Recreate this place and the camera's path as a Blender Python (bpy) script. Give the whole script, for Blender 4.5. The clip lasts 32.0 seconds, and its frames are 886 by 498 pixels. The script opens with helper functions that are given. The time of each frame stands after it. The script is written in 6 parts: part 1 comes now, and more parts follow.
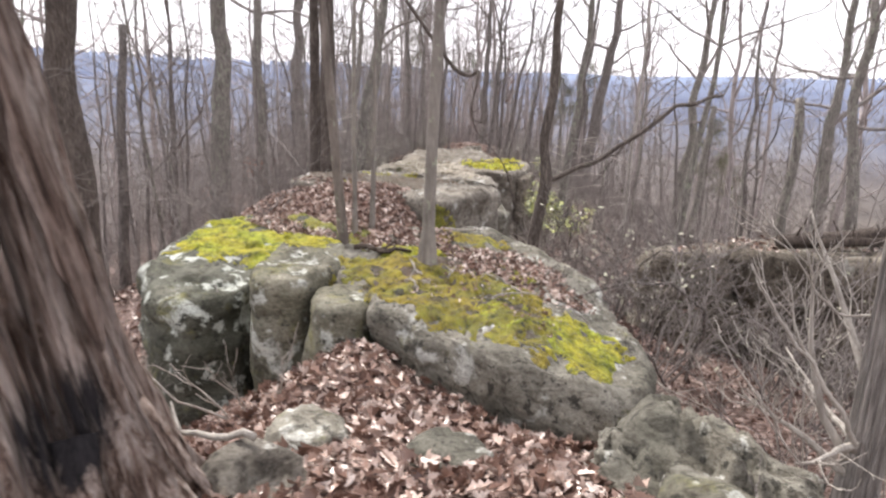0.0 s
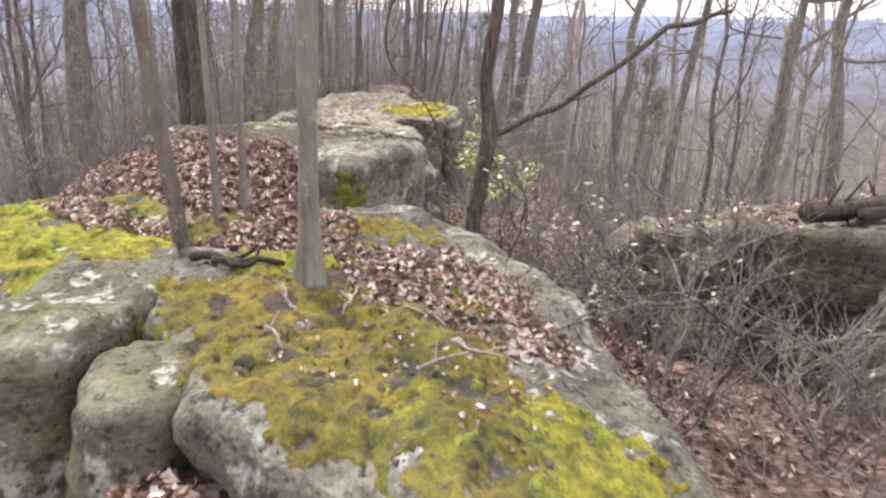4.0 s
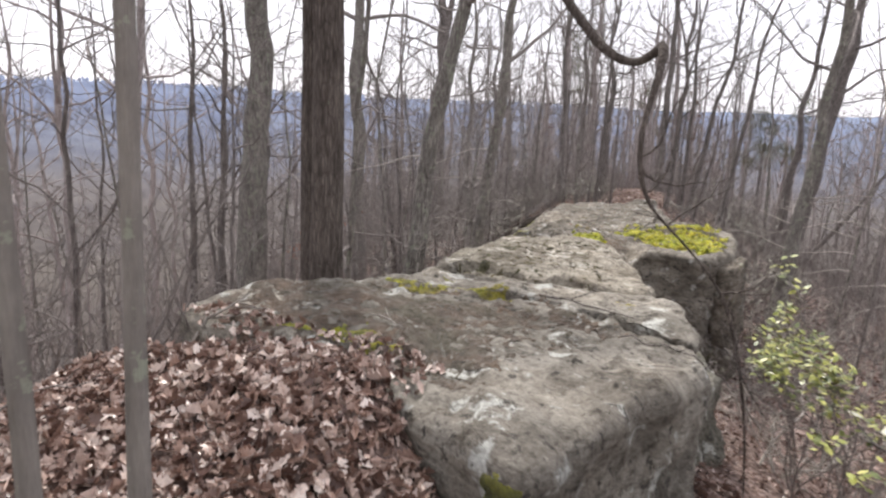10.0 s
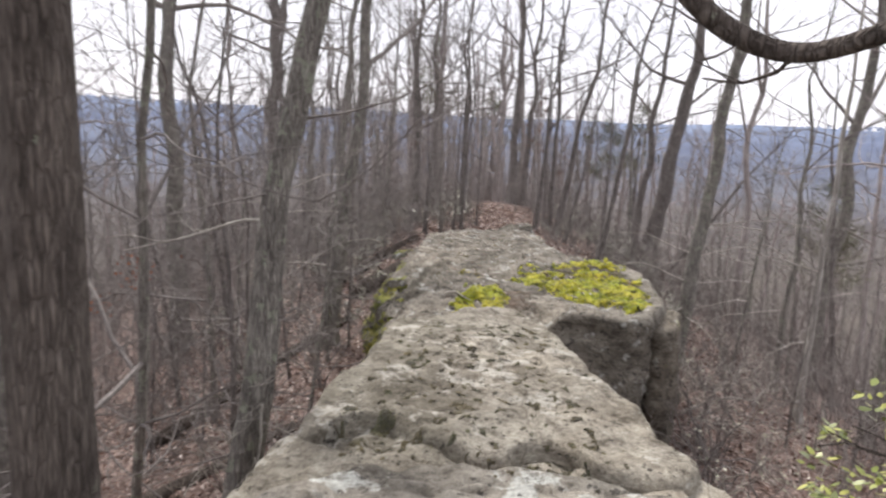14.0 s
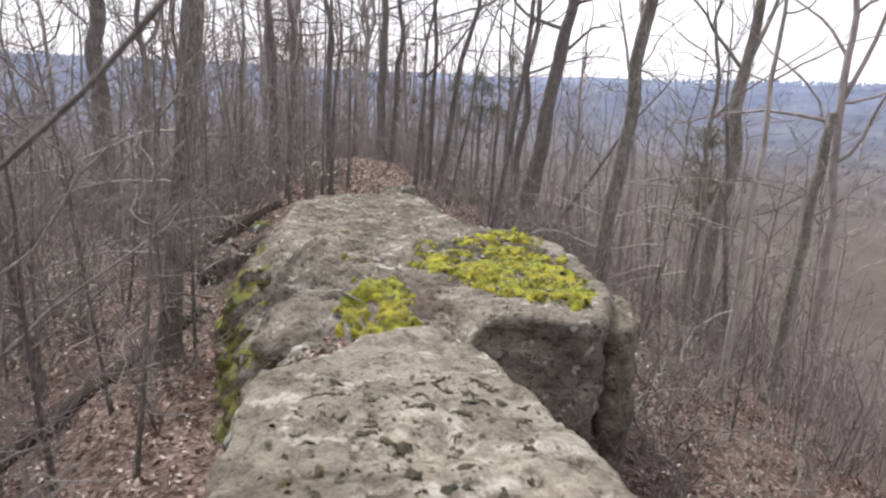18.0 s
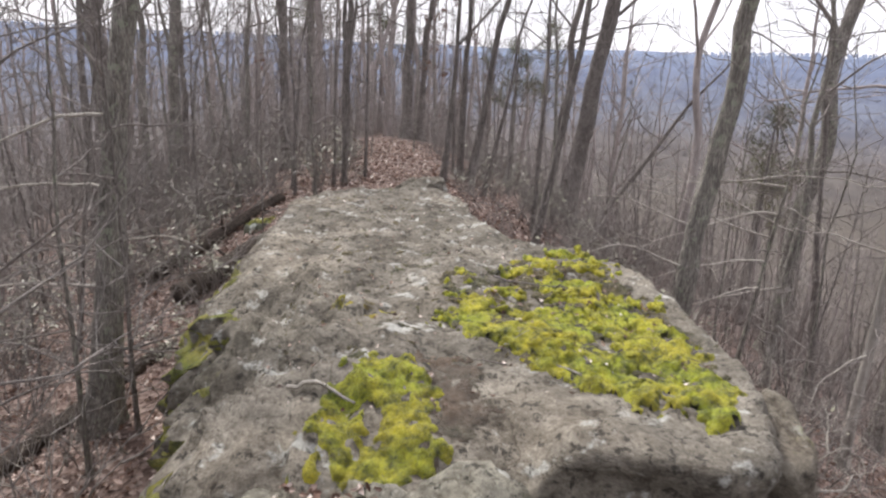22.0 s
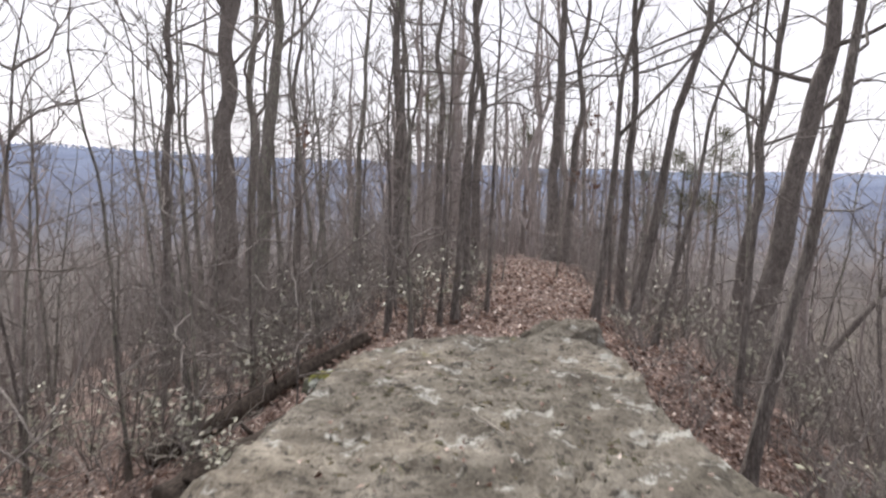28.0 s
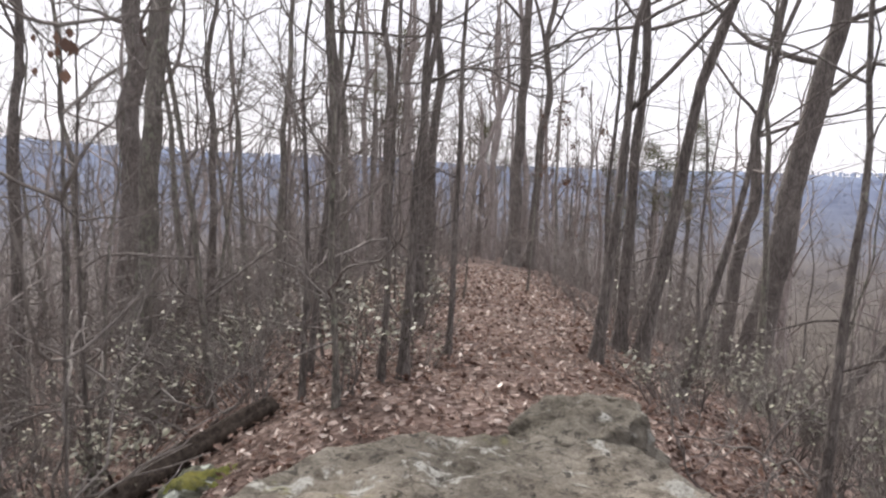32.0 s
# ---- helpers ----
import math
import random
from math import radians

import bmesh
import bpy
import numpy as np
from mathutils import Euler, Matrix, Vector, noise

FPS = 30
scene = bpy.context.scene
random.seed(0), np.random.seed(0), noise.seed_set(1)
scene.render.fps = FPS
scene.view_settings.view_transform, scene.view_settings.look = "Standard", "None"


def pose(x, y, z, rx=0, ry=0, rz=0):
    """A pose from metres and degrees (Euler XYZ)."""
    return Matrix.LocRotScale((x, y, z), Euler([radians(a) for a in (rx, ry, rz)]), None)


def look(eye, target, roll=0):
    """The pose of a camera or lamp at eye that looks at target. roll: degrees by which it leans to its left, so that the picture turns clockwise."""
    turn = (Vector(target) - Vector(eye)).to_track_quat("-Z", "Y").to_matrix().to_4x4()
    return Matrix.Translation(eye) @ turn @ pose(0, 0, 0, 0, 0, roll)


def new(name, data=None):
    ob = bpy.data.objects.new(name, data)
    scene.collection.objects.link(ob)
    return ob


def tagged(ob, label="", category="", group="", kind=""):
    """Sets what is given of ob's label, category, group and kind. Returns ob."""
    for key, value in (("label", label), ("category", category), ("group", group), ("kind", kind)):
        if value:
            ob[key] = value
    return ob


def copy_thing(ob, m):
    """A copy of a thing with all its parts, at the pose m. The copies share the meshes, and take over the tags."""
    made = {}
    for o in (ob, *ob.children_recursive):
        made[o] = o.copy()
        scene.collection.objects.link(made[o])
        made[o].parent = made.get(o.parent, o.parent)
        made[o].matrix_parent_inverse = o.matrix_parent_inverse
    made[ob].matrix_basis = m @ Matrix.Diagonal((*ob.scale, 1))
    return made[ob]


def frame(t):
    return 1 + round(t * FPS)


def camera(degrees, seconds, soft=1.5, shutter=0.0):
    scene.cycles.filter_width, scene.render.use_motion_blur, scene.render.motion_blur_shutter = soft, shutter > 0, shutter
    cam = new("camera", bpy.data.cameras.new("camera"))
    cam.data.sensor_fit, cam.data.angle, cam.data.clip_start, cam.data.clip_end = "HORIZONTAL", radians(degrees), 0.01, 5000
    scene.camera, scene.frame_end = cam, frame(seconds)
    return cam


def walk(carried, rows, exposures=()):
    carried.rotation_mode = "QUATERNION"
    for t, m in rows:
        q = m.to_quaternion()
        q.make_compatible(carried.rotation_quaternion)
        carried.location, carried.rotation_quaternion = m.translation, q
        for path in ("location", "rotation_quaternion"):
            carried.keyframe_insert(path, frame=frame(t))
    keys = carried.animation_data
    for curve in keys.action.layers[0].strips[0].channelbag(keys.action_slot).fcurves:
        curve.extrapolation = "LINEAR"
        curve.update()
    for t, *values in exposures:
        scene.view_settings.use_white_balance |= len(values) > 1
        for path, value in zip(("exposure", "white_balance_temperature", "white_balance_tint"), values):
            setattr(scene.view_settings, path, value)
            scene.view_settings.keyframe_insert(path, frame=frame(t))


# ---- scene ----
cam = camera(65.1, 32.0, soft=2.3, shutter=0.6)
METRES, EYE, TILT, LEAN, TURN = 24.0, 1.5, -14.0, -1.7, 0.0
ROWS = [
    (0.0, 0.0, 0.0, 0.0, -0.0, 0.0, 0.0),
    (0.5, 0.0059, 0.0134, 0.0022, -0.11, -2.54, 0.27),
    (1.0, 0.0066, 0.0252, 0.0036, 0.89, -4.7, 0.55),
    (1.5, 0.0038, 0.0419, 0.0083, 0.33, -6.13, 1.03),
    (2.0, 0.0065, 0.0567, 0.011, -0.22, -6.87, 1.1),
    (2.5, 0.0078, 0.0698, 0.0149, -0.6, -7.35, 0.85),
    (3.0, 0.0056, 0.082, 0.0166, -2.58, -5.46, 1.11),
    (3.5, 0.0066, 0.0945, 0.0146, -6.59, -5.32, 1.47),
    (4.0, 0.0092, 0.1089, 0.0155, -5.93, -4.64, 1.62),
    (4.5, 0.0087, 0.1259, 0.0143, -6.96, -2.98, 1.3),
    (6.5, 0.0156, 0.1963, 0.0368, -3.84, -5.75, 1.08),
    (7.0, 0.0191, 0.2115, 0.0414, 1.43, -2.31, 0.35),
    (7.5, 0.0213, 0.2296, 0.0444, 1.64, -0.82, -0.52),
    (8.0, 0.0227, 0.2451, 0.0468, 2.74, 0.11, -0.69),
    (8.5, 0.0246, 0.2606, 0.0518, 11.12, 3.44, -1.95),
    (9.0, 0.0236, 0.2737, 0.0547, 13.14, 4.44, -2.69),
    (9.5, 0.0173, 0.2886, 0.0579, 12.02, 4.38, -3.42),
    (10.0, 0.014, 0.3023, 0.0602, 13.38, 2.62, -3.64),
    (10.5, 0.0107, 0.3159, 0.063, 14.6, 3.37, -3.38),
    (11.0, 0.0042, 0.3307, 0.065, 11.45, 2.94, -2.82),
    (11.5, 0.0002, 0.3461, 0.067, 10.05, 1.66, -2.86),
    (12.0, -0.0042, 0.3642, 0.0696, 14.16, 1.19, -3.66),
    (12.5, -0.0121, 0.3819, 0.0765, 11.12, 1.26, -3.35),
    (13.0, -0.016, 0.4009, 0.0845, 7.4, 3.33, -3.1),
    (13.5, -0.019, 0.4144, 0.0931, 5.29, 4.04, -2.05),
    (14.0, -0.0229, 0.4263, 0.0982, 0.5, 3.64, -0.53),
    (14.5, -0.0253, 0.4374, 0.1016, -2.13, 1.57, 0.46),
    (16.5, -0.03, 0.4882, 0.1112, -5.21, 2.59, 2.26),
    (17.0, -0.0285, 0.5036, 0.1131, -2.63, 1.98, 2.22),
    (17.5, -0.0296, 0.5173, 0.1137, -4.9, 0.94, 2.04),
    (18.0, -0.0298, 0.5319, 0.1161, -10.63, -0.27, 2.19),
    (18.5, -0.0268, 0.5453, 0.1181, -6.49, 1.1, 1.5),
    (19.0, -0.0265, 0.56, 0.1205, -7.66, 1.96, 1.28),
    (19.5, -0.0275, 0.5755, 0.1234, -12.02, 2.18, 1.93),
    (20.0, -0.0249, 0.5932, 0.1259, -12.78, 3.47, 1.77),
    (20.5, -0.0237, 0.6129, 0.1296, -12.39, 4.97, 1.26),
    (21.0, -0.0225, 0.6261, 0.1369, -11.71, 4.6, 1.37),
    (21.5, -0.0158, 0.6347, 0.1381, -9.28, 2.72, 1.51),
    (22.0, -0.0126, 0.6451, 0.1393, -8.3, -2.27, 1.62),
    (22.5, -0.0118, 0.6585, 0.1414, -10.59, -0.32, 1.43),
    (23.0, -0.0082, 0.6709, 0.1398, -9.98, 0.97, 1.16),
    (23.5, -0.0057, 0.6834, 0.1399, -6.76, 0.89, 0.33),
    (24.0, -0.0028, 0.6993, 0.1424, -11.81, 1.06, 0.34),
    (24.5, 0.0008, 0.7123, 0.1409, -13.72, 2.2, 0.87),
    (25.0, 0.0061, 0.7268, 0.1412, -10.85, 2.59, 0.77),
    (25.5, 0.0059, 0.7431, 0.1437, -9.05, 2.84, 0.32),
    (26.0, 0.0065, 0.7567, 0.1446, -6.09, 3.18, 0.29),
    (26.5, 0.0085, 0.7714, 0.1466, 0.12, 3.17, -0.37),
    (28.5, 0.0109, 0.8398, 0.1656, 3.61, 9.65, -0.72),
    (29.0, 0.0099, 0.8566, 0.1698, 1.08, 10.8, 0.05),
    (29.5, 0.012, 0.8753, 0.1721, 0.59, 10.99, 0.42),
    (30.0, 0.0117, 0.891, 0.1761, 1.64, 8.35, 0.36),
    (30.5, 0.0083, 0.9076, 0.1805, 1.23, 8.25, 0.55),
    (31.0, 0.0077, 0.9223, 0.1829, 0.44, 7.85, 0.69),
    (31.5, 0.0074, 0.9381, 0.1873, 0.24, 7.93, 0.5),
    (32.0, 0.005, 0.9553, 0.1895, -0.48, 7.46, -0.22),
]
walk(cam, [(t, pose(0, 0, EYE, TILT, LEAN, TURN) @ pose(METRES * x, METRES * y, METRES * z, 90 + pitch, roll, yaw)) for t, x, y, z, yaw, pitch, roll in ROWS],
     exposures=[(0, 0.36, 6560, 12), (4.5, 0.47, 6700, 12.3), (7.5, 0.39, 6560, 11.3), (9, 0.16, 6500, 10.8), (11, -0.02, 6430, 10.5), (12, -0.01, 6400, 10), (14, -0.05, 6420, 10),
                (17, -0.03, 6420, 11), (24, -0.05, 6400, 10), (27.5, -0.12, 6450, 10), (29, -0.13, 6500, 10), (30, -0.41, 6500, 10), (32, -0.12, 6500, 10)])

# ---- world, sun ----
world = bpy.data.worlds.new("overcast_sky")
scene.world = world
world.use_nodes = True
wn, wl = world.node_tree.nodes, world.node_tree.links
wn.clear()
sky = wn.new("ShaderNodeTexSky")
sky.sky_type, sky.sun_disc = "NISHITA", False
sky.sun_elevation, sky.sun_rotation = radians(48), radians(-25)
sky.altitude, sky.air_density, sky.dust_density = 300, 1.0, 2.0
sky_bg = wn.new("ShaderNodeBackground")
sky_bg.inputs["Strength"].default_value = 0.10
cloud_map = wn.new("ShaderNodeTexCoord")
cloud_noise = wn.new("ShaderNodeTexNoise")
cloud_noise.inputs["Scale"].default_value, cloud_noise.inputs["Detail"].default_value = 2.2, 5
cloud_ramp = wn.new("ShaderNodeValToRGB")
cloud_ramp.color_ramp.elements[0].position, cloud_ramp.color_ramp.elements[0].color = 0.3, (0.88, 0.865, 0.925, 1)
cloud_ramp.color_ramp.elements[1].position, cloud_ramp.color_ramp.elements[1].color = 0.7, (1.0, 0.975, 1.015, 1)
cloud_bg = wn.new("ShaderNodeBackground")
cloud_bg.inputs["Strength"].default_value = 1.52
cover = wn.new("ShaderNodeMixShader")
cover.inputs[0].default_value = 0.88
out = wn.new("ShaderNodeOutputWorld")
wl.new(sky.outputs[0], sky_bg.inputs["Color"])
wl.new(cloud_map.outputs["Generated"], cloud_noise.inputs["Vector"])
wl.new(cloud_noise.outputs["Fac"], cloud_ramp.inputs["Fac"])
wl.new(cloud_ramp.outputs["Color"], cloud_bg.inputs["Color"])
wl.new(sky_bg.outputs[0], cover.inputs[1])
wl.new(cloud_bg.outputs[0], cover.inputs[2])
wl.new(cover.outputs[0], out.inputs["Surface"])

sun = new("sun", bpy.data.lights.new("sun", "SUN"))
sun.data.energy, sun.data.angle, sun.data.color = 5.0, radians(10), (1.0, 0.95, 0.885)
sun.matrix_world = look((-20, 42, 55), (0, 0, 0))


# ---- materials ----
def shader(name, roughness=0.85):
    mat = bpy.data.materials.new(name)
    mat.use_nodes = True
    nt = mat.node_tree
    bsdf = nt.nodes["Principled BSDF"]
    bsdf.inputs["Roughness"].default_value = roughness
    bsdf.inputs["Specular IOR Level"].default_value = 0.25
    return mat, nt, bsdf


def place(nt, scale=(1, 1, 1), kind="Object"):
    co = nt.nodes.new("ShaderNodeTexCoord")
    mp = nt.nodes.new("ShaderNodeMapping")
    mp.inputs["Scale"].default_value = scale
    nt.links.new(co.outputs[kind], mp.inputs["Vector"])
    return mp.outputs["Vector"]


def world_place(nt, scale=(1, 1, 1)):
    co = nt.nodes.new("ShaderNodeNewGeometry")
    mp = nt.nodes.new("ShaderNodeMapping")
    mp.inputs["Scale"].default_value = scale
    nt.links.new(co.outputs["Position"], mp.inputs["Vector"])
    return mp.outputs["Vector"]


def noise_of(nt, vec, scale, detail=6, rough=0.6):
    n = nt.nodes.new("ShaderNodeTexNoise")
    n.inputs["Scale"].default_value, n.inputs["Detail"].default_value, n.inputs["Roughness"].default_value = scale, detail, rough
    nt.links.new(vec, n.inputs["Vector"])
    return n.outputs["Fac"]


def cells_of(nt, vec, scale, feature="F1"):
    n = nt.nodes.new("ShaderNodeTexVoronoi")
    n.feature = feature
    n.inputs["Scale"].default_value = scale
    nt.links.new(vec, n.inputs["Vector"])
    return n


def ramp(nt, fac, *stops):
    r = nt.nodes.new("ShaderNodeValToRGB")
    e = r.color_ramp.elements
    while len(e) < len(stops):
        e.new(0.5)
    for el, (p, c) in zip(e, stops):
        el.position, el.color = p, (*c, 1) if len(c) == 3 else c
    nt.links.new(fac, r.inputs["Fac"])
    return r.outputs["Color"]


def mixed(nt, fac, a, b, mode="MIX"):
    m = nt.nodes.new("ShaderNodeMix")
    m.data_type, m.blend_type = "RGBA", mode
    for value, socket in ((fac, 0), (a, 6), (b, 7)):
        if isinstance(value, (int, float)):
            m.inputs[socket].default_value = value
        elif isinstance(value, tuple):
            m.inputs[socket].default_value = (*value, 1)
        else:
            nt.links.new(value, m.inputs[socket])
    return m.outputs[2]


def relief(nt, bsdf, height, strength=0.5, distance=0.02):
    b = nt.nodes.new("ShaderNodeBump")
    b.inputs["Strength"].default_value, b.inputs["Distance"].default_value = strength, distance
    nt.links.new(height, b.inputs["Height"])
    nt.links.new(b.outputs["Normal"], bsdf.inputs["Normal"])


def island(nt):
    return nt.nodes.new("ShaderNodeNewGeometry").outputs["Random Per Island"]


def rock_material(name, low, mid, high, lichen, lichen_amount=0.5, dark_amount=0.58, moss_amount=0.62, patches=0.64, pits=0.4, bump=0.7):
    mat, nt, bsdf = shader(name, 0.9)
    v = world_place(nt)
    base = ramp(nt, noise_of(nt, v, 1.6, 9, 0.66), (0.34, low), (0.48, mid), (0.62, high))
    broad = ramp(nt, noise_of(nt, v, 0.7, 5, 0.62), (0.36, (0.72, 0.72, 0.70)), (0.5, (0.98, 0.98, 0.98)), (0.64, (1.2, 1.18, 1.15)))
    base = mixed(nt, 1.0, base, broad, "MULTIPLY")
    flat = world_place(nt, (1, 1, 6))
    beds = ramp(nt, noise_of(nt, flat, 2.6, 8, 0.72), (0.38, (0.76, 0.74, 0.71)), (0.56, (1.12, 1.12, 1.1)))
    base = mixed(nt, 1.0, base, beds, "MULTIPLY")
    crust = ramp(nt, noise_of(nt, v, 3.4, 8, 0.64), (lichen_amount, (0, 0, 0)), (lichen_amount + 0.05, (0.85, 0.85, 0.85)))
    base = mixed(nt, crust, base, lichen)
    wide = ramp(nt, noise_of(nt, v, 1.9, 9, 0.64), (patches, (0, 0, 0)), (patches + 0.03, (0.8, 0.8, 0.8)))
    base = mixed(nt, wide, base, lichen)
    film = ramp(nt, noise_of(nt, v, 2.3, 7, 0.72), (moss_amount, (0, 0, 0)), (moss_amount + 0.1, (0.7, 0.7, 0.7)))
    base = mixed(nt, film, base, (0.19, 0.185, 0.075))
    spots = ramp(nt, noise_of(nt, v, 11, 6, 0.7), (dark_amount, (0, 0, 0)), (dark_amount + 0.045, (0.9, 0.9, 0.9)))
    base = mixed(nt, spots, base, tuple(0.30 * c for c in mid))
    stain = ramp(nt, noise_of(nt, v, 3.1, 10, 0.8), (0.58, (0, 0, 0)), (0.70, (0.6, 0.6, 0.6)))
    base = mixed(nt, stain, base, tuple(0.5 * c for c in mid))
    warped = mixed(nt, 0.10, v, nt.nodes.new("ShaderNodeTexNoise").outputs["Color"])
    pock = cells_of(nt, warped, 28).outputs["Distance"]
    few = ramp(nt, noise_of(nt, v, 5.0, 4, 0.6), (0.46, (0, 0, 0)), (0.58, (1, 1, 1)))
    hole = mixed(nt, 1.0, few, ramp(nt, pock, (0.20, (pits, pits, pits)), (0.34, (0, 0, 0))), "MULTIPLY")
    base = mixed(nt, hole, base, tuple(0.28 * c for c in low))
    speck = ramp(nt, noise_of(nt, v, 48, 5, 0.75), (0.36, (0.78, 0.77, 0.76)), (0.62, (1.14, 1.14, 1.13)))
    base = mixed(nt, 1.0, base, speck, "MULTIPLY")
    bumps = noise_of(nt, world_place(nt, (1, 1, 1.7)), 7, 9, 0.68)
    base = mixed(nt, 1.0, base, ramp(nt, bumps, (0.34, (0.45, 0.43, 0.41)), (0.46, (1, 1, 1)), (0.66, (1.16, 1.16, 1.15))), "MULTIPLY")
    grit = noise_of(nt, v, 21, 7, 0.75)
    base = mixed(nt, 1.0, base, ramp(nt, grit, (0.36, (0.74, 0.72, 0.70)), (0.50, (1, 1, 1)), (0.64, (1.14, 1.14, 1.13))), "MULTIPLY")
    wander = nt.nodes.new("ShaderNodeTexNoise")
    wander.inputs["Scale"].default_value, wander.inputs["Detail"].default_value = 3.0, 6
    nt.links.new(v, wander.inputs["Vector"])
    split = cells_of(nt, mixed(nt, 0.35, v, wander.outputs["Color"], "ADD"), 0.9, "DISTANCE_TO_EDGE").outputs["Distance"]
    base = mixed(nt, 1.0, base, ramp(nt, split, (0.0, (0.62, 0.60, 0.58)), (0.010, (1, 1, 1))), "MULTIPLY")
    nt.links.new(base, bsdf.inputs["Base Color"])
    relief(nt, bsdf, mixed(nt, 0.12, bumps, grit), bump, 0.14)
    return mat


ROCK = rock_material("sandstone", (0.11, 0.107, 0.09), (0.187, 0.18, 0.156), (0.268, 0.257, 0.226), (0.54, 0.55, 0.515), 0.57, 0.56, 0.59, 0.625)
ROCK_LEDGE = rock_material("ledge_sandstone", (0.148, 0.136, 0.12), (0.212, 0.197, 0.176), (0.288, 0.271, 0.245), (0.52, 0.53, 0.50), 0.575, 0.58, 0.66, 0.66)
ROCK_MOSSED = rock_material("greenish_sandstone", (0.085, 0.085, 0.066), (0.14, 0.137, 0.108), (0.205, 0.198, 0.163), (0.54, 0.56, 0.52), 0.57, 0.58, 0.53, 0.61)
ROCK_DARK = rock_material("mossy_sandstone", (0.058, 0.061, 0.047), (0.105, 0.108, 0.088), (0.165, 0.166, 0.142), (0.60, 0.64, 0.59), 0.565, 0.58, 0.56, 0.595)
ROCK_BROWN = rock_material("brown_sandstone", (0.095, 0.083, 0.07), (0.155, 0.136, 0.116), (0.21, 0.19, 0.163), (0.30, 0.295, 0.265), 0.58)
ROCK_SANDY = rock_material("pale_sandstone", (0.20, 0.178, 0.147), (0.30, 0.274, 0.234), (0.38, 0.354, 0.308), (0.48, 0.458, 0.408), 0.56, 0.61, 0.66, 0.63, 0.85, 0.8)
ROCK_WORN = rock_material("worn_sandstone", (0.12, 0.108, 0.093), (0.19, 0.173, 0.151), (0.265, 0.244, 0.216), (0.46, 0.46, 0.435), 0.585, 0.565, 0.63, 0.63, 0.45, 0.75)


def bark_material(name, dark, light, lichen=0.0, ridge=34, plates=0):
    mat, nt, bsdf = shader(name, 0.93)
    v = place(nt, (1, 1, 0.13))
    streak = noise_of(nt, v, ridge, 6, 0.7)
    col = ramp(nt, streak, (0.32, dark), (0.66, light))
    if plates:
        blob = nt.nodes.new("ShaderNodeTexNoise")
        blob.inputs["Scale"].default_value, blob.inputs["Detail"].default_value = 14, 4
        nt.links.new(place(nt), blob.inputs["Vector"])
        bent = mixed(nt, 0.02, place(nt, (1, 1, 0.14)), blob.outputs["Color"], "ADD")
        wide = cells_of(nt, bent, plates, "DISTANCE_TO_EDGE").outputs["Distance"]
        gap = ramp(nt, wide, (0.02, (0.42, 0.40, 0.39)), (0.16, (1.0, 1.0, 1.0)), (0.4, (1.45, 1.45, 1.42)))
        col = mixed(nt, 0.6, col, gap, "MULTIPLY")
        streak = mixed(nt, 0.5, streak, gap)
    blotch = noise_of(nt, place(nt, (1, 1, 0.6)), 5, 5, 0.65)
    col = mixed(nt, 1.0, col, ramp(nt, blotch, (0.35, (0.72, 0.71, 0.70)), (0.65, (1.15, 1.15, 1.13))), "MULTIPLY")
    if lichen:
        pale = ramp(nt, noise_of(nt, place(nt), 9, 5, 0.7), (1 - lichen, (0, 0, 0)), (1.04 - lichen, (0.6, 0.6, 0.6)))
        col = mixed(nt, pale, col, (0.34, 0.37, 0.28))
    nt.links.new(col, bsdf.inputs["Base Color"])
    relief(nt, bsdf, streak, 0.9, 0.03)
    return mat


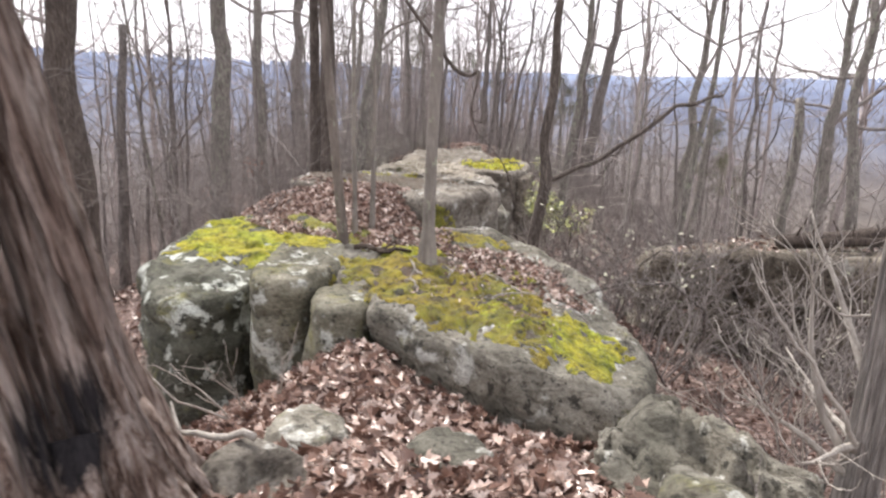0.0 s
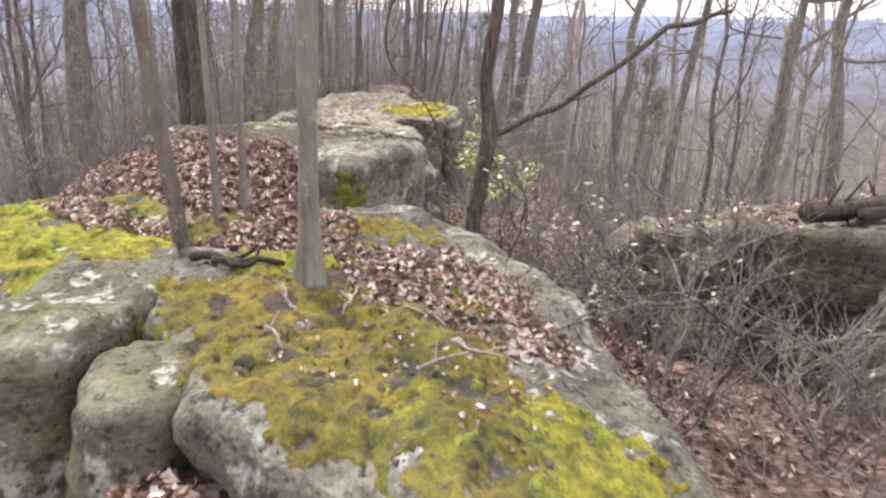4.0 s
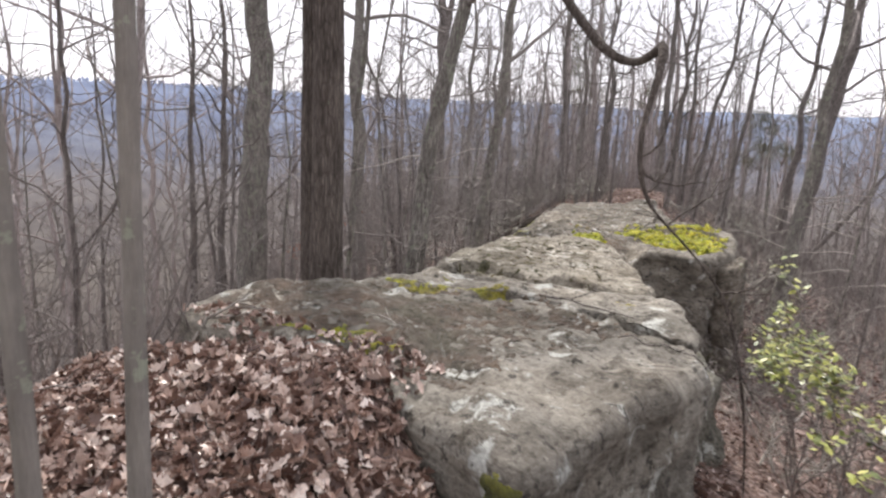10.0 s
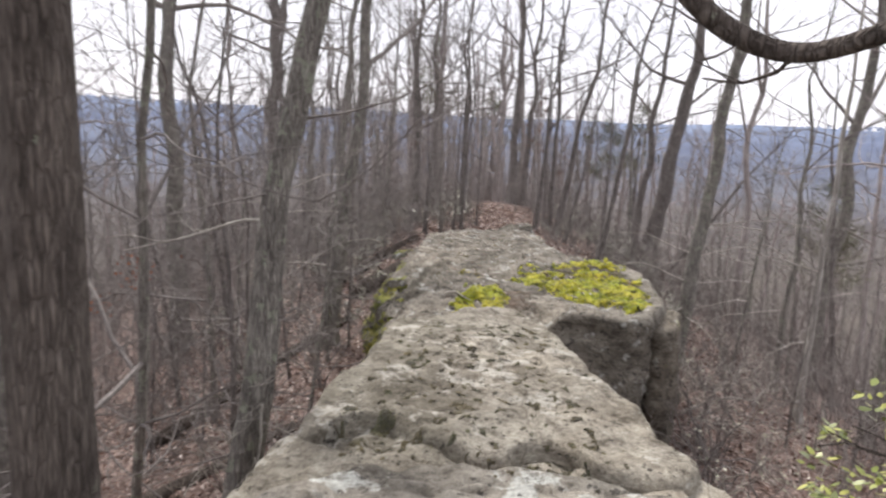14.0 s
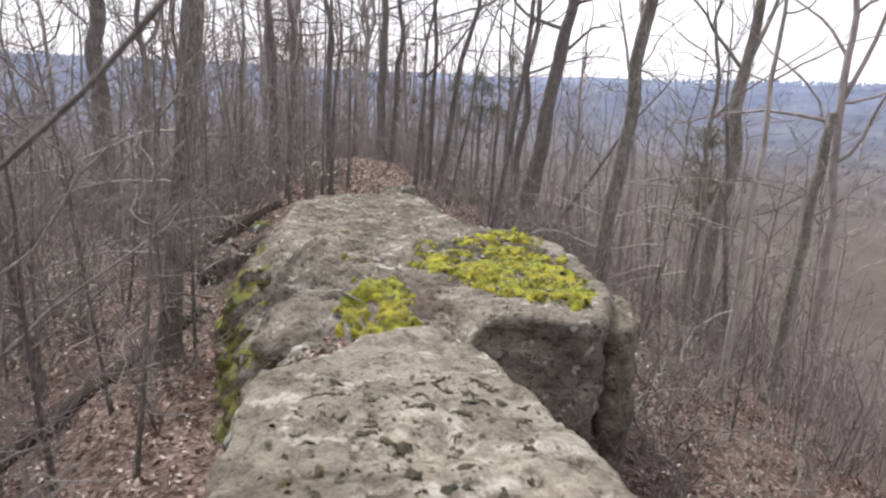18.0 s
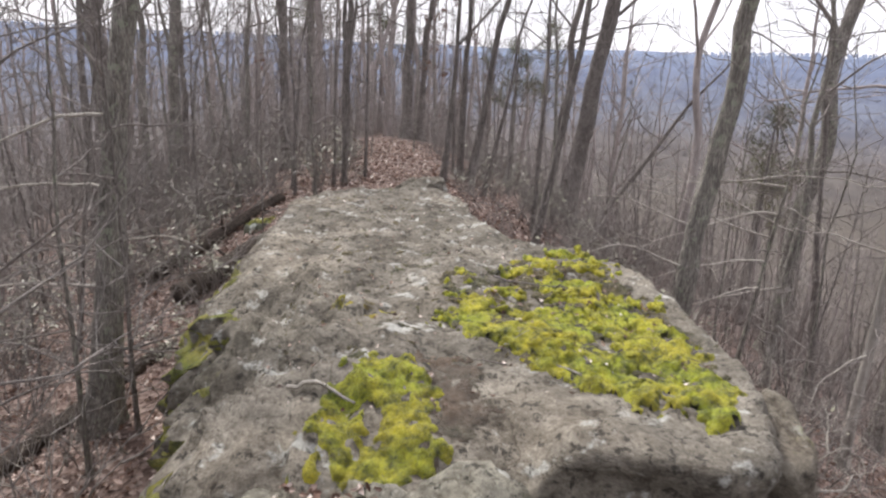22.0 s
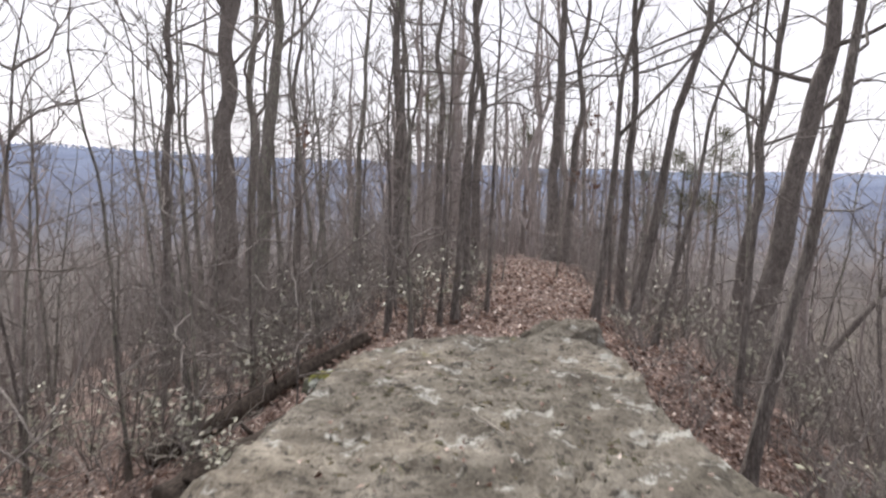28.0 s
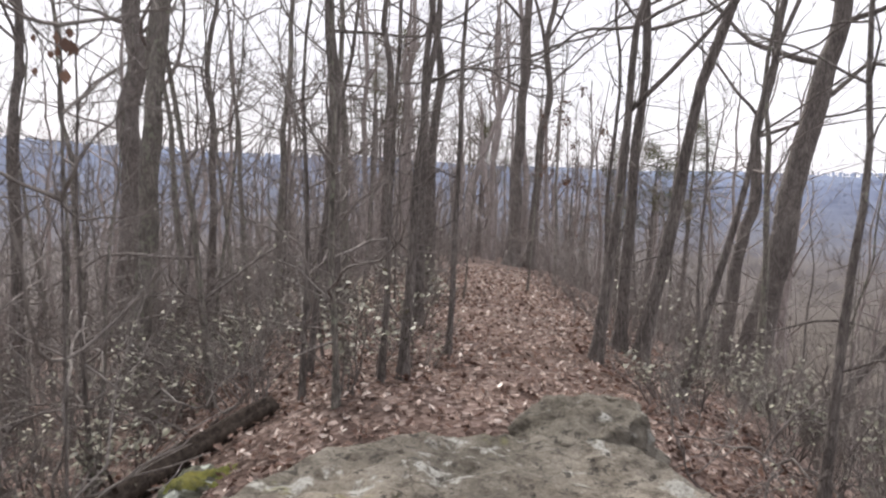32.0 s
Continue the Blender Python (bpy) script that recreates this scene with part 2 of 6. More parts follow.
BARK = bark_material("grey_bark", (0.13, 0.118, 0.11), (0.38, 0.355, 0.325), 0.44, 34, 52)
BARK_DARK = bark_material("dark_bark", (0.115, 0.102, 0.098), (0.29, 0.262, 0.248), 0.36, 34, 46)
BARK_SMOOTH = bark_material("smooth_bark", (0.165, 0.148, 0.135), (0.30, 0.272, 0.25), 0.42, 12)
BARK_YOUNG = bark_material("young_brown_bark", (0.11, 0.092, 0.082), (0.225, 0.195, 0.175), 0.40, 14)
BARK_PALE = bark_material("pale_bark", (0.25, 0.23, 0.21), (0.46, 0.43, 0.40), 0.0, 18)
def rotten_wood(name, lean, dark, mid, light, burnt=None):
    """Split, fibrous wood whose grain follows the lean of the trunk."""
    mat, nt, bsdf = shader(name, 0.92)
    turn = nt.nodes.new("ShaderNodeMapping")
    turn.inputs["Rotation"].default_value = (0, lean, 0)
    nt.links.new(place(nt), turn.inputs["Vector"])
    grain = []
    for thin in (0.045, 0.10):
        mp = nt.nodes.new("ShaderNodeMapping")
        mp.inputs["Scale"].default_value = (1, 1, thin)
        nt.links.new(turn.outputs["Vector"], mp.inputs["Vector"])
        grain.append(mp.outputs["Vector"])
    strand = noise_of(nt, grain[0], 24, 8, 0.75)
    fibre = noise_of(nt, grain[1], 60, 6, 0.7)
    col = ramp(nt, strand, (0.37, dark), (0.45, mid), (0.52, tuple(0.6 * (a + b) for a, b in zip(mid, light))), (0.59, light))
    col = mixed(nt, 1.0, col, ramp(nt, fibre, (0.34, (0.45, 0.43, 0.42)), (0.52, (1, 1, 1)), (0.68, (1.3, 1.29, 1.28))), "MULTIPLY")
    rot = ramp(nt, noise_of(nt, place(nt, (1, 1, 0.4)), 4, 6, 0.7), (0.52, (0, 0, 0)), (0.64, (0.6, 0.6, 0.6)))
    col = mixed(nt, rot, col, tuple(0.6 * c for c in mid))
    if burnt:
        off = nt.nodes.new("ShaderNodeMapping")
        off.inputs["Location"].default_value = tuple(-4.2 * c if k < 2 else -2.7 * c for k, c in enumerate(burnt))
        off.inputs["Scale"].default_value = (4.2, 4.2, 2.7)
        nt.links.new(place(nt), off.inputs["Vector"])
        size = nt.nodes.new("ShaderNodeVectorMath")
        size.operation = "LENGTH"
        nt.links.new(off.outputs["Vector"], size.inputs[0])
        edge = mixed(nt, 0.55, size.outputs["Value"], strand)
        col = mixed(nt, ramp(nt, edge, (0.57, (1, 1, 1)), (0.66, (0, 0, 0))), col, mixed(nt, 1.0, (0.03, 0.027, 0.03), ramp(nt, fibre, (0.3, (0.3, 0.3, 0.3)), (0.7, (1.6, 1.6, 1.6))), "MULTIPLY"))
    nt.links.new(col, bsdf.inputs["Base Color"])
    relief(nt, bsdf, mixed(nt, 0.35, strand, fibre), 1.0, 0.09)
    return mat


STUMPWOOD = rotten_wood("split_rotten_wood", 0.24, (0.02, 0.014, 0.012), (0.20, 0.135, 0.105), (0.52, 0.445, 0.40), (0.11, -0.25, 0.5))
SNAGWOOD = bark_material("silver_wood", (0.15, 0.135, 0.125), (0.42, 0.39, 0.37), 0.0, 26)
BARK_BROWN = bark_material("brown_bark", (0.07, 0.057, 0.05), (0.20, 0.17, 0.152), 0.34, 34, 46)
ROTTEN = bark_material("rotten_bark", (0.022, 0.017, 0.014), (0.105, 0.083, 0.07), 0.25, 26)
TWIG = bark_material("twig_bark", (0.155, 0.138, 0.13), (0.33, 0.298, 0.285), 0.0, 30)
TWIG_PALE = bark_material("bleached_twig", (0.30, 0.27, 0.24), (0.52, 0.49, 0.45), 0.0, 30)
THICKET = bark_material("thicket_bark", (0.13, 0.112, 0.105), (0.29, 0.252, 0.24), 0.0, 9)
# Bark lightened towards mauve-grey to put distance haze into its colour.
HAZED_BARK = bark_material("hazed_bark", (0.25, 0.222, 0.218), (0.42, 0.372, 0.365), 0.0, 9)


def moss_material(name, deep, mid, bright, dry, wilt=0.56):
    """Fine cushions: a hue that drifts from green to gold over decimetres, withered spots, and a fuzz of single shoots."""
    mat, nt, bsdf = shader(name, 0.95)
    v = world_place(nt)
    col = ramp(nt, noise_of(nt, v, 10, 8, 0.7), (0.34, deep), (0.45, mid), (0.60, bright))
    drift = ramp(nt, noise_of(nt, v, 2.6, 5, 0.6), (0.38, (0.84, 0.97, 0.9)), (0.5, (1.0, 1.0, 1.0)), (0.62, (1.08, 0.99, 0.9)))
    col = mixed(nt, 1.0, col, drift, "MULTIPLY")
    dead = ramp(nt, noise_of(nt, v, 7.5, 9, 0.78), (wilt, (0, 0, 0)), (wilt + 0.09, (0.85, 0.85, 0.85)))
    col = mixed(nt, dead, col, dry)
    fuzz = ramp(nt, noise_of(nt, v, 75, 5, 0.78), (0.36, (0.58, 0.58, 0.54)), (0.5, (0.97, 0.97, 0.95)), (0.64, (1.2, 1.2, 1.14)))
    col = mixed(nt, 1.0, col, fuzz, "MULTIPLY")
    nt.links.new(col, bsdf.inputs["Base Color"])
    bsdf.inputs["Sheen Weight"].default_value = 0.15
    relief(nt, bsdf, noise_of(nt, v, 60, 6, 0.8), 1.0, 0.05)
    return mat


MOSS = moss_material("bright_moss", (0.035, 0.045, 0.006), (0.29, 0.29, 0.014), (0.62, 0.59, 0.034), (0.12, 0.10, 0.025), 0.56)
MOSS_OLIVE = moss_material("olive_moss", (0.065, 0.062, 0.011), (0.25, 0.21, 0.018), (0.44, 0.375, 0.032), (0.135, 0.088, 0.034), 0.53)
MOSS_BROWN = moss_material("withered_moss", (0.035, 0.029, 0.014), (0.088, 0.072, 0.034), (0.16, 0.136, 0.06), (0.066, 0.053, 0.032))
MOULD = moss_material("leaf_mould", (0.07, 0.052, 0.036), (0.128, 0.093, 0.067), (0.215, 0.165, 0.126), (0.105, 0.08, 0.058))
MOSS_FILM = moss_material("dark_moss", (0.08, 0.085, 0.015), (0.21, 0.21, 0.03), (0.34, 0.33, 0.05), (0.15, 0.135, 0.06))


def leaf_material(name, *stops, rough=0.7):
    mat, nt, bsdf = shader(name, rough)
    col = ramp(nt, island(nt), *stops)
    vein = ramp(nt, noise_of(nt, world_place(nt), 45, 4, 0.6), (0.3, (0.75, 0.75, 0.75)), (0.7, (1.15, 1.15, 1.15)))
    nt.links.new(mixed(nt, 1.0, col, vein, "MULTIPLY"), bsdf.inputs["Base Color"])
    bsdf.inputs["Specular IOR Level"].default_value = 0.5
    return mat


LEAF = leaf_material("fallen_leaf", (0.0, (0.07, 0.036, 0.027)), (0.28, (0.178, 0.104, 0.078)), (0.5, (0.335, 0.222, 0.176)),
                     (0.78, (0.53, 0.412, 0.355)), (1.0, (0.84, 0.745, 0.675)), rough=0.36)
# Darker, browner set of leaf colours for the gully and lower ground.
LEAF_DARK = leaf_material("dark_fallen_leaf", (0.0, (0.055, 0.03, 0.024)), (0.3, (0.135, 0.076, 0.058)), (0.6, (0.235, 0.15, 0.12)),
                          (0.85, (0.37, 0.27, 0.23)), (1.0, (0.66, 0.56, 0.50)), rough=0.4)
LAUREL_LEAF = leaf_material("laurel_leaf", (0.0, (0.06, 0.08, 0.02)), (0.4, (0.19, 0.22, 0.05)), (0.75, (0.36, 0.37, 0.08)), (1.0, (0.52, 0.50, 0.16)), rough=0.35)
GREY_LEAF = leaf_material("dull_leaf", (0.0, (0.09, 0.09, 0.06)), (0.5, (0.18, 0.175, 0.125)), (1.0, (0.34, 0.325, 0.25)), rough=0.5)
PALE_LEAF = leaf_material("pale_leaf", (0.0, (0.18, 0.18, 0.12)), (0.5, (0.32, 0.32, 0.23)), (1.0, (0.52, 0.50, 0.40)), rough=0.6)
PINE_NEEDLE = leaf_material("pine_needle", (0.0, (0.09, 0.10, 0.05)), (1.0, (0.25, 0.25, 0.13)))
RED_LEAF = leaf_material("red_leaf", (0.0, (0.20, 0.07, 0.04)), (1.0, (0.46, 0.19, 0.10)))
RUSSET_LEAF = leaf_material("russet_leaf", (0.0, (0.09, 0.05, 0.036)), (1.0, (0.23, 0.13, 0.09)))


def litter_material():
    mat, nt, bsdf = shader("leaf_litter", 0.95)
    v = world_place(nt)
    cell = cells_of(nt, v, 17)
    col = ramp(nt, cell.outputs["Color"], (0.1, (0.085, 0.055, 0.045)), (0.45, (0.18, 0.127, 0.11)), (0.7, (0.28, 0.212, 0.19)), (0.95, (0.42, 0.345, 0.315)))
    big = ramp(nt, noise_of(nt, v, 0.9, 6, 0.65), (0.36, (0.52, 0.50, 0.48)), (0.64, (1.0, 0.98, 0.96)))
    nt.links.new(mixed(nt, 1.0, col, big, "MULTIPLY"), bsdf.inputs["Base Color"])
    relief(nt, bsdf, cell.outputs["Distance"], 0.8, 0.04)
    return mat


def wooded_material(name, each_tree=False):
    """Bare woods seen from afar: brown-grey on the slopes, distance haze painted in as paler blue towards the hills."""
    mat, nt, bsdf = shader(name, 1.0)
    bsdf.inputs["Specular IOR Level"].default_value = 0.0
    v = world_place(nt)
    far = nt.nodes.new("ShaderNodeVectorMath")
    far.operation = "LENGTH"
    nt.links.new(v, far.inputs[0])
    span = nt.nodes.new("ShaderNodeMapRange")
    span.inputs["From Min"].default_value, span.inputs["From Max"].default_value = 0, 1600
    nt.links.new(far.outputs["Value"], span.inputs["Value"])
    # Haze is put into the colour: greyer, then bluer, with distance from the origin.
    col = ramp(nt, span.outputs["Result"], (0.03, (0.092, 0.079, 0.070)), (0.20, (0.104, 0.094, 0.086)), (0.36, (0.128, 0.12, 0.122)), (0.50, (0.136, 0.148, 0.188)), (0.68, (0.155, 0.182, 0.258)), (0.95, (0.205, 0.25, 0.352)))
    a = ramp(nt, noise_of(nt, v, 0.22, 9, 0.75), (0.34, (0.84, 0.84, 0.86)), (0.66, (1.14, 1.13, 1.11)))
    b = ramp(nt, noise_of(nt, v, 0.012, 6, 0.65), (0.36, (0.80, 0.80, 0.83)), (0.64, (1.15, 1.14, 1.10)))
    col = mixed(nt, 1.0, col, a, "MULTIPLY")
    col = mixed(nt, 1.0, col, b, "MULTIPLY")
    if each_tree:
        col = mixed(nt, 1.0, col, ramp(nt, island(nt), (0.0, (0.94, 0.94, 0.95)), (1.0, (1.07, 1.06, 1.05))), "MULTIPLY")
        up = nt.nodes.new("ShaderNodeCombineXYZ")
        up.inputs["Z"].default_value = 1.0
        nt.links.new(up.outputs["Vector"], bsdf.inputs["Normal"])
    nt.links.new(col, bsdf.inputs["Base Color"])
    return mat


LITTER = litter_material()
WOODED = wooded_material("hazed_wooded_hills")
HILL_TREES = wooded_material("hazed_hillside_trees", True)

# ---- the lie of the land: cross sections of the ridge, z at fixed offsets x ----
SECTION_X = (-30, -12, -4, -2.6, -1.3, 0, 1.3, 2.6, 4, 6, 12, 30)
SECTIONS = []
RX, RY = np.arange(-30, 30.01, 0.2), np.arange(-40, 110.01, 0.2)


def section(y, *z, near=None):
    """near: heights at x = -0.5, 0.1 and 0.6, where the ground breaks sharply."""
    xs = SECTION_X if near is None else SECTION_X[:5] + (-0.5, 0.1, 0.6) + SECTION_X[6:]
    SECTIONS.append((y, np.interp(RX, xs, z if near is None else z[:5] + near + z[6:])))


section(-40, -14, -4, -1.0, -0.5, -0.2, 0, -0.1, -0.5, -1.0, -1.8, -5.0, -15)
section(-6, -15, -4, -0.7, -0.2, 0, 0.1, 0.0, -0.3, -0.7, -1.6, -4.8, -15)
section(0, -15, -4.6, -1.0, -0.4, -0.1, 0, -0.1, -0.5, -0.9, -1.7, -4.8, -15)
section(2.4, -15, -5.2, -1.5, -0.9, -0.35, -0.2, -0.3, -0.8, -1.2, -2.0, -5.0, -15)
section(3.4, -15, -5.4, -1.9, -1.2, -0.66, -0.5, -0.62, -1.1, -1.4, -2.1, -5.1, -15, near=(-0.5, -0.52, -0.55))
section(4.15, -15, -5.5, -2.2, -1.55, -0.95, -0.8, -1.0, -1.4, -1.6, -2.2, -5.2, -15, near=(-0.62, -0.86, -0.95))
section(4.75, -15, -5.6, -2.4, -1.75, -0.98, -0.8, -1.1, -1.45, -1.6, -2.25, -5.25, -15, near=(-0.46, -0.84, -1.0))
section(5.2, -15, -5.6, -2.5, -1.85, -1.08, -0.9, -1.15, -1.5, -1.65, -2.3, -5.3, -15, near=(-0.42, -0.86, -1.05))
section(6.5, -15, -5.8, -2.6, -2.0, -1.3, -1.2, -1.3, -1.6, -1.7, -2.4, -5.5, -15)
section(8.6, -15, -5.6, -2.0, -0.95, -0.45, -0.55, -1.45, -1.75, -1.95, -2.6, -5.6, -15, near=(-0.6, -1.05, -1.3))
section(9.6, -15, -5.6, -1.55, -0.62, -0.4, -0.5, -1.75, -1.95, -2.1, -2.8, -5.7, -15, near=(-0.47, -1.35, -1.7))
section(10.4, -15, -5.6, -1.5, -0.45, -0.22, -0.36, -1.88, -2.05, -2.25, -2.9, -5.8, -15, near=(-0.25, -1.25, -1.8))
section(10.95, -15, -5.6, -1.5, -0.32, -0.16, -0.3, -1.9, -2.1, -2.3, -2.95, -5.85, -15, near=(-0.2, -0.9, -1.7))
section(11.4, -15, -5.6, -1.7, -0.75, -0.5, -0.55, -1.9, -2.15, -2.35, -3.0, -5.9, -15)
section(12, -15, -5.6, -2.4, -1.5, -1.1, -1.2, -1.6, -2.2, -2.5, -3.1, -6, -16)
section(15, -15, -6, -2.9, -2.2, -1.8, -1.8, -2.1, -2.7, -3.0, -3.5, -6.4, -16)
section(20, -15, -6.2, -3.2, -2.7, -2.5, -2.5, -2.8, -3.15, -3.3, -3.8, -6.8, -17)
section(24, -15, -6.2, -3.2, -2.8, -2.5, -2.4, -2.6, -2.9, -3.3, -4.0, -7, -17)
section(27, -15, -6, -3.2, -2.8, -2.2, -1.75, -1.9, -2.5, -3.2, -4.1, -7, -17)
section(29.5, -15, -6, -3.1, -2.6, -1.95, -1.7, -1.65, -1.95, -2.6, -3.8, -7, -17)
section(34, -15, -6, -3.1, -2.5, -2.1, -1.95, -1.9, -2.05, -2.5, -3.7, -7, -17)
section(46, -15, -6, -3.9, -3.4, -3.0, -2.8, -2.7, -2.7, -2.9, -3.8, -7, -17)
section(70, -18, -9, -6.2, -5.8, -5.4, -5.2, -5.1, -5.1, -5.3, -6.2, -9, -19)
section(110, -26, -17, -14, -13.6, -13.2, -13, -13, -13, -13.2, -14, -17, -27)
RASTER = np.array([z for _, z in SECTIONS])
RASTER = np.array([np.interp(RY, [s[0] for s in SECTIONS], RASTER[:, i]) for i in range(len(RX))])
for _ in range(3):
    RASTER[1:-1] = (RASTER[:-2] + 2 * RASTER[1:-1] + RASTER[2:]) / 4
    RASTER[:, 1:-1] = (RASTER[:, :-2] + 2 * RASTER[:, 1:-1] + RASTER[:, 2:]) / 4


def base_height(x, y):
    u, v = min(max((x + 30) / 0.2, 0), len(RX) - 1.001), min(max((y + 40) / 0.2, 0), len(RY) - 1.001)
    i, j = int(u), int(v)
    u, v = u - i, v - j
    a = RASTER[i, j] * (1 - u) + RASTER[i + 1, j] * u
    b = RASTER[i, j + 1] * (1 - u) + RASTER[i + 1, j + 1] * u
    return a * (1 - v) + b * v


def hill_height(x, y):
    """Beyond the near slopes: the ridge drops into a valley, with long wooded hills beyond it."""
    far = math.hypot(x, y - 20)
    near = base_height(x, y)
    side = max(abs(x) - 30, 0)
    ahead = max(y - 110, 0) + max(-40 - y, 0)
    slope = near - 0.45 * side - 0.40 * ahead
    roll = noise.fractal(Vector((x / 420, y / 420, 3.1)), 0.9, 2.1, 4)
    valley = -62 + 12 * roll
    crest = 12 + 26 * noise.noise(Vector((x / 640, y / 640, 7.7))) + 5 * noise.noise(Vector((x / 170, y / 170, 1.2)))
    rise = min(max((far - 520 - 170 * noise.noise(Vector((x / 600, y / 600, 5.0)))) / 750, 0), 1)
    rise = rise * rise * (3 - 2 * rise)
    away = valley + (crest - valley) * rise
    if far > 2600:
        away = crest
    low = max(slope, valley) if far < 700 else away
    k = min(max((far - 300) / 300, 0), 1)
    return low * (1 - k) + away * k


def ground_height(x, y):
    z = hill_height(x, y)
    n = Vector((x, y, 0))
    return z + 0.05 * noise.fractal(n * 1.3, 0.8, 2.1, 5) + 0.12 * noise.noise(n * 0.35)


# ---- mesh helpers ----
class Soup:
    """Gathers vertices and faces of one mesh."""

    def __init__(self):
        self.v, self.f, self.n = [], [], 0

    def add(self, verts, faces):
        self.v.append(np.asarray(verts, float))
        self.f += [tuple(i + self.n for i in q) for q in faces]
        self.n += len(verts)

    def tube(self, pts, radii, sides, wobble=0.0, seed=0.0, caps=True):
        pts, radii = np.asarray(pts, float), np.asarray(radii, float)
        tan = np.gradient(pts, axis=0)
        tan /= np.linalg.norm(tan, axis=1)[:, None] + 1e-9
        ref = np.array((1.0, 0.0, 0.0)) if abs(tan[:, 0].mean()) < 0.75 else np.array((0.0, 0.0, 1.0))
        u = np.cross(tan, ref)
        u /= np.linalg.norm(u, axis=1)[:, None] + 1e-9
        w = np.cross(tan, u)
        a = np.linspace(0, 2 * math.pi, sides, endpoint=False)
        ring = np.cos(a)[None, :, None] * u[:, None, :] + np.sin(a)[None, :, None] * w[:, None, :]
        rad = np.repeat(radii[:, None], sides, 1)
        if wobble:
            for i in range(len(pts)):
                for j in range(sides):
                    rad[i, j] *= 1 + wobble * noise.noise(Vector((math.cos(a[j]) * 1.6, math.sin(a[j]) * 1.6, pts[i, 2] * 1.1 + seed)))
        verts = (pts[:, None, :] + ring * rad[:, :, None]).reshape(-1, 3)
        m, s = len(pts), sides
        faces = [(i * s + j, i * s + (j + 1) % s, (i + 1) * s + (j + 1) % s, (i + 1) * s + j) for i in range(m - 1) for j in range(s)]
        if caps:
            faces += [tuple(range(s - 1, -1, -1)), tuple((m - 1) * s + j for j in range(s))]
        self.add(verts, faces)

    def mesh(self, name, *mats, smooth=True):
        me = bpy.data.meshes.new(name)
        verts = np.concatenate(self.v) if self.v else np.zeros((0, 3))
        me.from_pydata(verts.tolist(), [], self.f)
        for m in mats:
            me.materials.append(m)
        if smooth:
            me.polygons.foreach_set("use_smooth", [True] * len(me.polygons))
        me.update()
        return me


def part(name, soup, material, parent=None, label="", smooth=True):
    ob = new(name, soup.mesh(name, material, smooth=smooth))
    ob.parent = parent
    return tagged(ob, label)


def thing(name, m, label, category, group="", kind=""):
    ob = new(name)
    ob.empty_display_size = 0.2
    ob.matrix_world = m
    return tagged(ob, label, category, group, kind)


# ---- ground: one sheet, fine near the ridge, coarse far off ----
def graded(lo, hi, step, reach):
    mid = list(np.arange(lo, hi + 1e-6, step))
    up, down, s = [hi], [lo], step
    while up[-1] < reach:
        s *= 1.13
        up.append(up[-1] + s)
        down.append(down[-1] - s)
    return sorted(down[1:]) + mid + up[1:]


GX, GY = graded(-5.5, 5.5, 0.16, 3600), graded(-2, 34, 0.16, 3600)
soup = Soup()
grid = [(x, y, ground_height(x, y)) for y in GY for x in GX]
nx = len(GX)
soup.add(grid, [(j * nx + i, j * nx + i + 1, (j + 1) * nx + i + 1, (j + 1) * nx + i) for j in range(len(GY) - 1) for i in range(nx - 1)])
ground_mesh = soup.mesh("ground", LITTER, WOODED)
# Past 48 m the faces take the haze-tinted woods colour.
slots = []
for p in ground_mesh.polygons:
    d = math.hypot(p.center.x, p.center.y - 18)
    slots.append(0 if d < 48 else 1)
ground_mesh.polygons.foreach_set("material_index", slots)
ground = tagged(new("ground", ground_mesh), "leaf-covered ridge falling away to hazy wooded hills", "ground", kind="structure")

# ---- boulders ----
from mathutils.bvhtree import BVHTree

ROCK_VERTS, ROCK_FACES = [], []


def closed_curve(points, step):
    p = np.array(points, float)
    n = len(p)
    res = []
    for i in range(n):
        a, b, c, d = p[i - 1], p[i], p[(i + 1) % n], p[(i + 2) % n]
        m = max(2, int(np.linalg.norm(c - b) / step))
        for t in np.linspace(0, 1, m, endpoint=False):
            res.append(0.5 * (2 * b + (c - a) * t + (2 * a - 5 * b + 4 * c - d) * t * t + (3 * b - a - 3 * c + d) * t ** 3))
    return np.array(res)


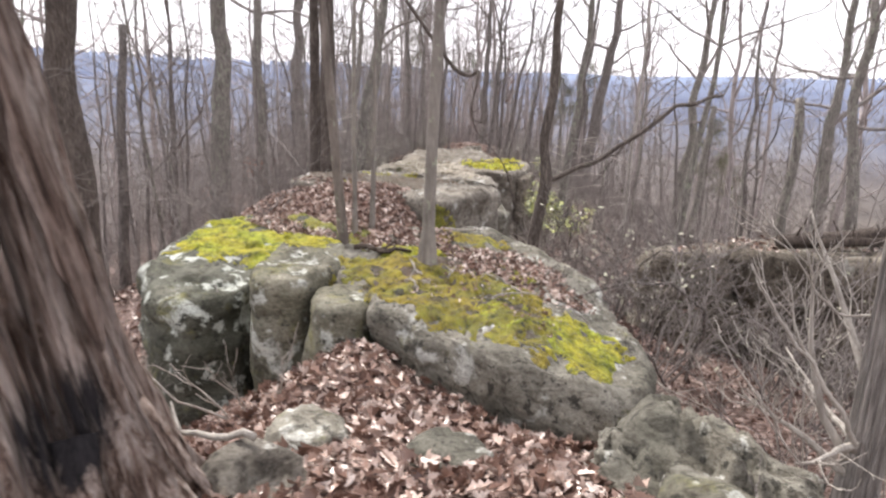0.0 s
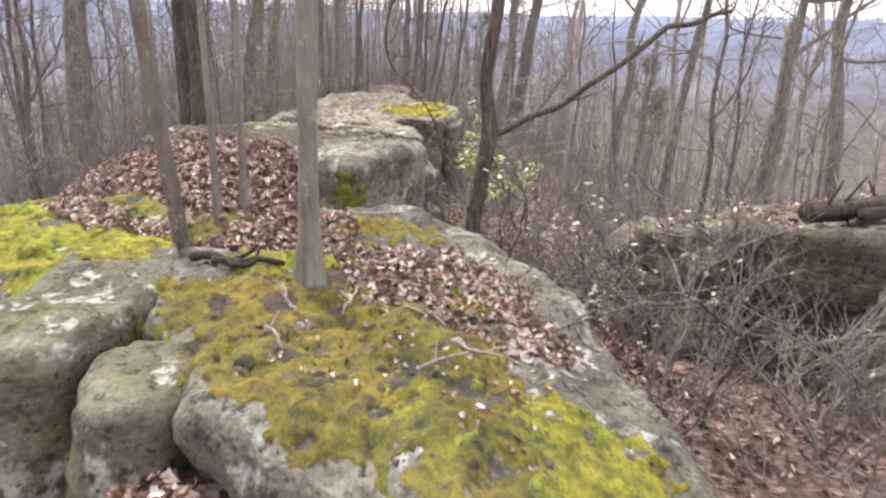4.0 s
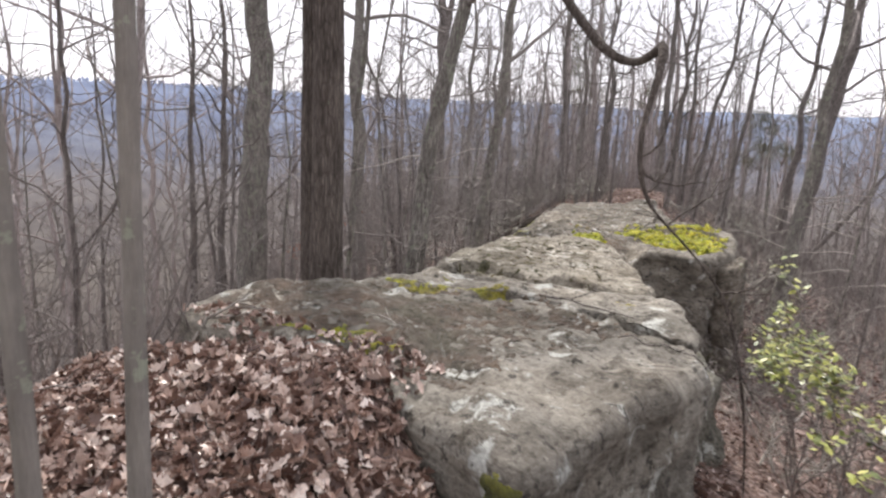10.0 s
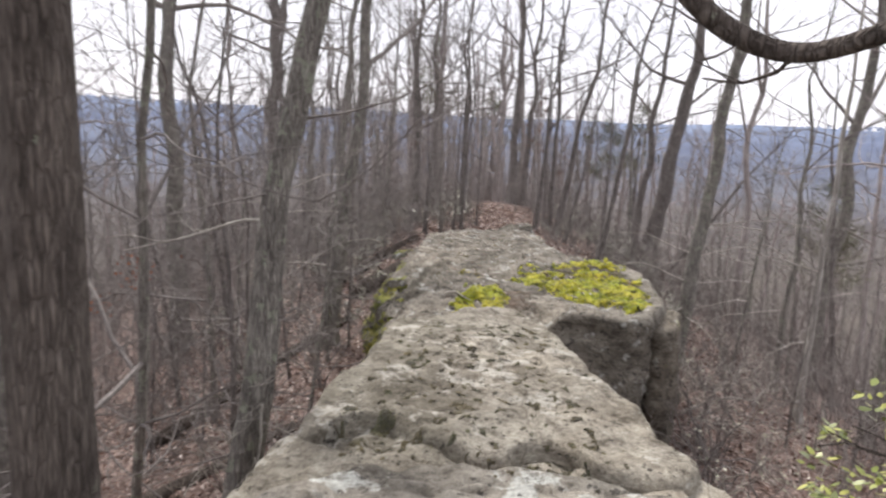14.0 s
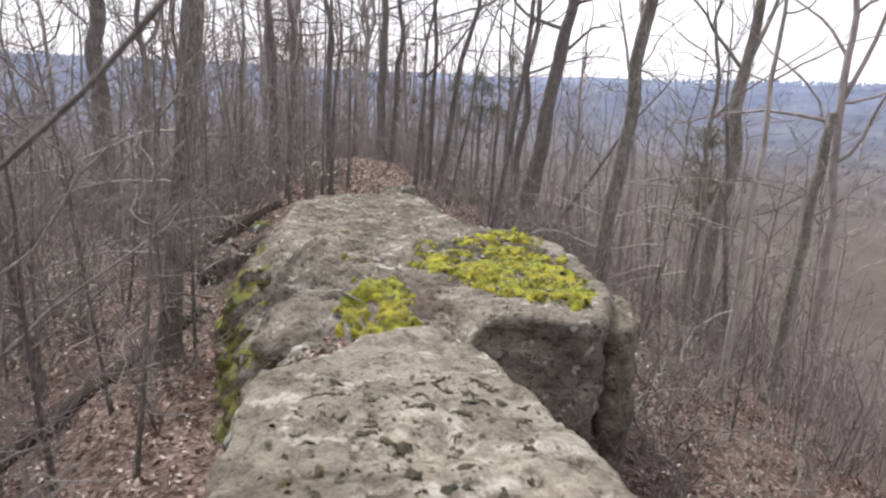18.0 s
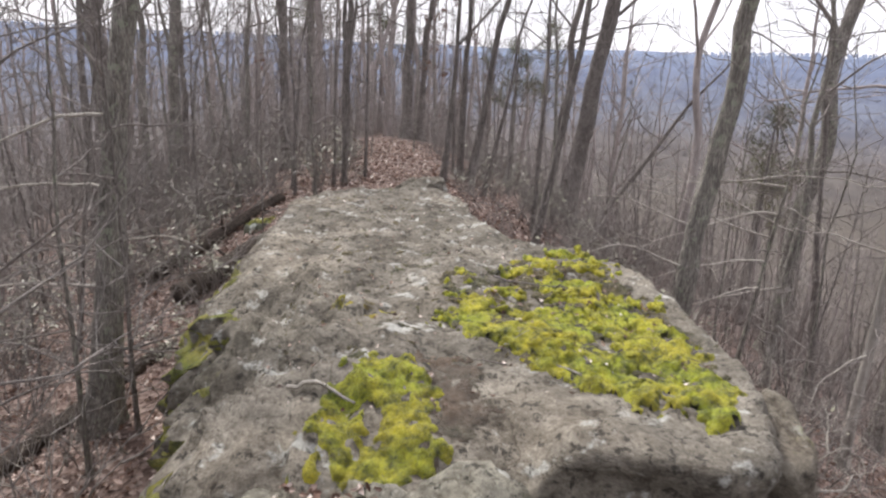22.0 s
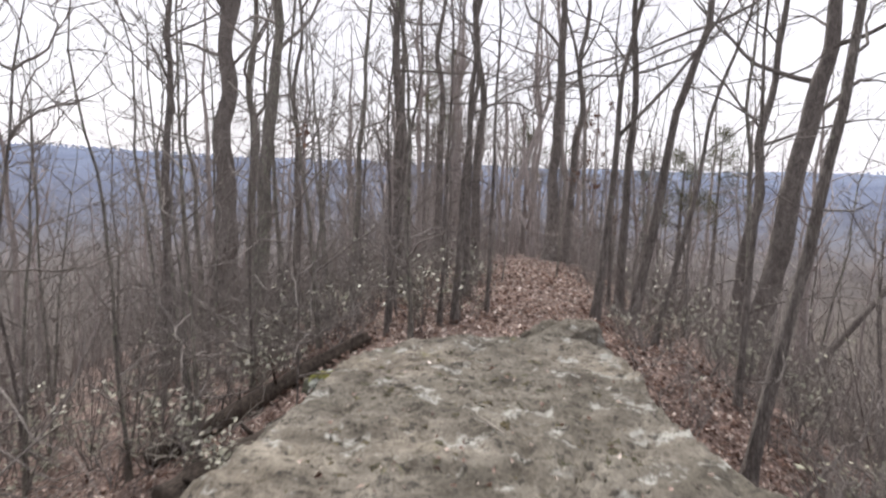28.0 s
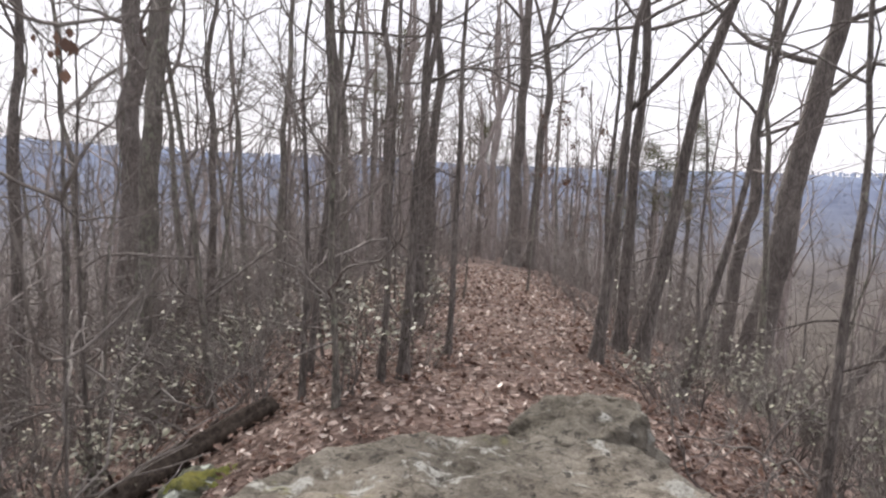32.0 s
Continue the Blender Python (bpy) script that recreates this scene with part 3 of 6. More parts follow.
def boulder(label, outline, top, base, material, edge=0.2, batter=0.06, rough=0.06, strata=0.03, seed=0.0, step=0.055, group="", beds=0.05, knobs=None):
    """A block of rock: a rounded top over the outline, and weathered sides down to its base."""
    rim = closed_curve(outline, step)
    c = rim.mean(0)
    reach = np.linalg.norm(rim - c, axis=1).max()
    rings = max(6, int(reach / (step * 1.15)))
    rows = []
    for k in range(1, rings + 1):
        f = (k / rings) ** 0.85
        row = []
        for o in rim:
            x, y = c + f * (o - c)
            d = (1 - f) * np.linalg.norm(o - c)
            e = 1 - min(d / edge, 1)
            row.append((x, y, top(x, y) - edge * (1 - math.sqrt(max(0, 1 - e * e))), 0.25 + 0.75 * e))
        rows.append(row)
    lowest = min(r[2] for r in rows[-1])
    down = max(5, int((lowest - base) / (step * 1.1)))
    for k in range(1, down + 1):
        row = []
        for o, r in zip(rim, rows[rings - 1]):
            z = r[2] + (base - r[2]) * k / down
            way = (o - c) / np.linalg.norm(o - c)
            bed = strata * (noise.noise(Vector((o[0] * 0.6 + seed, o[1] * 0.6, z * 6.5))) + 0.6 * noise.noise(Vector((seed, z * 15, o[0] * 0.3))))
            q = o + way * ((batter(o[0], o[1], r[2] - z) if callable(batter) else batter * (r[2] - z)) + bed)
            row.append((q[0], q[1], z, 1.0))
        rows.append(row)
    verts = []
    for row_i, row in enumerate(rows):
        for (x, y, z, side), o in zip(row, rim):
            v = Vector((x, y, z))
            big = noise.fractal(v * 1.1 + Vector((seed, 0, 0)), 0.9, 2.0, 3)
            fine = noise.fractal(v * 6.5 + Vector((0, seed, 0)), 0.7, 2.1, 4)
            layer = noise.noise(Vector((x * 0.8, y * 0.8 + seed, z * 9 + 1.5 * big)))
            layer = max(-0.6, min(0.6, 3.0 * layer))
            d = noise.voronoi(v * 6.0 + Vector((fine, seed, 0.7 * fine)))[0]
            pit = max(0.0, 0.42 - d[0]) * 1.6
            d = noise.voronoi(Vector((x * 1.1 + 0.35 * fine, y * 1.1 + seed, z * 0.8)))[0]
            crack = max(0.0, 1 - (d[1] - d[0]) / 0.06)
            t = 2.6 * noise.fractal(Vector((x * 0.75 + seed, y * 0.55, z * 1.5)), 0.9, 2.0, 4) + 0.25 * fine
            k = t - math.floor(t)
            ledge = beds * (math.floor(t) + min(1.0, k * 5.0) - 0.5 - 0.6 * t)
            h = ledge * (1 - 0.75 * side) + rough * (0.8 * big + 0.34 * fine + 0.36 * layer - 0.30 * pit - 0.3 * crack)
            crease = 2.2 * abs(noise.noise(v * 1.5 + Vector((seed, seed, 0)))) + 1.1 * abs(noise.noise(v * 3.4 + Vector((0, seed, seed)))) - 0.7
            h += 0.55 * rough * crease
            if knobs:
                d = noise.voronoi(v * 3.6 + Vector((0.3 * fine, seed, 0)))[0]
                h += knobs(x, y) * (0.9 - 1.5 * d[0])
            way = (o - c) / np.linalg.norm(o - c)
            s = side if row_i >= rings - 3 else 0.0
            h *= min(1.0, ((row_i + 1) / rings) ** 0.85 / 0.14)
            verts.append((x + way[0] * h * s * 1.4, y + way[1] * h * s * 1.4, z + h * (1 - 0.6 * s)))
    n = len(rim)
    hub = len(verts)
    verts.append((c[0], c[1], top(c[0], c[1])))
    faces = [(r * n + i, (r + 1) * n + i, (r + 1) * n + (i + 1) % n, r * n + (i + 1) % n) for r in range(len(rows) - 1) for i in range(n)]
    faces += [(hub, i, (i + 1) % n) for i in range(n)]
    soup = Soup()
    soup.add(verts, faces)
    ob = new("boulder", soup.mesh("boulder", material))
    k = len(ROCK_VERTS)
    ROCK_VERTS.extend(verts)
    ROCK_FACES.extend(tuple(i + k for i in f) for f in faces)
    return tagged(ob, label, "rock", group)


def slant(z0, gx=0.0, gy=0.0, x0=0.0, y0=0.0, dome=0.0, cx=0.0, cy=0.0, reach=1.0):
    return lambda x, y: z0 + gx * (x - x0) + gy * (y - y0) - dome * (((x - cx) ** 2 + (y - cy) ** 2) / reach ** 2)


def first_top(x, y):
    z = -0.27 - 0.02 * (y - 6)
    if x > 0.55:
        z -= 0.16 * (x - 0.55) + 0.10 * (x - 0.55) ** 2
    return z - 0.10 * max(0, 5.0 - y)


def outcrop_top(x, y):
    """Nearly flat; the west shoulder sags, and the broken end slumps down to the gap."""
    drop = max(0.0, min(1.0, (-0.05 - x) / 0.9)) * max(0.0, min(1.0, (23.0 - y) / 2.0))
    slump = max(0.0, min(1.0, (1.12 - x) / 0.42)) * max(0.0, min(1.0, (19.95 - y) / 1.1))
    return -1.02 - 0.035 * (y - 19.8) - 0.16 * drop * drop - 0.42 * slump * slump


def outcrop_batter(x, y, depth):
    if x < -0.45 and y < 25.5:
        return 0.45 * (1 - math.exp(-depth / 0.35)) + 0.22 * depth
    if x > 1.0 and y < 19.4:
        return 0.05 * depth - 0.03 * min(depth / 0.2, 1)
    return 0.0


GROUP = "boulders along the ridge"
boulder("long moss-topped sandstone boulder with a blunt grey front", [(-0.45, 5.12), (-0.12, 4.78), (0.22, 4.42), (0.6, 4.2), (0.9, 4.08), (1.22, 4.1), (1.5, 4.45), (1.68, 5.2), (1.7, 5.9),
        (1.62, 6.7), (1.36, 7.5), (1.0, 8.1), (0.55, 8.5), (0.0, 8.4), (-0.6, 8.0), (-1.0, 7.1), (-1.0, 6.2), (-0.66, 5.7), (-0.52, 5.35)], first_top, -1.6, ROCK, edge=0.08, batter=0.08, rough=0.07, strata=0.02, seed=1.3, group=GROUP)
boulder("small rounded lichen-spotted rock wedged in a crevice", [(-0.57, 5.36), (-0.66, 5.18), (-0.88, 5.16), (-1.03, 5.42), (-1.0, 5.85), (-0.6, 5.8)], slant(-0.30), -1.7, ROCK_MOSSED, edge=0.06, batter=0.18, rough=0.03, strata=0.01, seed=4.0, group=GROUP)
boulder("grey boulder with a smooth upright face and pale lichen top", [(-1.08, 5.7), (-1.2, 5.52), (-1.45, 5.5), (-1.6, 5.72), (-1.66, 6.4), (-1.55, 7.3), (-1.05, 7.3), (-0.9, 6.4)], slant(-0.20, 0, -0.03, 0, 6), -2.2, ROCK_MOSSED, edge=0.07, batter=0.03, rough=0.035, strata=0.01, seed=7.7, group=GROUP)
boulder("large dark boulder with white lichen and bright moss on top", [(-1.72, 6.3), (-1.84, 5.95), (-2.2, 5.7), (-2.6, 5.95), (-2.95, 6.7), (-3.05, 7.6), (-2.95, 8.3), (-2.6, 8.75), (-1.9, 8.8), (-1.35, 8.4), (-1.2, 7.6), (-1.5, 6.9)],
        slant(-0.42, 0.03, 0.05, -2, 6.5), -2.9, ROCK_DARK, edge=0.12, batter=0.04, rough=0.055, strata=0.012, seed=2.2, group=GROUP)
boulder("sandstone ledge with a sheer lichen-grey end and leaf-covered back", [(-0.02, 10.08), (0.12, 10.1), (0.2, 10.22), (0.5, 10.78), (0.76, 11.28), (0.97, 11.68), (1.02, 11.78), (1.03, 11.9), (0.98, 12.7), (0.92, 13.4), (0.2, 13.75), (-0.8, 13.7), (-1.5, 13.0), (-2.1, 12.5), (-2.5, 11.7), (-2.2, 11.2), (-1.2, 11.0), (-0.5, 10.4)],
        slant(-0.285, -0.03, -0.034, 0, 11), -2.6, ROCK_LEDGE, edge=0.045, batter=0.0, rough=0.06, strata=0.04, seed=5.1, group=GROUP)
boulder("broad sandstone hump with cracked layered sides", [(-1.5, 13.2), (-0.6, 12.95), (0.3, 13.0), (0.9, 13.1), (1.0, 13.5), (0.88, 14.0), (0.6, 14.5), (0.56, 15.1), (0.48, 15.8), (0.40, 16.4), (0.40, 17.0), (0.45, 17.5), (0.34, 17.78), (0.05, 17.8), (-0.32, 17.5), (-0.75, 17.1), (-1.0, 16.7), (-1.0, 16.0), (-1.2, 15.2), (-1.35, 14.3)],
        slant(-0.47, -0.02, -0.036, 0, 14.2, 0.02, -0.3, 15.2, 1.6), -2.9, ROCK_SANDY, edge=0.08, batter=0.06, rough=0.07, strata=0.07, seed=9.4, group=GROUP)
boulder("thick upper sandstone slab overhanging a dark seam", [(-1.28, 14.0), (-0.95, 14.25), (-0.6, 14.05), (-0.3, 13.78), (-0.05, 13.95), (0.15, 13.9), (0.32, 13.66), (0.62, 13.62), (0.82, 13.84), (0.66, 14.1), (0.74, 14.35), (0.58, 14.8), (0.55, 15.4), (0.5, 16.0), (0.44, 16.6), (0.46, 17.2), (0.2, 17.6), (-0.3, 17.35), (-0.8, 16.9), (-1.04, 16.4), (-1.12, 15.4), (-1.3, 14.5)],
        slant(-0.345, -0.02, -0.058, 0, 14.2, 0.05, -0.25, 15.2, 1.6), -0.78, ROCK_SANDY, edge=0.07, batter=lambda x, y, d: -(0.11 + 0.16 * noise.noise(Vector((x * 1.7, y * 1.7, 2.0)))) * min(max((d - 0.05) / 0.12, 0), 1) if y < 14.9 and x > -0.6 else 0.12 * d, rough=0.042, strata=0.06, seed=9.4, step=0.045, group=GROUP, beds=0.035)
boulder("thin weathered flake lying on the ledge", [(-0.9, 13.0), (-0.5, 12.98), (-0.1, 12.86), (0.5, 12.54), (0.9, 12.16), (1.0, 12.12), (1.0, 12.6), (0.93, 13.3), (0.4, 13.5), (-0.6, 13.45), (-1.2, 13.3), (-1.2, 12.9)],
        slant(-0.26, -0.03, -0.03, 0, 11), -0.55, ROCK_LEDGE, edge=0.035, batter=-0.25, rough=0.04, strata=0.03, seed=31.0, step=0.05, group=GROUP, beds=0.05)
boulder("long flat-topped sandstone outcrop, pale and worn along the middle", [(-0.5, 19.0), (-0.15, 18.95), (0.25, 18.8), (0.9, 18.85), (1.55, 18.66), (1.85, 18.7), (2.0, 18.8), (2.42, 19.55), (2.62, 20.5), (2.75, 21.6), (2.72, 22.6), (2.5, 23.15), (1.95, 23.5), (1.68, 24.3), (1.65, 25.6), (1.75, 26.6), (1.35, 27.5),
        (0.5, 27.7), (-0.3, 27.5), (-0.85, 26.8), (-1.0, 25.4), (-1.12, 23.4), (-1.15, 21.4), (-1.08, 19.6)], outcrop_top, -3.7, ROCK_WORN, edge=0.045, knobs=lambda x, y: 0.20 * max(0.0, min(1.0, (0.1 - x) / 0.6)) * max(0.0, min(1.0, (23.0 - y) / 1.5)), batter=outcrop_batter, rough=0.065, strata=0.03, seed=3.6, step=0.07, group=GROUP)
boulder("weathered grey block fallen from the outcrop", [(0.7, 13.2), (1.3, 13.3), (1.45, 14.0), (1.1, 14.7), (0.7, 14.4)], slant(-1.0, -0.2, 0, 1, 14), -2.8, ROCK, edge=0.15, rough=0.07, seed=6.6, group=GROUP)
boulder("leaf-filled rubble wedged between two outcrops", [(-0.75, 17.5), (-0.2, 17.5), (0.45, 17.6), (0.62, 18.3), (0.6, 19.0), (0.0, 19.15), (-0.7, 19.2), (-0.95, 18.4)], slant(-1.2, 0.05, 0.0, 0, 18), -2.9, ROCK, edge=0.12, rough=0.12, seed=19.0, group=GROUP)
boulder("upright slab split from the outcrop's corner", [(2.08, 19.02), (2.1, 18.82), (2.28, 18.8), (2.5, 19.05), (2.66, 19.6), (2.5, 19.7)], slant(-1.12), -3.6, ROCK_BROWN, edge=0.08, batter=0.0, rough=0.05, seed=20.0, group=GROUP)
boulder("low green-stained rock at the foot of the outcrop", [(-1.15, 17.6), (-0.75, 17.4), (-0.65, 18.3), (-1.0, 18.9), (-1.4, 18.4)], slant(-1.55), -3.0, ROCK_DARK, edge=0.2, rough=0.07, seed=8.1, group=GROUP)
boulder("knobbly pale rock at the tip of the outcrop", [(0.7, 27.75), (1.0, 27.45), (1.4, 27.42), (1.62, 27.8), (1.45, 28.25), (0.95, 28.25)], slant(-1.22, 0.28, 0, 1.2, 28), -2.0, ROCK_WORN, edge=0.10, rough=0.10, strata=0.04, seed=11.0, step=0.035, group=GROUP, beds=0.08)
boulder("rounded stone half sunk in dry leaves", [(-0.92, 3.42), (-0.66, 3.3), (-0.45, 3.5), (-0.5, 3.8), (-0.75, 3.92), (-0.95, 3.7)], slant(-0.42), -0.9, ROCK, edge=0.14, rough=0.045, seed=12.0, step=0.04, group=GROUP)
boulder("flat stone almost buried in dry leaves", [(-0.2, 3.25), (0.05, 3.05), (0.35, 3.2), (0.3, 3.5), (0.0, 3.6)], slant(-0.40), -0.9, ROCK, edge=0.12, rough=0.03, seed=13.0, step=0.04, group=GROUP)
boulder("tilted grey slab with cracked edges", [(1.12, 3.0), (1.14, 3.4), (1.35, 3.6), (1.62, 3.35), (1.85, 2.9), (1.95, 2.6), (1.75, 2.35), (1.3, 2.45)], slant(-0.27, -0.16, 0, 1.2, 3), -1.2, ROCK, edge=0.04, rough=0.10, strata=0.05, seed=14.0, step=0.032, group=GROUP, beds=0.16)
boulder("rough grey boulder crusted with pale lichen", [(0.78, 2.9), (0.8, 3.2), (0.98, 3.45), (1.2, 3.42), (1.3, 3.15), (1.2, 2.8), (0.95, 2.7)], slant(-0.24, -0.04, 0.03, 1, 3.1, 0.08, 1.05, 3.1, 0.4), -1.2, ROCK, edge=0.07, batter=0.12, rough=0.09, strata=0.04, seed=41.0, step=0.032, group=GROUP, beds=0.10)
boulder("rounded stone leaning against a slab", [(0.98, 2.62), (1.1, 2.82), (1.35, 2.75), (1.42, 2.5), (1.2, 2.35), (1.0, 2.42)], slant(-0.19), -0.8, ROCK_MOSSED, edge=0.14, rough=0.04, seed=15.0, step=0.04, group=GROUP)
boulder("jagged grey stone beside the stump", [(-0.98, 2.8), (-0.76, 2.74), (-0.68, 2.88), (-0.75, 3.02), (-0.88, 3.06), (-0.98, 2.95)], slant(-0.33, -0.45, 0.35, -0.85, 2.95), -0.8, ROCK_LEDGE, edge=0.025, batter=0.2, rough=0.07, strata=0.05, seed=16.0, step=0.03, group=GROUP, beds=0.12)
boulder("dark overhanging boulder in the brush", [(3.8, 8.75), (4.05, 8.2), (4.7, 7.85), (5.6, 7.8), (6.6, 8.3), (6.9, 9.2), (5.8, 9.7), (4.7, 9.8), (4.0, 9.5)], slant(-0.46, 0.02, -0.13, 4, 8.3), -3.0, ROCK_BROWN, edge=0.09,
        batter=lambda x, y, d: -0.34 * min(max((d - 0.10) / 0.9, 0), 1), rough=0.06, strata=0.03, seed=17.0, step=0.07, group=GROUP)
boulder("low brown rock behind bare brush", [(2.85, 9.3), (3.0, 8.9), (3.4, 8.65), (3.9, 8.8), (3.95, 9.4), (3.3, 9.7)], slant(-0.66, 0.06, -0.12, 3.3, 9), -2.6, ROCK_BROWN, edge=0.22, batter=0.22, rough=0.10, seed=27.0, step=0.06, group=GROUP)
boulder("mossy rock beside a fallen log", [(-1.95, 28.5), (-1.65, 28.3), (-1.4, 28.6), (-1.55, 29.0), (-1.9, 29.0)], slant(-2.12), -3.2, ROCK_DARK, edge=0.2, rough=0.05, seed=18.0, step=0.05, group=GROUP)

ROCKS = BVHTree.FromPolygons([tuple(v) for v in ROCK_VERTS], ROCK_FACES)


def surface(x, y):
    """Height and normal of what lies uppermost, and whether it is rock."""
    g = ground_height(x, y)
    hit, normal, _, _ = ROCKS.ray_cast(Vector((x, y, 8)), Vector((0, 0, -1)))
    if hit is not None and hit.z > g:
        return hit.z, (normal if normal.z > 0 else -normal), True
    e = 0.12
    n = Vector((base_height(x - e, y) - base_height(x + e, y), base_height(x, y - e) - base_height(x, y + e), 2 * e)).normalized()
    return g, n, False


# ---- moss: cushions laid on the rock they grow on ----
def inside(poly, x, y):
    c, j = False, len(poly) - 1
    for i in range(len(poly)):
        (xi, yi), (xj, yj) = poly[i], poly[j]
        if (yi > y) != (yj > y) and x < (xj - xi) * (y - yi) / (yj - yi) + xi:
            c = not c
        j = i
    return c


def edge_gap(poly, x, y):
    best = 9.0
    for i in range(len(poly)):
        (ax, ay), (bx, by) = poly[i - 1], poly[i]
        t = max(0, min(1, ((x - ax) * (bx - ax) + (y - ay) * (by - ay)) / ((bx - ax) ** 2 + (by - ay) ** 2 + 1e-9)))
        best = min(best, math.hypot(x - ax - t * (bx - ax), y - ay - t * (by - ay)))
    return best if inside(poly, x, y) else -best


def moss(label, poly, material, cushion=0.10, thick=0.04, gaps=0.35, ragged=0.16, step=0.024, side=None, seed=0.0, grain=4.0):
    """A mat of moss within poly, on the tops of the rocks; side=(origin, u, v, way) lays it on a steep face instead."""
    lo, hi = np.min(poly, 0) - 0.15, np.max(poly, 0) + 0.15
    us, vs = np.arange(lo[0], hi[0], step), np.arange(lo[1], hi[1], step)
    index, verts = {}, []
    for i, u in enumerate(us):
        for j, v in enumerate(vs):
            q = Vector((u * 1.0 + seed, v, seed * 0.7))
            m = edge_gap(poly, u, v) + ragged * noise.fractal(q * 3.2, 0.8, 2.1, 4) + 0.75 * ragged * noise.noise(q * 13) + 0.3 * ragged * noise.noise(q * 31)
            if m < -0.03:
                continue
            hole = noise.fractal(q * grain + Vector((3, 1, 9)), 0.8, 2.1, 3)
            m = min(m, (gaps - hole) * 0.25)
            if m < -0.03:
                continue
            if side:
                o, U, V, way = side
                hit, n, _, _ = ROCKS.ray_cast(Vector(o) + Vector(U) * u + Vector(V) * v, Vector(way), 6)
                if hit is None:
                    continue
                n = n if n.dot(Vector(way)) < 0 else -n
            else:
                hit, n, _, _ = ROCKS.ray_cast(Vector((u, v, 5)), Vector((0, 0, -1)))
                g = ground_height(u, v)
                if hit is None or hit.z < g - 0.02:
                    hit, n = Vector((u, v, g)), Vector((0, 0, 1))
                elif n.z < 0:
                    n = -n
            d = noise.voronoi(q / cushion + Vector((0.6 * noise.noise(q * 9), 0.6 * noise.noise(q * 9 + Vector((5, 5, 5))), 0)))[0]
            lump = max(0.0, 1 - d[0] * d[0] * 1.25) * min(1.0, 0.35 + (d[1] - d[0]) * 2.2)
            d = noise.voronoi(q * 2.7 / cushion + Vector((noise.noise(q * 30), 0, 0)))[0]
            lump = (0.72 * lump + 0.28 * max(0.0, 1 - d[0] * d[0] * 1.4)) * (0.75 + 0.5 * noise.noise(q * 5 + Vector((0, 0, 7))))
            k = min(max(m / 0.06, 0), 1)
            h = -0.02 + (0.02 + thick * (0.06 + 0.94 * lump)) * math.sqrt(k) + 0.007 * noise.noise(q * 45)
            index[i, j] = len(verts)
            verts.append(tuple(hit + n * h))
    faces = [(index[i, j], index[i + 1, j], index[i + 1, j + 1], index[i, j + 1]) for i, j in index
             if (i + 1, j) in index and (i, j + 1) in index and (i + 1, j + 1) in index]
    if side:
        faces = [f for f in faces if max((Vector(verts[a]) - Vector(verts[f[0]])).length for a in f) < 0.18]
    soup = Soup()
    soup.add(verts, faces)
    ob = new("moss", soup.mesh("moss", material))
    return tagged(ob, label, "moss", "moss on the boulders", "stuff")


moss("yellow-green moss mat spread over a boulder top", [(-1.0, 6.4), (-0.7, 5.8), (-0.4, 5.2), (-0.04, 4.87), (0.32, 4.55), (0.72, 4.3), (1.0, 5.2), (0.85, 5.9), (0.5, 6.2), (0.1, 6.5), (-0.4, 6.75)], MOSS_OLIVE, 0.055, 0.028, 0.5, step=0.017, seed=1, grain=6)
moss("bare brown soil showing through a moss mat", [(-0.9, 6.3), (-0.6, 5.75), (-0.3, 5.3), (0.02, 5.0), (0.38, 4.7), (0.75, 4.45), (0.9, 5.2), (0.8, 5.8), (0.45, 6.1), (0.1, 6.4), (-0.4, 6.6)], MOULD, 0.06, 0.006, 1.2, seed=29)
moss("bright yellow moss patch on a boulder's rounded end", [(0.75, 5.15), (0.8, 4.6), (0.95, 4.25), (1.2, 4.2), (1.4, 4.6), (1.35, 5.1), (1.05, 5.35)], MOSS, 0.06, 0.03, 0.5, step=0.015, seed=2, grain=6)
moss("bright moss hummock round a tree's foot", [(-0.8, 6.75), (-0.2, 6.55), (0.15, 6.6), (0.2, 6.9), (-0.3, 7.0), (-0.75, 7.1)], MOSS, 0.12, 0.07, 0.4, seed=3)
moss("bright moss carpet on a dark boulder", [(-2.95, 7.2), (-2.3, 6.85), (-1.7, 6.8), (-1.15, 6.85), (-0.95, 7.5), (-1.5, 7.9), (-2.1, 8.0), (-2.5, 8.7), (-2.85, 8.4)], MOSS, 0.06, 0.035, 0.7, step=0.018, seed=4, grain=6)
moss("small moss tufts among dry leaves on a boulder", [(-0.1, 7.9), (0.2, 7.4), (0.75, 7.45), (0.85, 7.6), (0.65, 8.0), (0.35, 8.25)], MOSS_OLIVE, 0.08, 0.03, 0.4, seed=5)
moss("bright moss bank below two saplings", [(-2.0, 8.6), (-1.45, 7.95), (-1.0, 8.2), (-0.75, 8.45), (-0.75, 8.75), (-1.3, 8.95), (-1.8, 9.0)], MOSS_FILM, 0.10, 0.05, 0.6, seed=27)
moss("small moss tufts beside the leaf drift", [(0.3, 6.5), (0.9, 6.2), (0.9, 6.8), (0.4, 6.9)], MOSS, 0.07, 0.04, 0.0, seed=15)
moss("thin moss film on a ledge's sheer end", [(-0.4, -1.45), (-0.08, -1.5), (-0.06, -0.4), (-0.3, -0.35)], MOSS_FILM, 0.1, 0.03, 0.4, side=((0.2, 9.0, 0), (1, 0.15, 0), (0, 0, 1), (0, 1, 0)), seed=6)
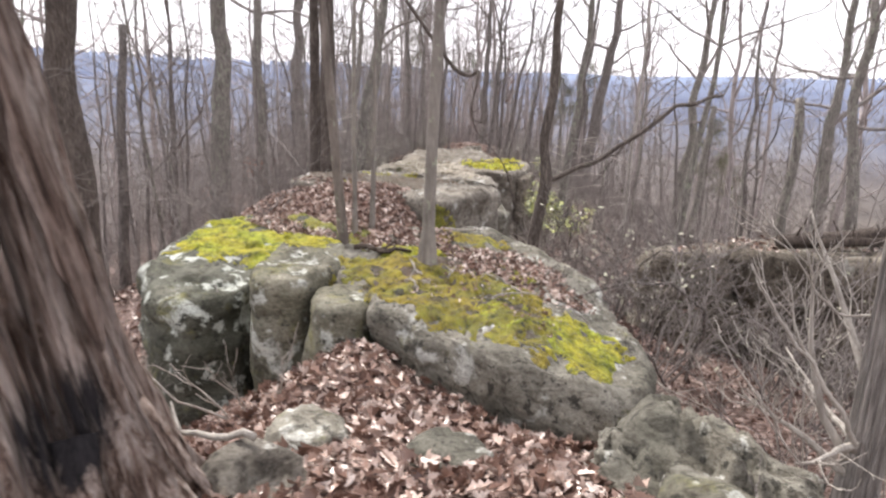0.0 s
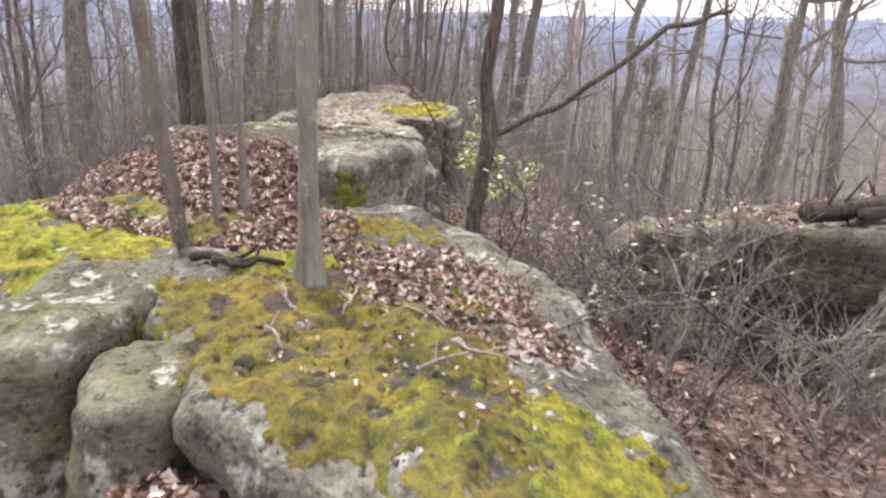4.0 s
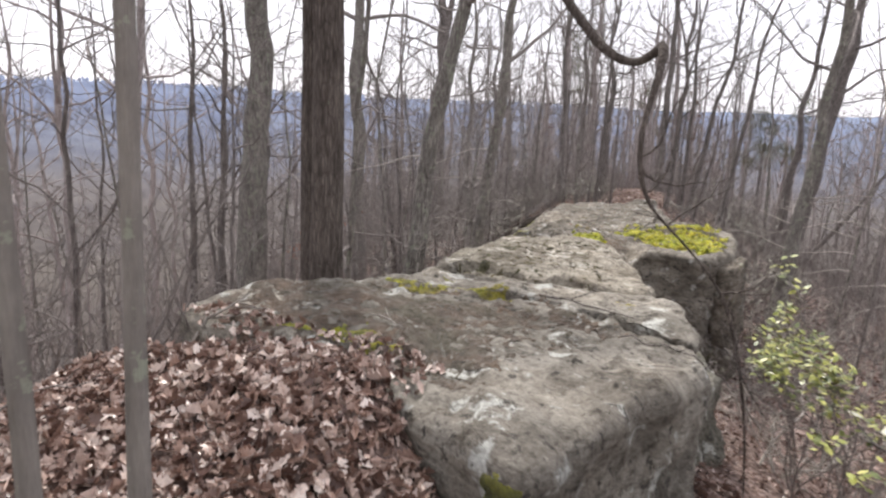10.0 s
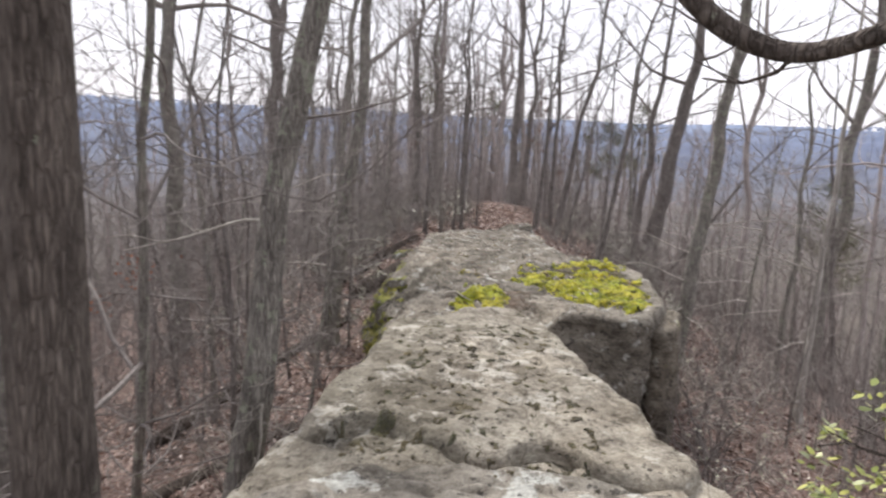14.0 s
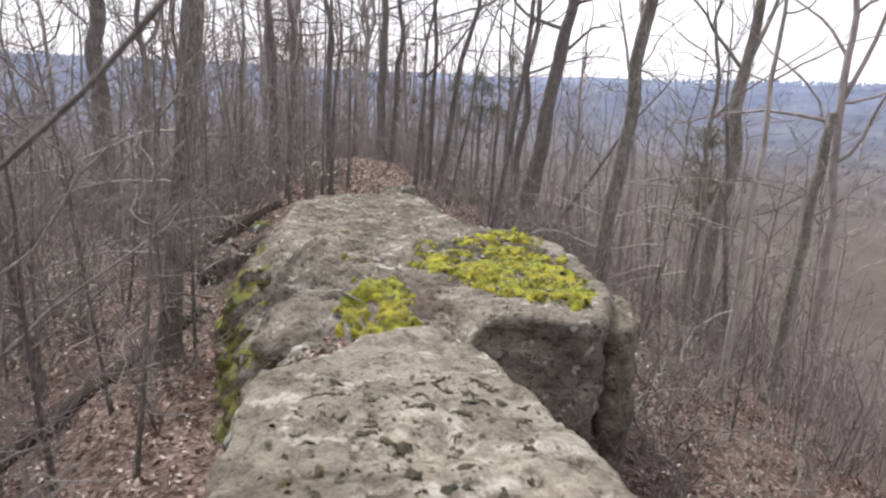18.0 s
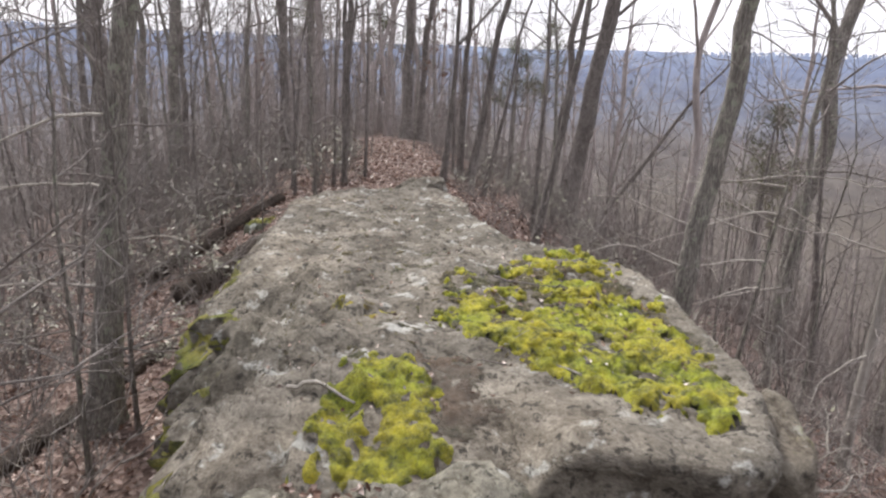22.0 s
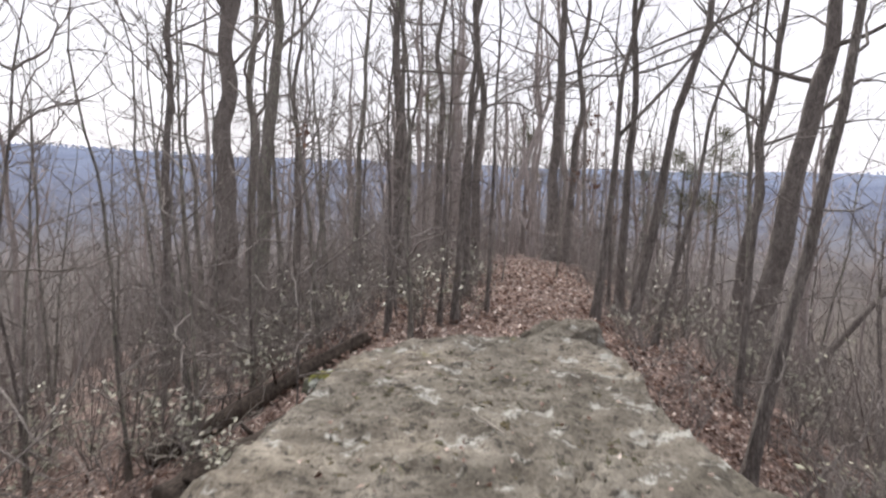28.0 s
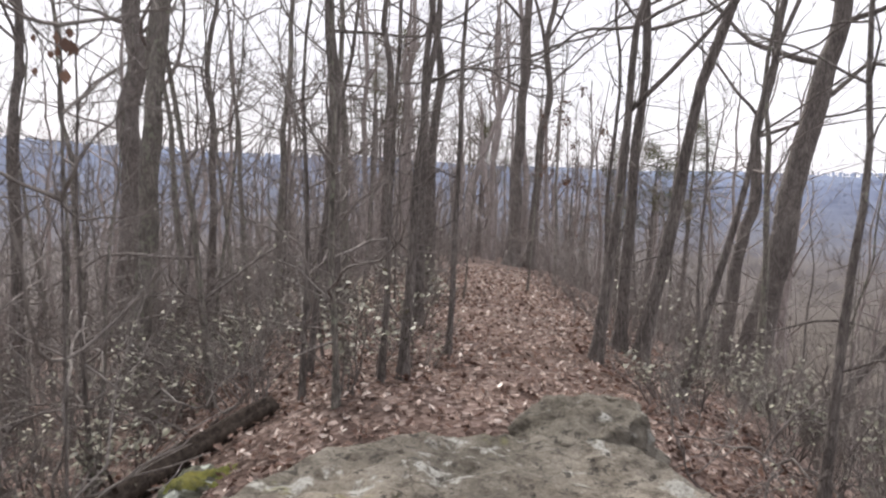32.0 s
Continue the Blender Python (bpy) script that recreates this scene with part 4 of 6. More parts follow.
moss("sparse moss streak across a sandstone ledge", [(-1.35, 12.85), (-1.09, 13.08), (-0.5, 12.96), (-0.66, 12.66), (-1.12, 12.64)], MOSS_OLIVE, 0.05, 0.02, 0.2, ragged=0.3, step=0.018, seed=7, grain=6)
moss("sparse moss patch at a hump's cracked edge", [(-1.35, 12.82), (-1.08, 13.02), (-0.95, 12.85), (-1.12, 12.68)], MOSS, 0.05, 0.024, 0.05, ragged=0.25, step=0.018, seed=16, grain=7)
moss("small moss tuft in the seam under a hump", [(0.42, 13.15), (0.7, 13.12), (0.66, 12.95), (0.5, 12.95)], MOSS_OLIVE, 0.05, 0.025, 0.2, step=0.018, seed=37, grain=6)
moss("moss clump on the outcrop's broken end", [(-0.5, 19.1), (-0.1, 18.98), (0.22, 19.1), (0.3, 19.5), (0.22, 20.0), (-0.02, 20.2), (-0.25, 19.95), (-0.42, 19.5)], MOSS, 0.08, 0.05, 0.45, step=0.016, seed=8, grain=5)
moss("brown mould beside a moss clump", [(0.15, 19.2), (0.6, 19.2), (0.75, 19.6), (0.6, 20.2), (0.25, 20.3), (0.2, 19.7)], MOULD, 0.05, 0.02, 0.55, seed=33, grain=8)
moss("dark scorched tufts among the olive moss", [(-0.8, 6.2), (-0.5, 5.6), (-0.2, 5.2), (0.2, 4.85), (0.6, 4.55), (0.9, 5.2), (0.75, 5.8), (0.3, 6.2), (-0.3, 6.5)], MOSS_BROWN, 0.04, 0.038, -0.20, step=0.016, seed=34, grain=7)
moss("yellow tufts on the olive moss", [(-0.8, 6.3), (-0.5, 5.7), (-0.2, 5.2), (0.2, 4.8), (0.6, 4.45), (0.9, 5.2), (0.75, 5.8), (0.3, 6.2), (-0.3, 6.5)], MOSS, 0.05, 0.03, -0.36, step=0.017, seed=35, grain=3)
moss("thick cushion moss patch on a flat sandstone outcrop", [(0.45, 21.0), (0.95, 20.1), (1.5, 19.4), (1.9, 19.0), (2.2, 19.3), (2.25, 20.0), (2.4, 20.8), (2.3, 21.3), (1.4, 21.2), (0.8, 21.5)], MOSS, 0.17, 0.10, 0.40, step=0.017, seed=9, grain=4.0)
moss("scattered moss cushions on a flat sandstone outcrop", [(0.7, 21.6), (1.5, 21.2), (2.5, 21.2), (2.55, 22.2), (2.4, 23.0), (1.9, 23.0), (1.4, 22.4), (0.9, 22.3)], MOSS, 0.15, 0.095, 0.02, step=0.017, seed=10, grain=4.5)
moss("yellow-green moss on the outcrop's steep flank", [(18.7, -3.0), (19.8, -2.9), (21.4, -2.8), (23.6, -2.3), (23.8, -1.40), (21.5, -1.36), (20.2, -1.36), (19.0, -1.6)], MOSS_FILM, 0.07, 0.028, 1.1, ragged=0.3, side=((-4, 0, 0), (0, 1, 0), (0, 0, 1), (1, 0, 0)), step=0.026, seed=11)
moss("golden moss tuft beside a fallen log", [(-1.9, 28.4), (-1.5, 28.4), (-1.45, 28.8), (-1.85, 28.9)], MOSS_FILM, 0.1, 0.06, 0.8, seed=12)
moss("faint moss speckle on worn sandstone", [(-0.35, 21.0), (0.1, 20.9), (0.15, 21.3), (-0.3, 21.4)], MOSS_OLIVE, 0.05, 0.015, 0.0, seed=13)
moss("moss at the foot of a boulder's grey front", [(0.0, -1.05), (0.32, -1.05), (0.25, -0.75), (0.05, -0.8)], MOSS_FILM, 0.08, 0.03, 0.5, side=((0, 3.2, 0), (1, 0, 0), (0, 0, 1), (0, 1, 0)), seed=14)

moss("dark withered moss tufts in the pits of a sandstone hump", [(-1.2, 13.8), (0.4, 13.6), (0.45, 15.0), (0.3, 16.6), (-0.7, 16.6), (-1.0, 15.2)], MOSS_BROWN, 0.035, 0.024, -0.23, step=0.018, seed=21, grain=15)
moss("dark crumbs of dead moss and leaf mould on worn sandstone", [(-0.9, 19.9), (0.6, 20.2), (0.6, 22.0), (1.4, 23.5), (1.3, 26.5), (-0.6, 26.8), (-0.9, 23.0)], MOSS_BROWN, 0.04, 0.016, -0.36, seed=22, grain=11)
moss("dark dead moss between green cushions", [(0.5, 20.9), (1.2, 19.8), (2.2, 19.6), (2.5, 21.0), (2.45, 22.6), (1.6, 22.6), (0.8, 22.2)], MOSS_BROWN, 0.06, 0.045, 0.1, seed=23, grain=7)
moss("leaf mould gathered on the sandstone ledge", [(-2.3, 11.6), (-1.2, 11.1), (-0.4, 10.9), (0.2, 11.7), (0.6, 12.4), (0.0, 12.9), (-1.4, 13.0), (-2.1, 12.3)], MOULD, 0.05, 0.015, -0.05, seed=24, grain=13)
moss("wet leaf mould over the back of the ledge", [(-2.4, 11.5), (-1.2, 10.9), (-0.3, 10.6), (-0.1, 11.2), (-0.5, 11.9), (-1.3, 12.6), (-2.2, 12.5)], MOULD, 0.05, 0.012, 0.4, seed=28, grain=11)
moss("brown litter of twigs and leaf mould on the front of the ledge", [(-1.15, 12.25), (-0.57, 12.62), (-0.17, 12.68), (0.3, 12.58), (0.9, 12.22), (0.36, 12.28), (-0.06, 12.08), (-0.24, 11.7), (-0.35, 11.1), (-0.8, 10.9), (-1.0, 11.6)], MOULD, 0.035, 0.016, 0.3, ragged=0.25, seed=36, grain=13)
moss("bright moss tufts at the back of the ledge", [(-1.7, 11.2), (-0.9, 10.95), (-0.8, 11.3), (-1.5, 11.6)], MOSS, 0.07, 0.03, 0.0, seed=26, grain=5)
moss("bare soil and leaf mould around tree roots", [(-0.9, 6.95), (0.1, 6.35), (0.7, 6.3), (0.6, 7.2), (-0.3, 7.6)], MOULD, 0.06, 0.02, 0.0, seed=25, grain=7)


# ---- bare trees ----
def limb_path(rng, start, azimuth, lift, length, n, sag=0.0, kink=0.12, rise=0.5):
    p, d = np.array(start, float), np.array((math.cos(azimuth) * math.cos(lift), math.sin(azimuth) * math.cos(lift), math.sin(lift)))
    pts = [p.copy()]
    for i in range(n):
        d = d + np.array((rng.gauss(0, kink), rng.gauss(0, kink), rng.gauss(0, kink) + rise / n * 0.6 - sag / n))
        d /= np.linalg.norm(d)
        p = p + d * length / n
        pts.append(p.copy())
    return np.array(pts)


def twiggy(soup, rng, pts, r, depth, spread, length):
    """Side shoots along a branch, and shoots on those."""
    n = len(pts)
    count = rng.randint(3, 5) if depth > 1 else rng.randint(2, 4)
    for _ in range(count):
        k = rng.uniform(0.25, 0.98) * (n - 1)
        i = min(int(k), n - 2)
        s = pts[i] + (pts[i + 1] - pts[i]) * (k - i)
        d = pts[i + 1] - pts[i]
        az = math.atan2(d[1], d[0]) + rng.choice((-1, 1)) * rng.uniform(0.5, 1.2)
        lift = math.atan2(d[2], math.hypot(d[0], d[1]) + 1e-6) * 0.6 + rng.uniform(-0.15, 0.5)
        ln = length * rng.uniform(0.5, 1.0)
        q = limb_path(rng, s, az, lift, ln, 4 if depth > 1 else 3, kink=0.16)
        rr = max(r * 0.5, 0.0035)
        soup.tube(q, np.linspace(rr, max(rr * 0.3, 0.0022), len(q)), 4 if depth > 1 else 3, caps=False)
        if depth > 1:
            twiggy(soup, rng, q, rr * 0.6, depth - 1, spread, ln * 0.55)


def build_tree(h, r, lean=(0, 0), bark=BARK, seed=0, limbs=10, first=0.42, fork=None, broken=False, low_twigs=6, stems=None, detail=2, sides=12, bend=1.6, bare=False):
    """The meshes of a bare tree at its own origin: trunk and crown."""
    rng = random.Random(seed * 7 + 13)
    n = max(14, int(h / 0.42))
    s = np.linspace(0, 1, n) ** 1.15
    z = -0.35 + (h + 0.35) * s
    ph = rng.uniform(0, 60)
    amp = (0.13 if r > 0.1 else 0.12) * bend
    grow = np.clip((z - 1.2) / 3.0, -0.25, 1.2)
    kinks = np.array([(noise.noise(Vector((q * 0.55 + ph, 0, 0))) + 0.2 * noise.noise(Vector((q * 1.7, ph, 0))),
                       noise.noise(Vector((0, q * 0.55, ph))) + 0.2 * noise.noise(Vector((ph, q * 1.7, 3)))) for q in z])
    x = lean[0] * z + amp * kinks[:, 0] * grow
    y = lean[1] * z + amp * kinks[:, 1] * grow
    pts = np.stack((x, y, z), 1)
    taper = (1 - 0.12 * np.clip(z / 3, 0, 1)) * (1 - s * (0.35 if broken else 0.93)) ** 0.75
    rad = r * taper * (1 + 0.75 * np.exp(-np.clip(z + 0.08, 0, None) / (0.9 * r + 0.08)))
    trunk = Soup()
    trunk.tube(pts, rad, sides, 0.24, seed * 3.1)
    crowns = []
    if fork:
        zf, dx, dy, fr = fork
        i = int(np.argmin(abs(z - zf)))
        m = n - i
        t = np.linspace(0, 1, m)
        q = pts[i] + np.stack((dx * t * (h - zf), dy * t * (h - zf), t * (h - zf) * 0.9), 1)
        q[:, 0] += 0.10 * np.sin(t * 7) + 0.5 * dx * np.sin(t * 3.1)
        trunk.tube(q, rad[i] * fr * (1 - 0.9 * t), max(6, sides - 4), 0.1, seed)
    if not bare:
        for k in range(limbs):
            f = first + (0.97 - first) * (k + rng.random()) / limbs
            i = int(np.argmin(abs(z - f * h)))
            az = k * 2.4 + rng.uniform(-0.5, 0.5)
            ln = (0.16 + 0.30 * (1 - f)) * h * rng.uniform(0.6, 1.15)
            rr = max(min(rad[i] * rng.uniform(0.35, 0.6), ln * 0.016), 0.010)
            q = limb_path(rng, pts[i], az, rng.uniform(0.0, 0.95), ln, 9, kink=0.19)
            crown = Soup()
            crowns.append(crown)
            crown.tube(q, np.linspace(rr, rr * 0.22, 10), 5, caps=False)
            twiggy(crown, rng, q, rr * 0.7, detail, 1, ln * 0.45)
        for _ in range(low_twigs):
            zz = rng.uniform(0.8, max(1.2, first * h))
            i = int(np.argmin(abs(z - zz)))
            ln = rng.uniform(0.3, 1.7)
            q = limb_path(rng, pts[i], rng.uniform(0, 6.3), rng.uniform(-0.35, 0.4), ln, 5, kink=0.22, rise=0.1)
            crown = Soup()
            crowns.append(crown)
            rr = rng.uniform(0.006, 0.014)
            crown.tube(q, np.linspace(rr, 0.003, 6), 4, caps=False)
            twiggy(crown, rng, q, rr * 0.7, 1, 1, ln * 0.4)
    return trunk, crowns


def joined(soups):
    res = Soup()
    for s in soups:
        for v in s.v:
            res.v.append(v)
        res.f += [tuple(i + res.n for i in f) for f in s.f]
        res.n += s.n
    return res


def split_limb(soup):
    """The limb itself, and the shoots that grow on it."""
    stem, shoots, k = Soup(), Soup(), len(soup.v[0])
    stem.add(soup.v[0], [f for f in soup.f if max(f) < k])
    if len(soup.v) > 1:
        shoots.add(np.concatenate(soup.v[1:]), [tuple(i - k for i in f) for f in soup.f if min(f) >= k])
    return stem, shoots


TREE_N = [0]
TREE_SPOTS = []


def tree(x, y, r, lx=0.0, ly=0.0, h=None, bark=BARK, label="tall bare hardwood with rough grey bark", z=None, category="tree", dead=(), **more):
    TREE_N[0] += 1
    seed = TREE_N[0]
    rng = random.Random(seed)
    base = surface(x, y)[0]
    if r > 0.1 and "fork" not in more and not more.get("broken") and seed % 5 < 2:
        more["fork"] = (rng.uniform(3.5, 6.0) - base, rng.choice((-1, 1)) * rng.uniform(0.16, 0.34), rng.uniform(-0.2, 0.2), 0.72)
    if h is None:
        h = min(17, 5.5 + 42 * r + rng.uniform(-1, 1))
    zz = surface(x, y)[0] if z is None else z
    ob = thing("tree", pose(x, y, zz), label, category, "bare trees on the ridge")
    trunk, crowns = build_tree(h, r, (lx, ly), bark, seed, sides=16 if r > 0.12 else 12, **more)
    part("trunk", trunk, bark, ob)
    for c in crowns:
        stem, shoots = split_limb(c)
        limb = part("limb", stem, TWIG if bark is not BARK_DARK else BARK_DARK, ob)
        if shoots.n:
            tagged(part("spray", shoots, TWIG if bark is not BARK_DARK else BARK_DARK, limb), kind="stuff")
    for k, (zz, az, lift, ln) in enumerate(dead):
        soup, r3 = Soup(), random.Random(seed * 31 + k)
        q = limb_path(r3, (lx * zz, ly * zz, zz), az, lift, ln, 9, sag=0.2, kink=0.13, rise=0.2)
        soup.tube(q, np.linspace(0.008 + 0.005 * ln, 0.004, 10), 5, caps=False)
        twiggy(soup, r3, q, 0.009, 2, 1, ln * 0.4)
        stem, shoots = split_limb(soup)
        tagged(part("spray", shoots, TWIG_PALE, part("dead_limb", stem, TWIG_PALE, ob, "bleached dead side branch")), kind="stuff")
    TREE_SPOTS.append((x, y))
    return ob


SM = "slender tree with smooth grey bark rooted in moss"
THIN = "thin bare sapling with a crooked stem"
DK = "bare tree with a dark trunk"
tree(-0.105, 6.50, 0.066, 0.022, 0.002, h=9, bark=BARK_SMOOTH, label=SM, first=0.4, low_twigs=0, bend=0.3)
tree(-1.00, 7.32, 0.062, -0.075, -0.02, h=8.5, bark=BARK_YOUNG, label="slender brown-grey tree leaning out over a boulder", first=0.42, low_twigs=0, bend=0.5)
tree(-0.87, 8.91, 0.037, 0.012, 0.01, h=6, bark=BARK_SMOOTH, label="thin smooth sapling rooted in a leaf drift", first=0.5, low_twigs=0, bend=0.4)
tree(-1.08, 8.76, 0.036, -0.005, -0.005, h=6, bark=BARK_SMOOTH, label="thin knotted sapling rooted in a leaf drift", first=0.5, low_twigs=1, bend=0.5)
tree(-2.13, 13.17, 0.175, 0.003, 0.001, bark=BARK_BROWN, label="straight tree with dark furrowed bark", low_twigs=0, first=0.5, bend=0.2, fork=None)
tree(-2.42, 13.5, 0.13, 0.0, 0.002, bark=BARK_BROWN, label="dark trunk grown against a thicker one", low_twigs=1, first=0.5, bend=0.2, fork=None)
tree(-5.99, 18.59, 0.32, 0.036, 0.02, label="stout tree with lichen-blotched grey bark", low_twigs=4, first=0.45)
tree(-1.95, 14.75, 0.125, 0.135, 0.05, label="leaning tree with scaly bark and a hanging vine", dead=((1.5, -0.9, 0.5, 0.5), (1.6, -1.3, -0.9, 0.8), (1.2, -1.0, -0.7, 0.6), (2.6, 3.3, 0.1, 1.0)), low_twigs=8, first=0.4)
tree(-6.55, 25.77, 0.24, -0.012, -0.005, low_twigs=5)
tree(-9.11, 44.44, 0.52, 0.013, 0.006, h=17, bark=BARK_DARK, label="stout tree forking into two stems", fork=(10.2, 0.16, 0.05, 0.8), first=0.5)
tree(-2.62, 22.5, 0.155, 0.12, 0.022, label="slim tree with mossy grey bark beside the outcrop", dead=((3.1, 3.3, 0.0, 2.2), (2.4, 3.0, 0.1, 2.0), (1.5, 3.6, -0.1, 1.8), (1.9, -0.4, 0.1, 1.0)), low_twigs=7)
tree(-6.25, 38.89, 0.17, 0.017, 0.004)
tree(-4.37, 33.71, 0.18, 0.08, 0.017)
tree(-5.21, 9.85, 0.281, 0.008, 0.004, bark=BARK_BROWN, label="stout tree with dark ridged bark", first=0.4)
tree(-5.25, 11.18, 0.10, 0.047, 0.022, h=4.4, bark=BARK_DARK, label="broken-off tree with a splintered top", broken=True, limbs=3, first=0.6, low_twigs=5)
for x, y, r, lx, ly in ((-6.32, 14.7, 0.055, 0.013, 0.005), (-7.23, 18.65, 0.085, 0.021, 0.008), (-7.26, 19.7, 0.072, 0.026, 0.009), (-8.47, 19.14, 0.052, -0.061, -0.047),
                        (-9.19, 18.57, 0.052, 0.021, 0.018), (-8.04, 21.18, 0.058, -0.075, -0.044), (-8.42, 21.58, 0.11, 0.025, 0.015), (-4.53, 23.32, 0.06, -0.12, -0.05)):
    tree(x, y, r, lx, ly, h=7 + 30 * r, bark=BARK_DARK, label=THIN, first=0.35, limbs=9, low_twigs=7)
tree(2.78, 46.58, 0.243, 0.012, -0.001, bark=BARK_DARK, label=DK)
tree(3.40, 46.88, 0.185, 0.042, -0.005, bark=BARK_DARK, label=DK)
for x, y, r, lx, ly in ((-2.85, 36.33, 0.09, 0.043, 0.01), (-6.34, 34.0, 0.124, 0.018, 0.009), (-6.84, 37.2, 0.09, -0.05, -0.024), (-4.51, 36.38, 0.08, -0.062, -0.022), (-5.24, 39.94, 0.124, 0.01, 0.003),
                        (-4.12, 39.22, 0.088, -0.059, -0.015), (-1.66, 35.63, 0.154, -0.013, -0.002), (-1.82, 38.64, 0.111, -0.025, -0.003), (-1.2, 41.99, 0.148, -0.006, 0.0), (0.04, 37.0, 0.124, 0.001, 0.0)):
    tree(x, y, r, lx, ly, bark=BARK if r < 0.12 else BARK_DARK, label="bare tree standing in dry leaves", low_twigs=6)
for x, y, r, lx, ly in ((-0.13, 30.26, 0.052, 0.043, 0.002), (0.35, 31.27, 0.04, 0.018, 0.0), (-0.32, 30.15, 0.034, 0.011, 0.001), (2.72, 33.53, 0.042, -0.021, 0.004), (2.96, 30.89, 0.05, 0.19, -0.06), (-0.08, 33.51, 0.085, 0.006, 0.0),
                        (7.6, 36.6, 0.11, 0.62, -0.2), (10.16, 28.54, 0.1, -0.09, 0.06), (6.56, 14.72, 0.075, -0.009, 0.004)):
    tree(x, y, r, lx, ly, h=(6.5 if lx > 0.3 else 6 + 32 * r), bark=BARK_DARK, label=THIN, first=0.4, limbs=8, low_twigs=4)
tree(2.17, 31.63, 0.075, 0.072, -0.018, bark=BARK_DARK, label="dark tree with a low side fork", fork=(3.0, 0.55, -0.1, 0.7))
tree(2.95, 32.47, 0.105, 0.155, -0.049, bark=BARK_DARK, label="dark tree leaning out from the ridge")
tree(6.17, 35.58, 0.09, -0.045, 0.018)
tree(8.3, 40.75, 0.42, 0.13, -0.05, h=16, bark=BARK_DARK, label="stout dark tree leaning outwards")
tree(7.7, 41.0, 0.2, 0.08, -0.02, h=14, bark=BARK_DARK, label=DK)
tree(3.67, 29.2, 0.05, 0.02, 0.0, h=7, bark=BARK_DARK, label=THIN)
tree(3.05, 27.1, 0.085, 0.14, -0.03, h=9, bark=BARK_DARK, label="dark tree leaning out from the outcrop")
tree(4.25, 24.2, 0.17, 0.085, -0.041, label="tall tree leaning over the slope beside the outcrop", dead=((1.7, 3.4, 0.1, 1.8), (2.3, 3.0, 0.2, 1.6), (1.2, 3.9, -0.1, 1.9), (1.0, -1.4, 0.1, 1.6), (2.9, -0.3, 0.1, 2.0)), low_twigs=7)
tree(10.5, 30.65, 0.26, 0.06, -0.02, fork=(12.5, 0.3, 0.1, 0.7), label="stout forked tree on the slope")
tree(7.45, 26.37, 0.085, 0.01, 0.0, dead=((2.0, 3.3, 0.1, 2.2), (3.0, 2.8, 0.1, 2.0)))
tree(5.65, 24.7, 0.04, 0.09, -0.03, h=6, label=THIN, dead=((2.1, 3.0, 0.05, 2.0), (2.8, 3.4, 0.1, 2.2), (2.45, 2.75, 0.05, 2.0), (3.2, 3.1, 0.15, 1.9), (1.7, 3.5, 0.0, 1.6), (2.9, 0.2, 0.1, 1.3)), low_twigs=6)
tree(6.2, 22.9, 0.072, 0.03, 0.0, bark=BARK_PALE, label="slim dead tree with pale bleached wood", limbs=7, first=0.5, dead=((1.6, 3.4, 0.0, 1.5), (2.4, 0.2, 0.1, 1.4), (2.9, 3.0, 0.3, 1.6)))
tree(9.6, 26.0, 0.15, 0.05, -0.027, h=6.6, label="broken-topped tree on the slope", broken=True, limbs=3, first=0.6)
tree(2.74, 32.7, 0.09, 0.014, -0.002, bark=BARK_DARK, label=DK)
tree(3.35, 9.75, 0.062, 0.09, 0.0, h=7.5, z=-1.7)
tree(10.87, 19.73, 0.22, 0.02, 0.01)
tree(8.48, 13.58, 0.17, -0.05, 0.06)
tree(6.26, 12.52, 0.12, 0.02, 0.004, h=4.6, label="dead stub of a tree in the brush", broken=True, limbs=2, first=0.7)


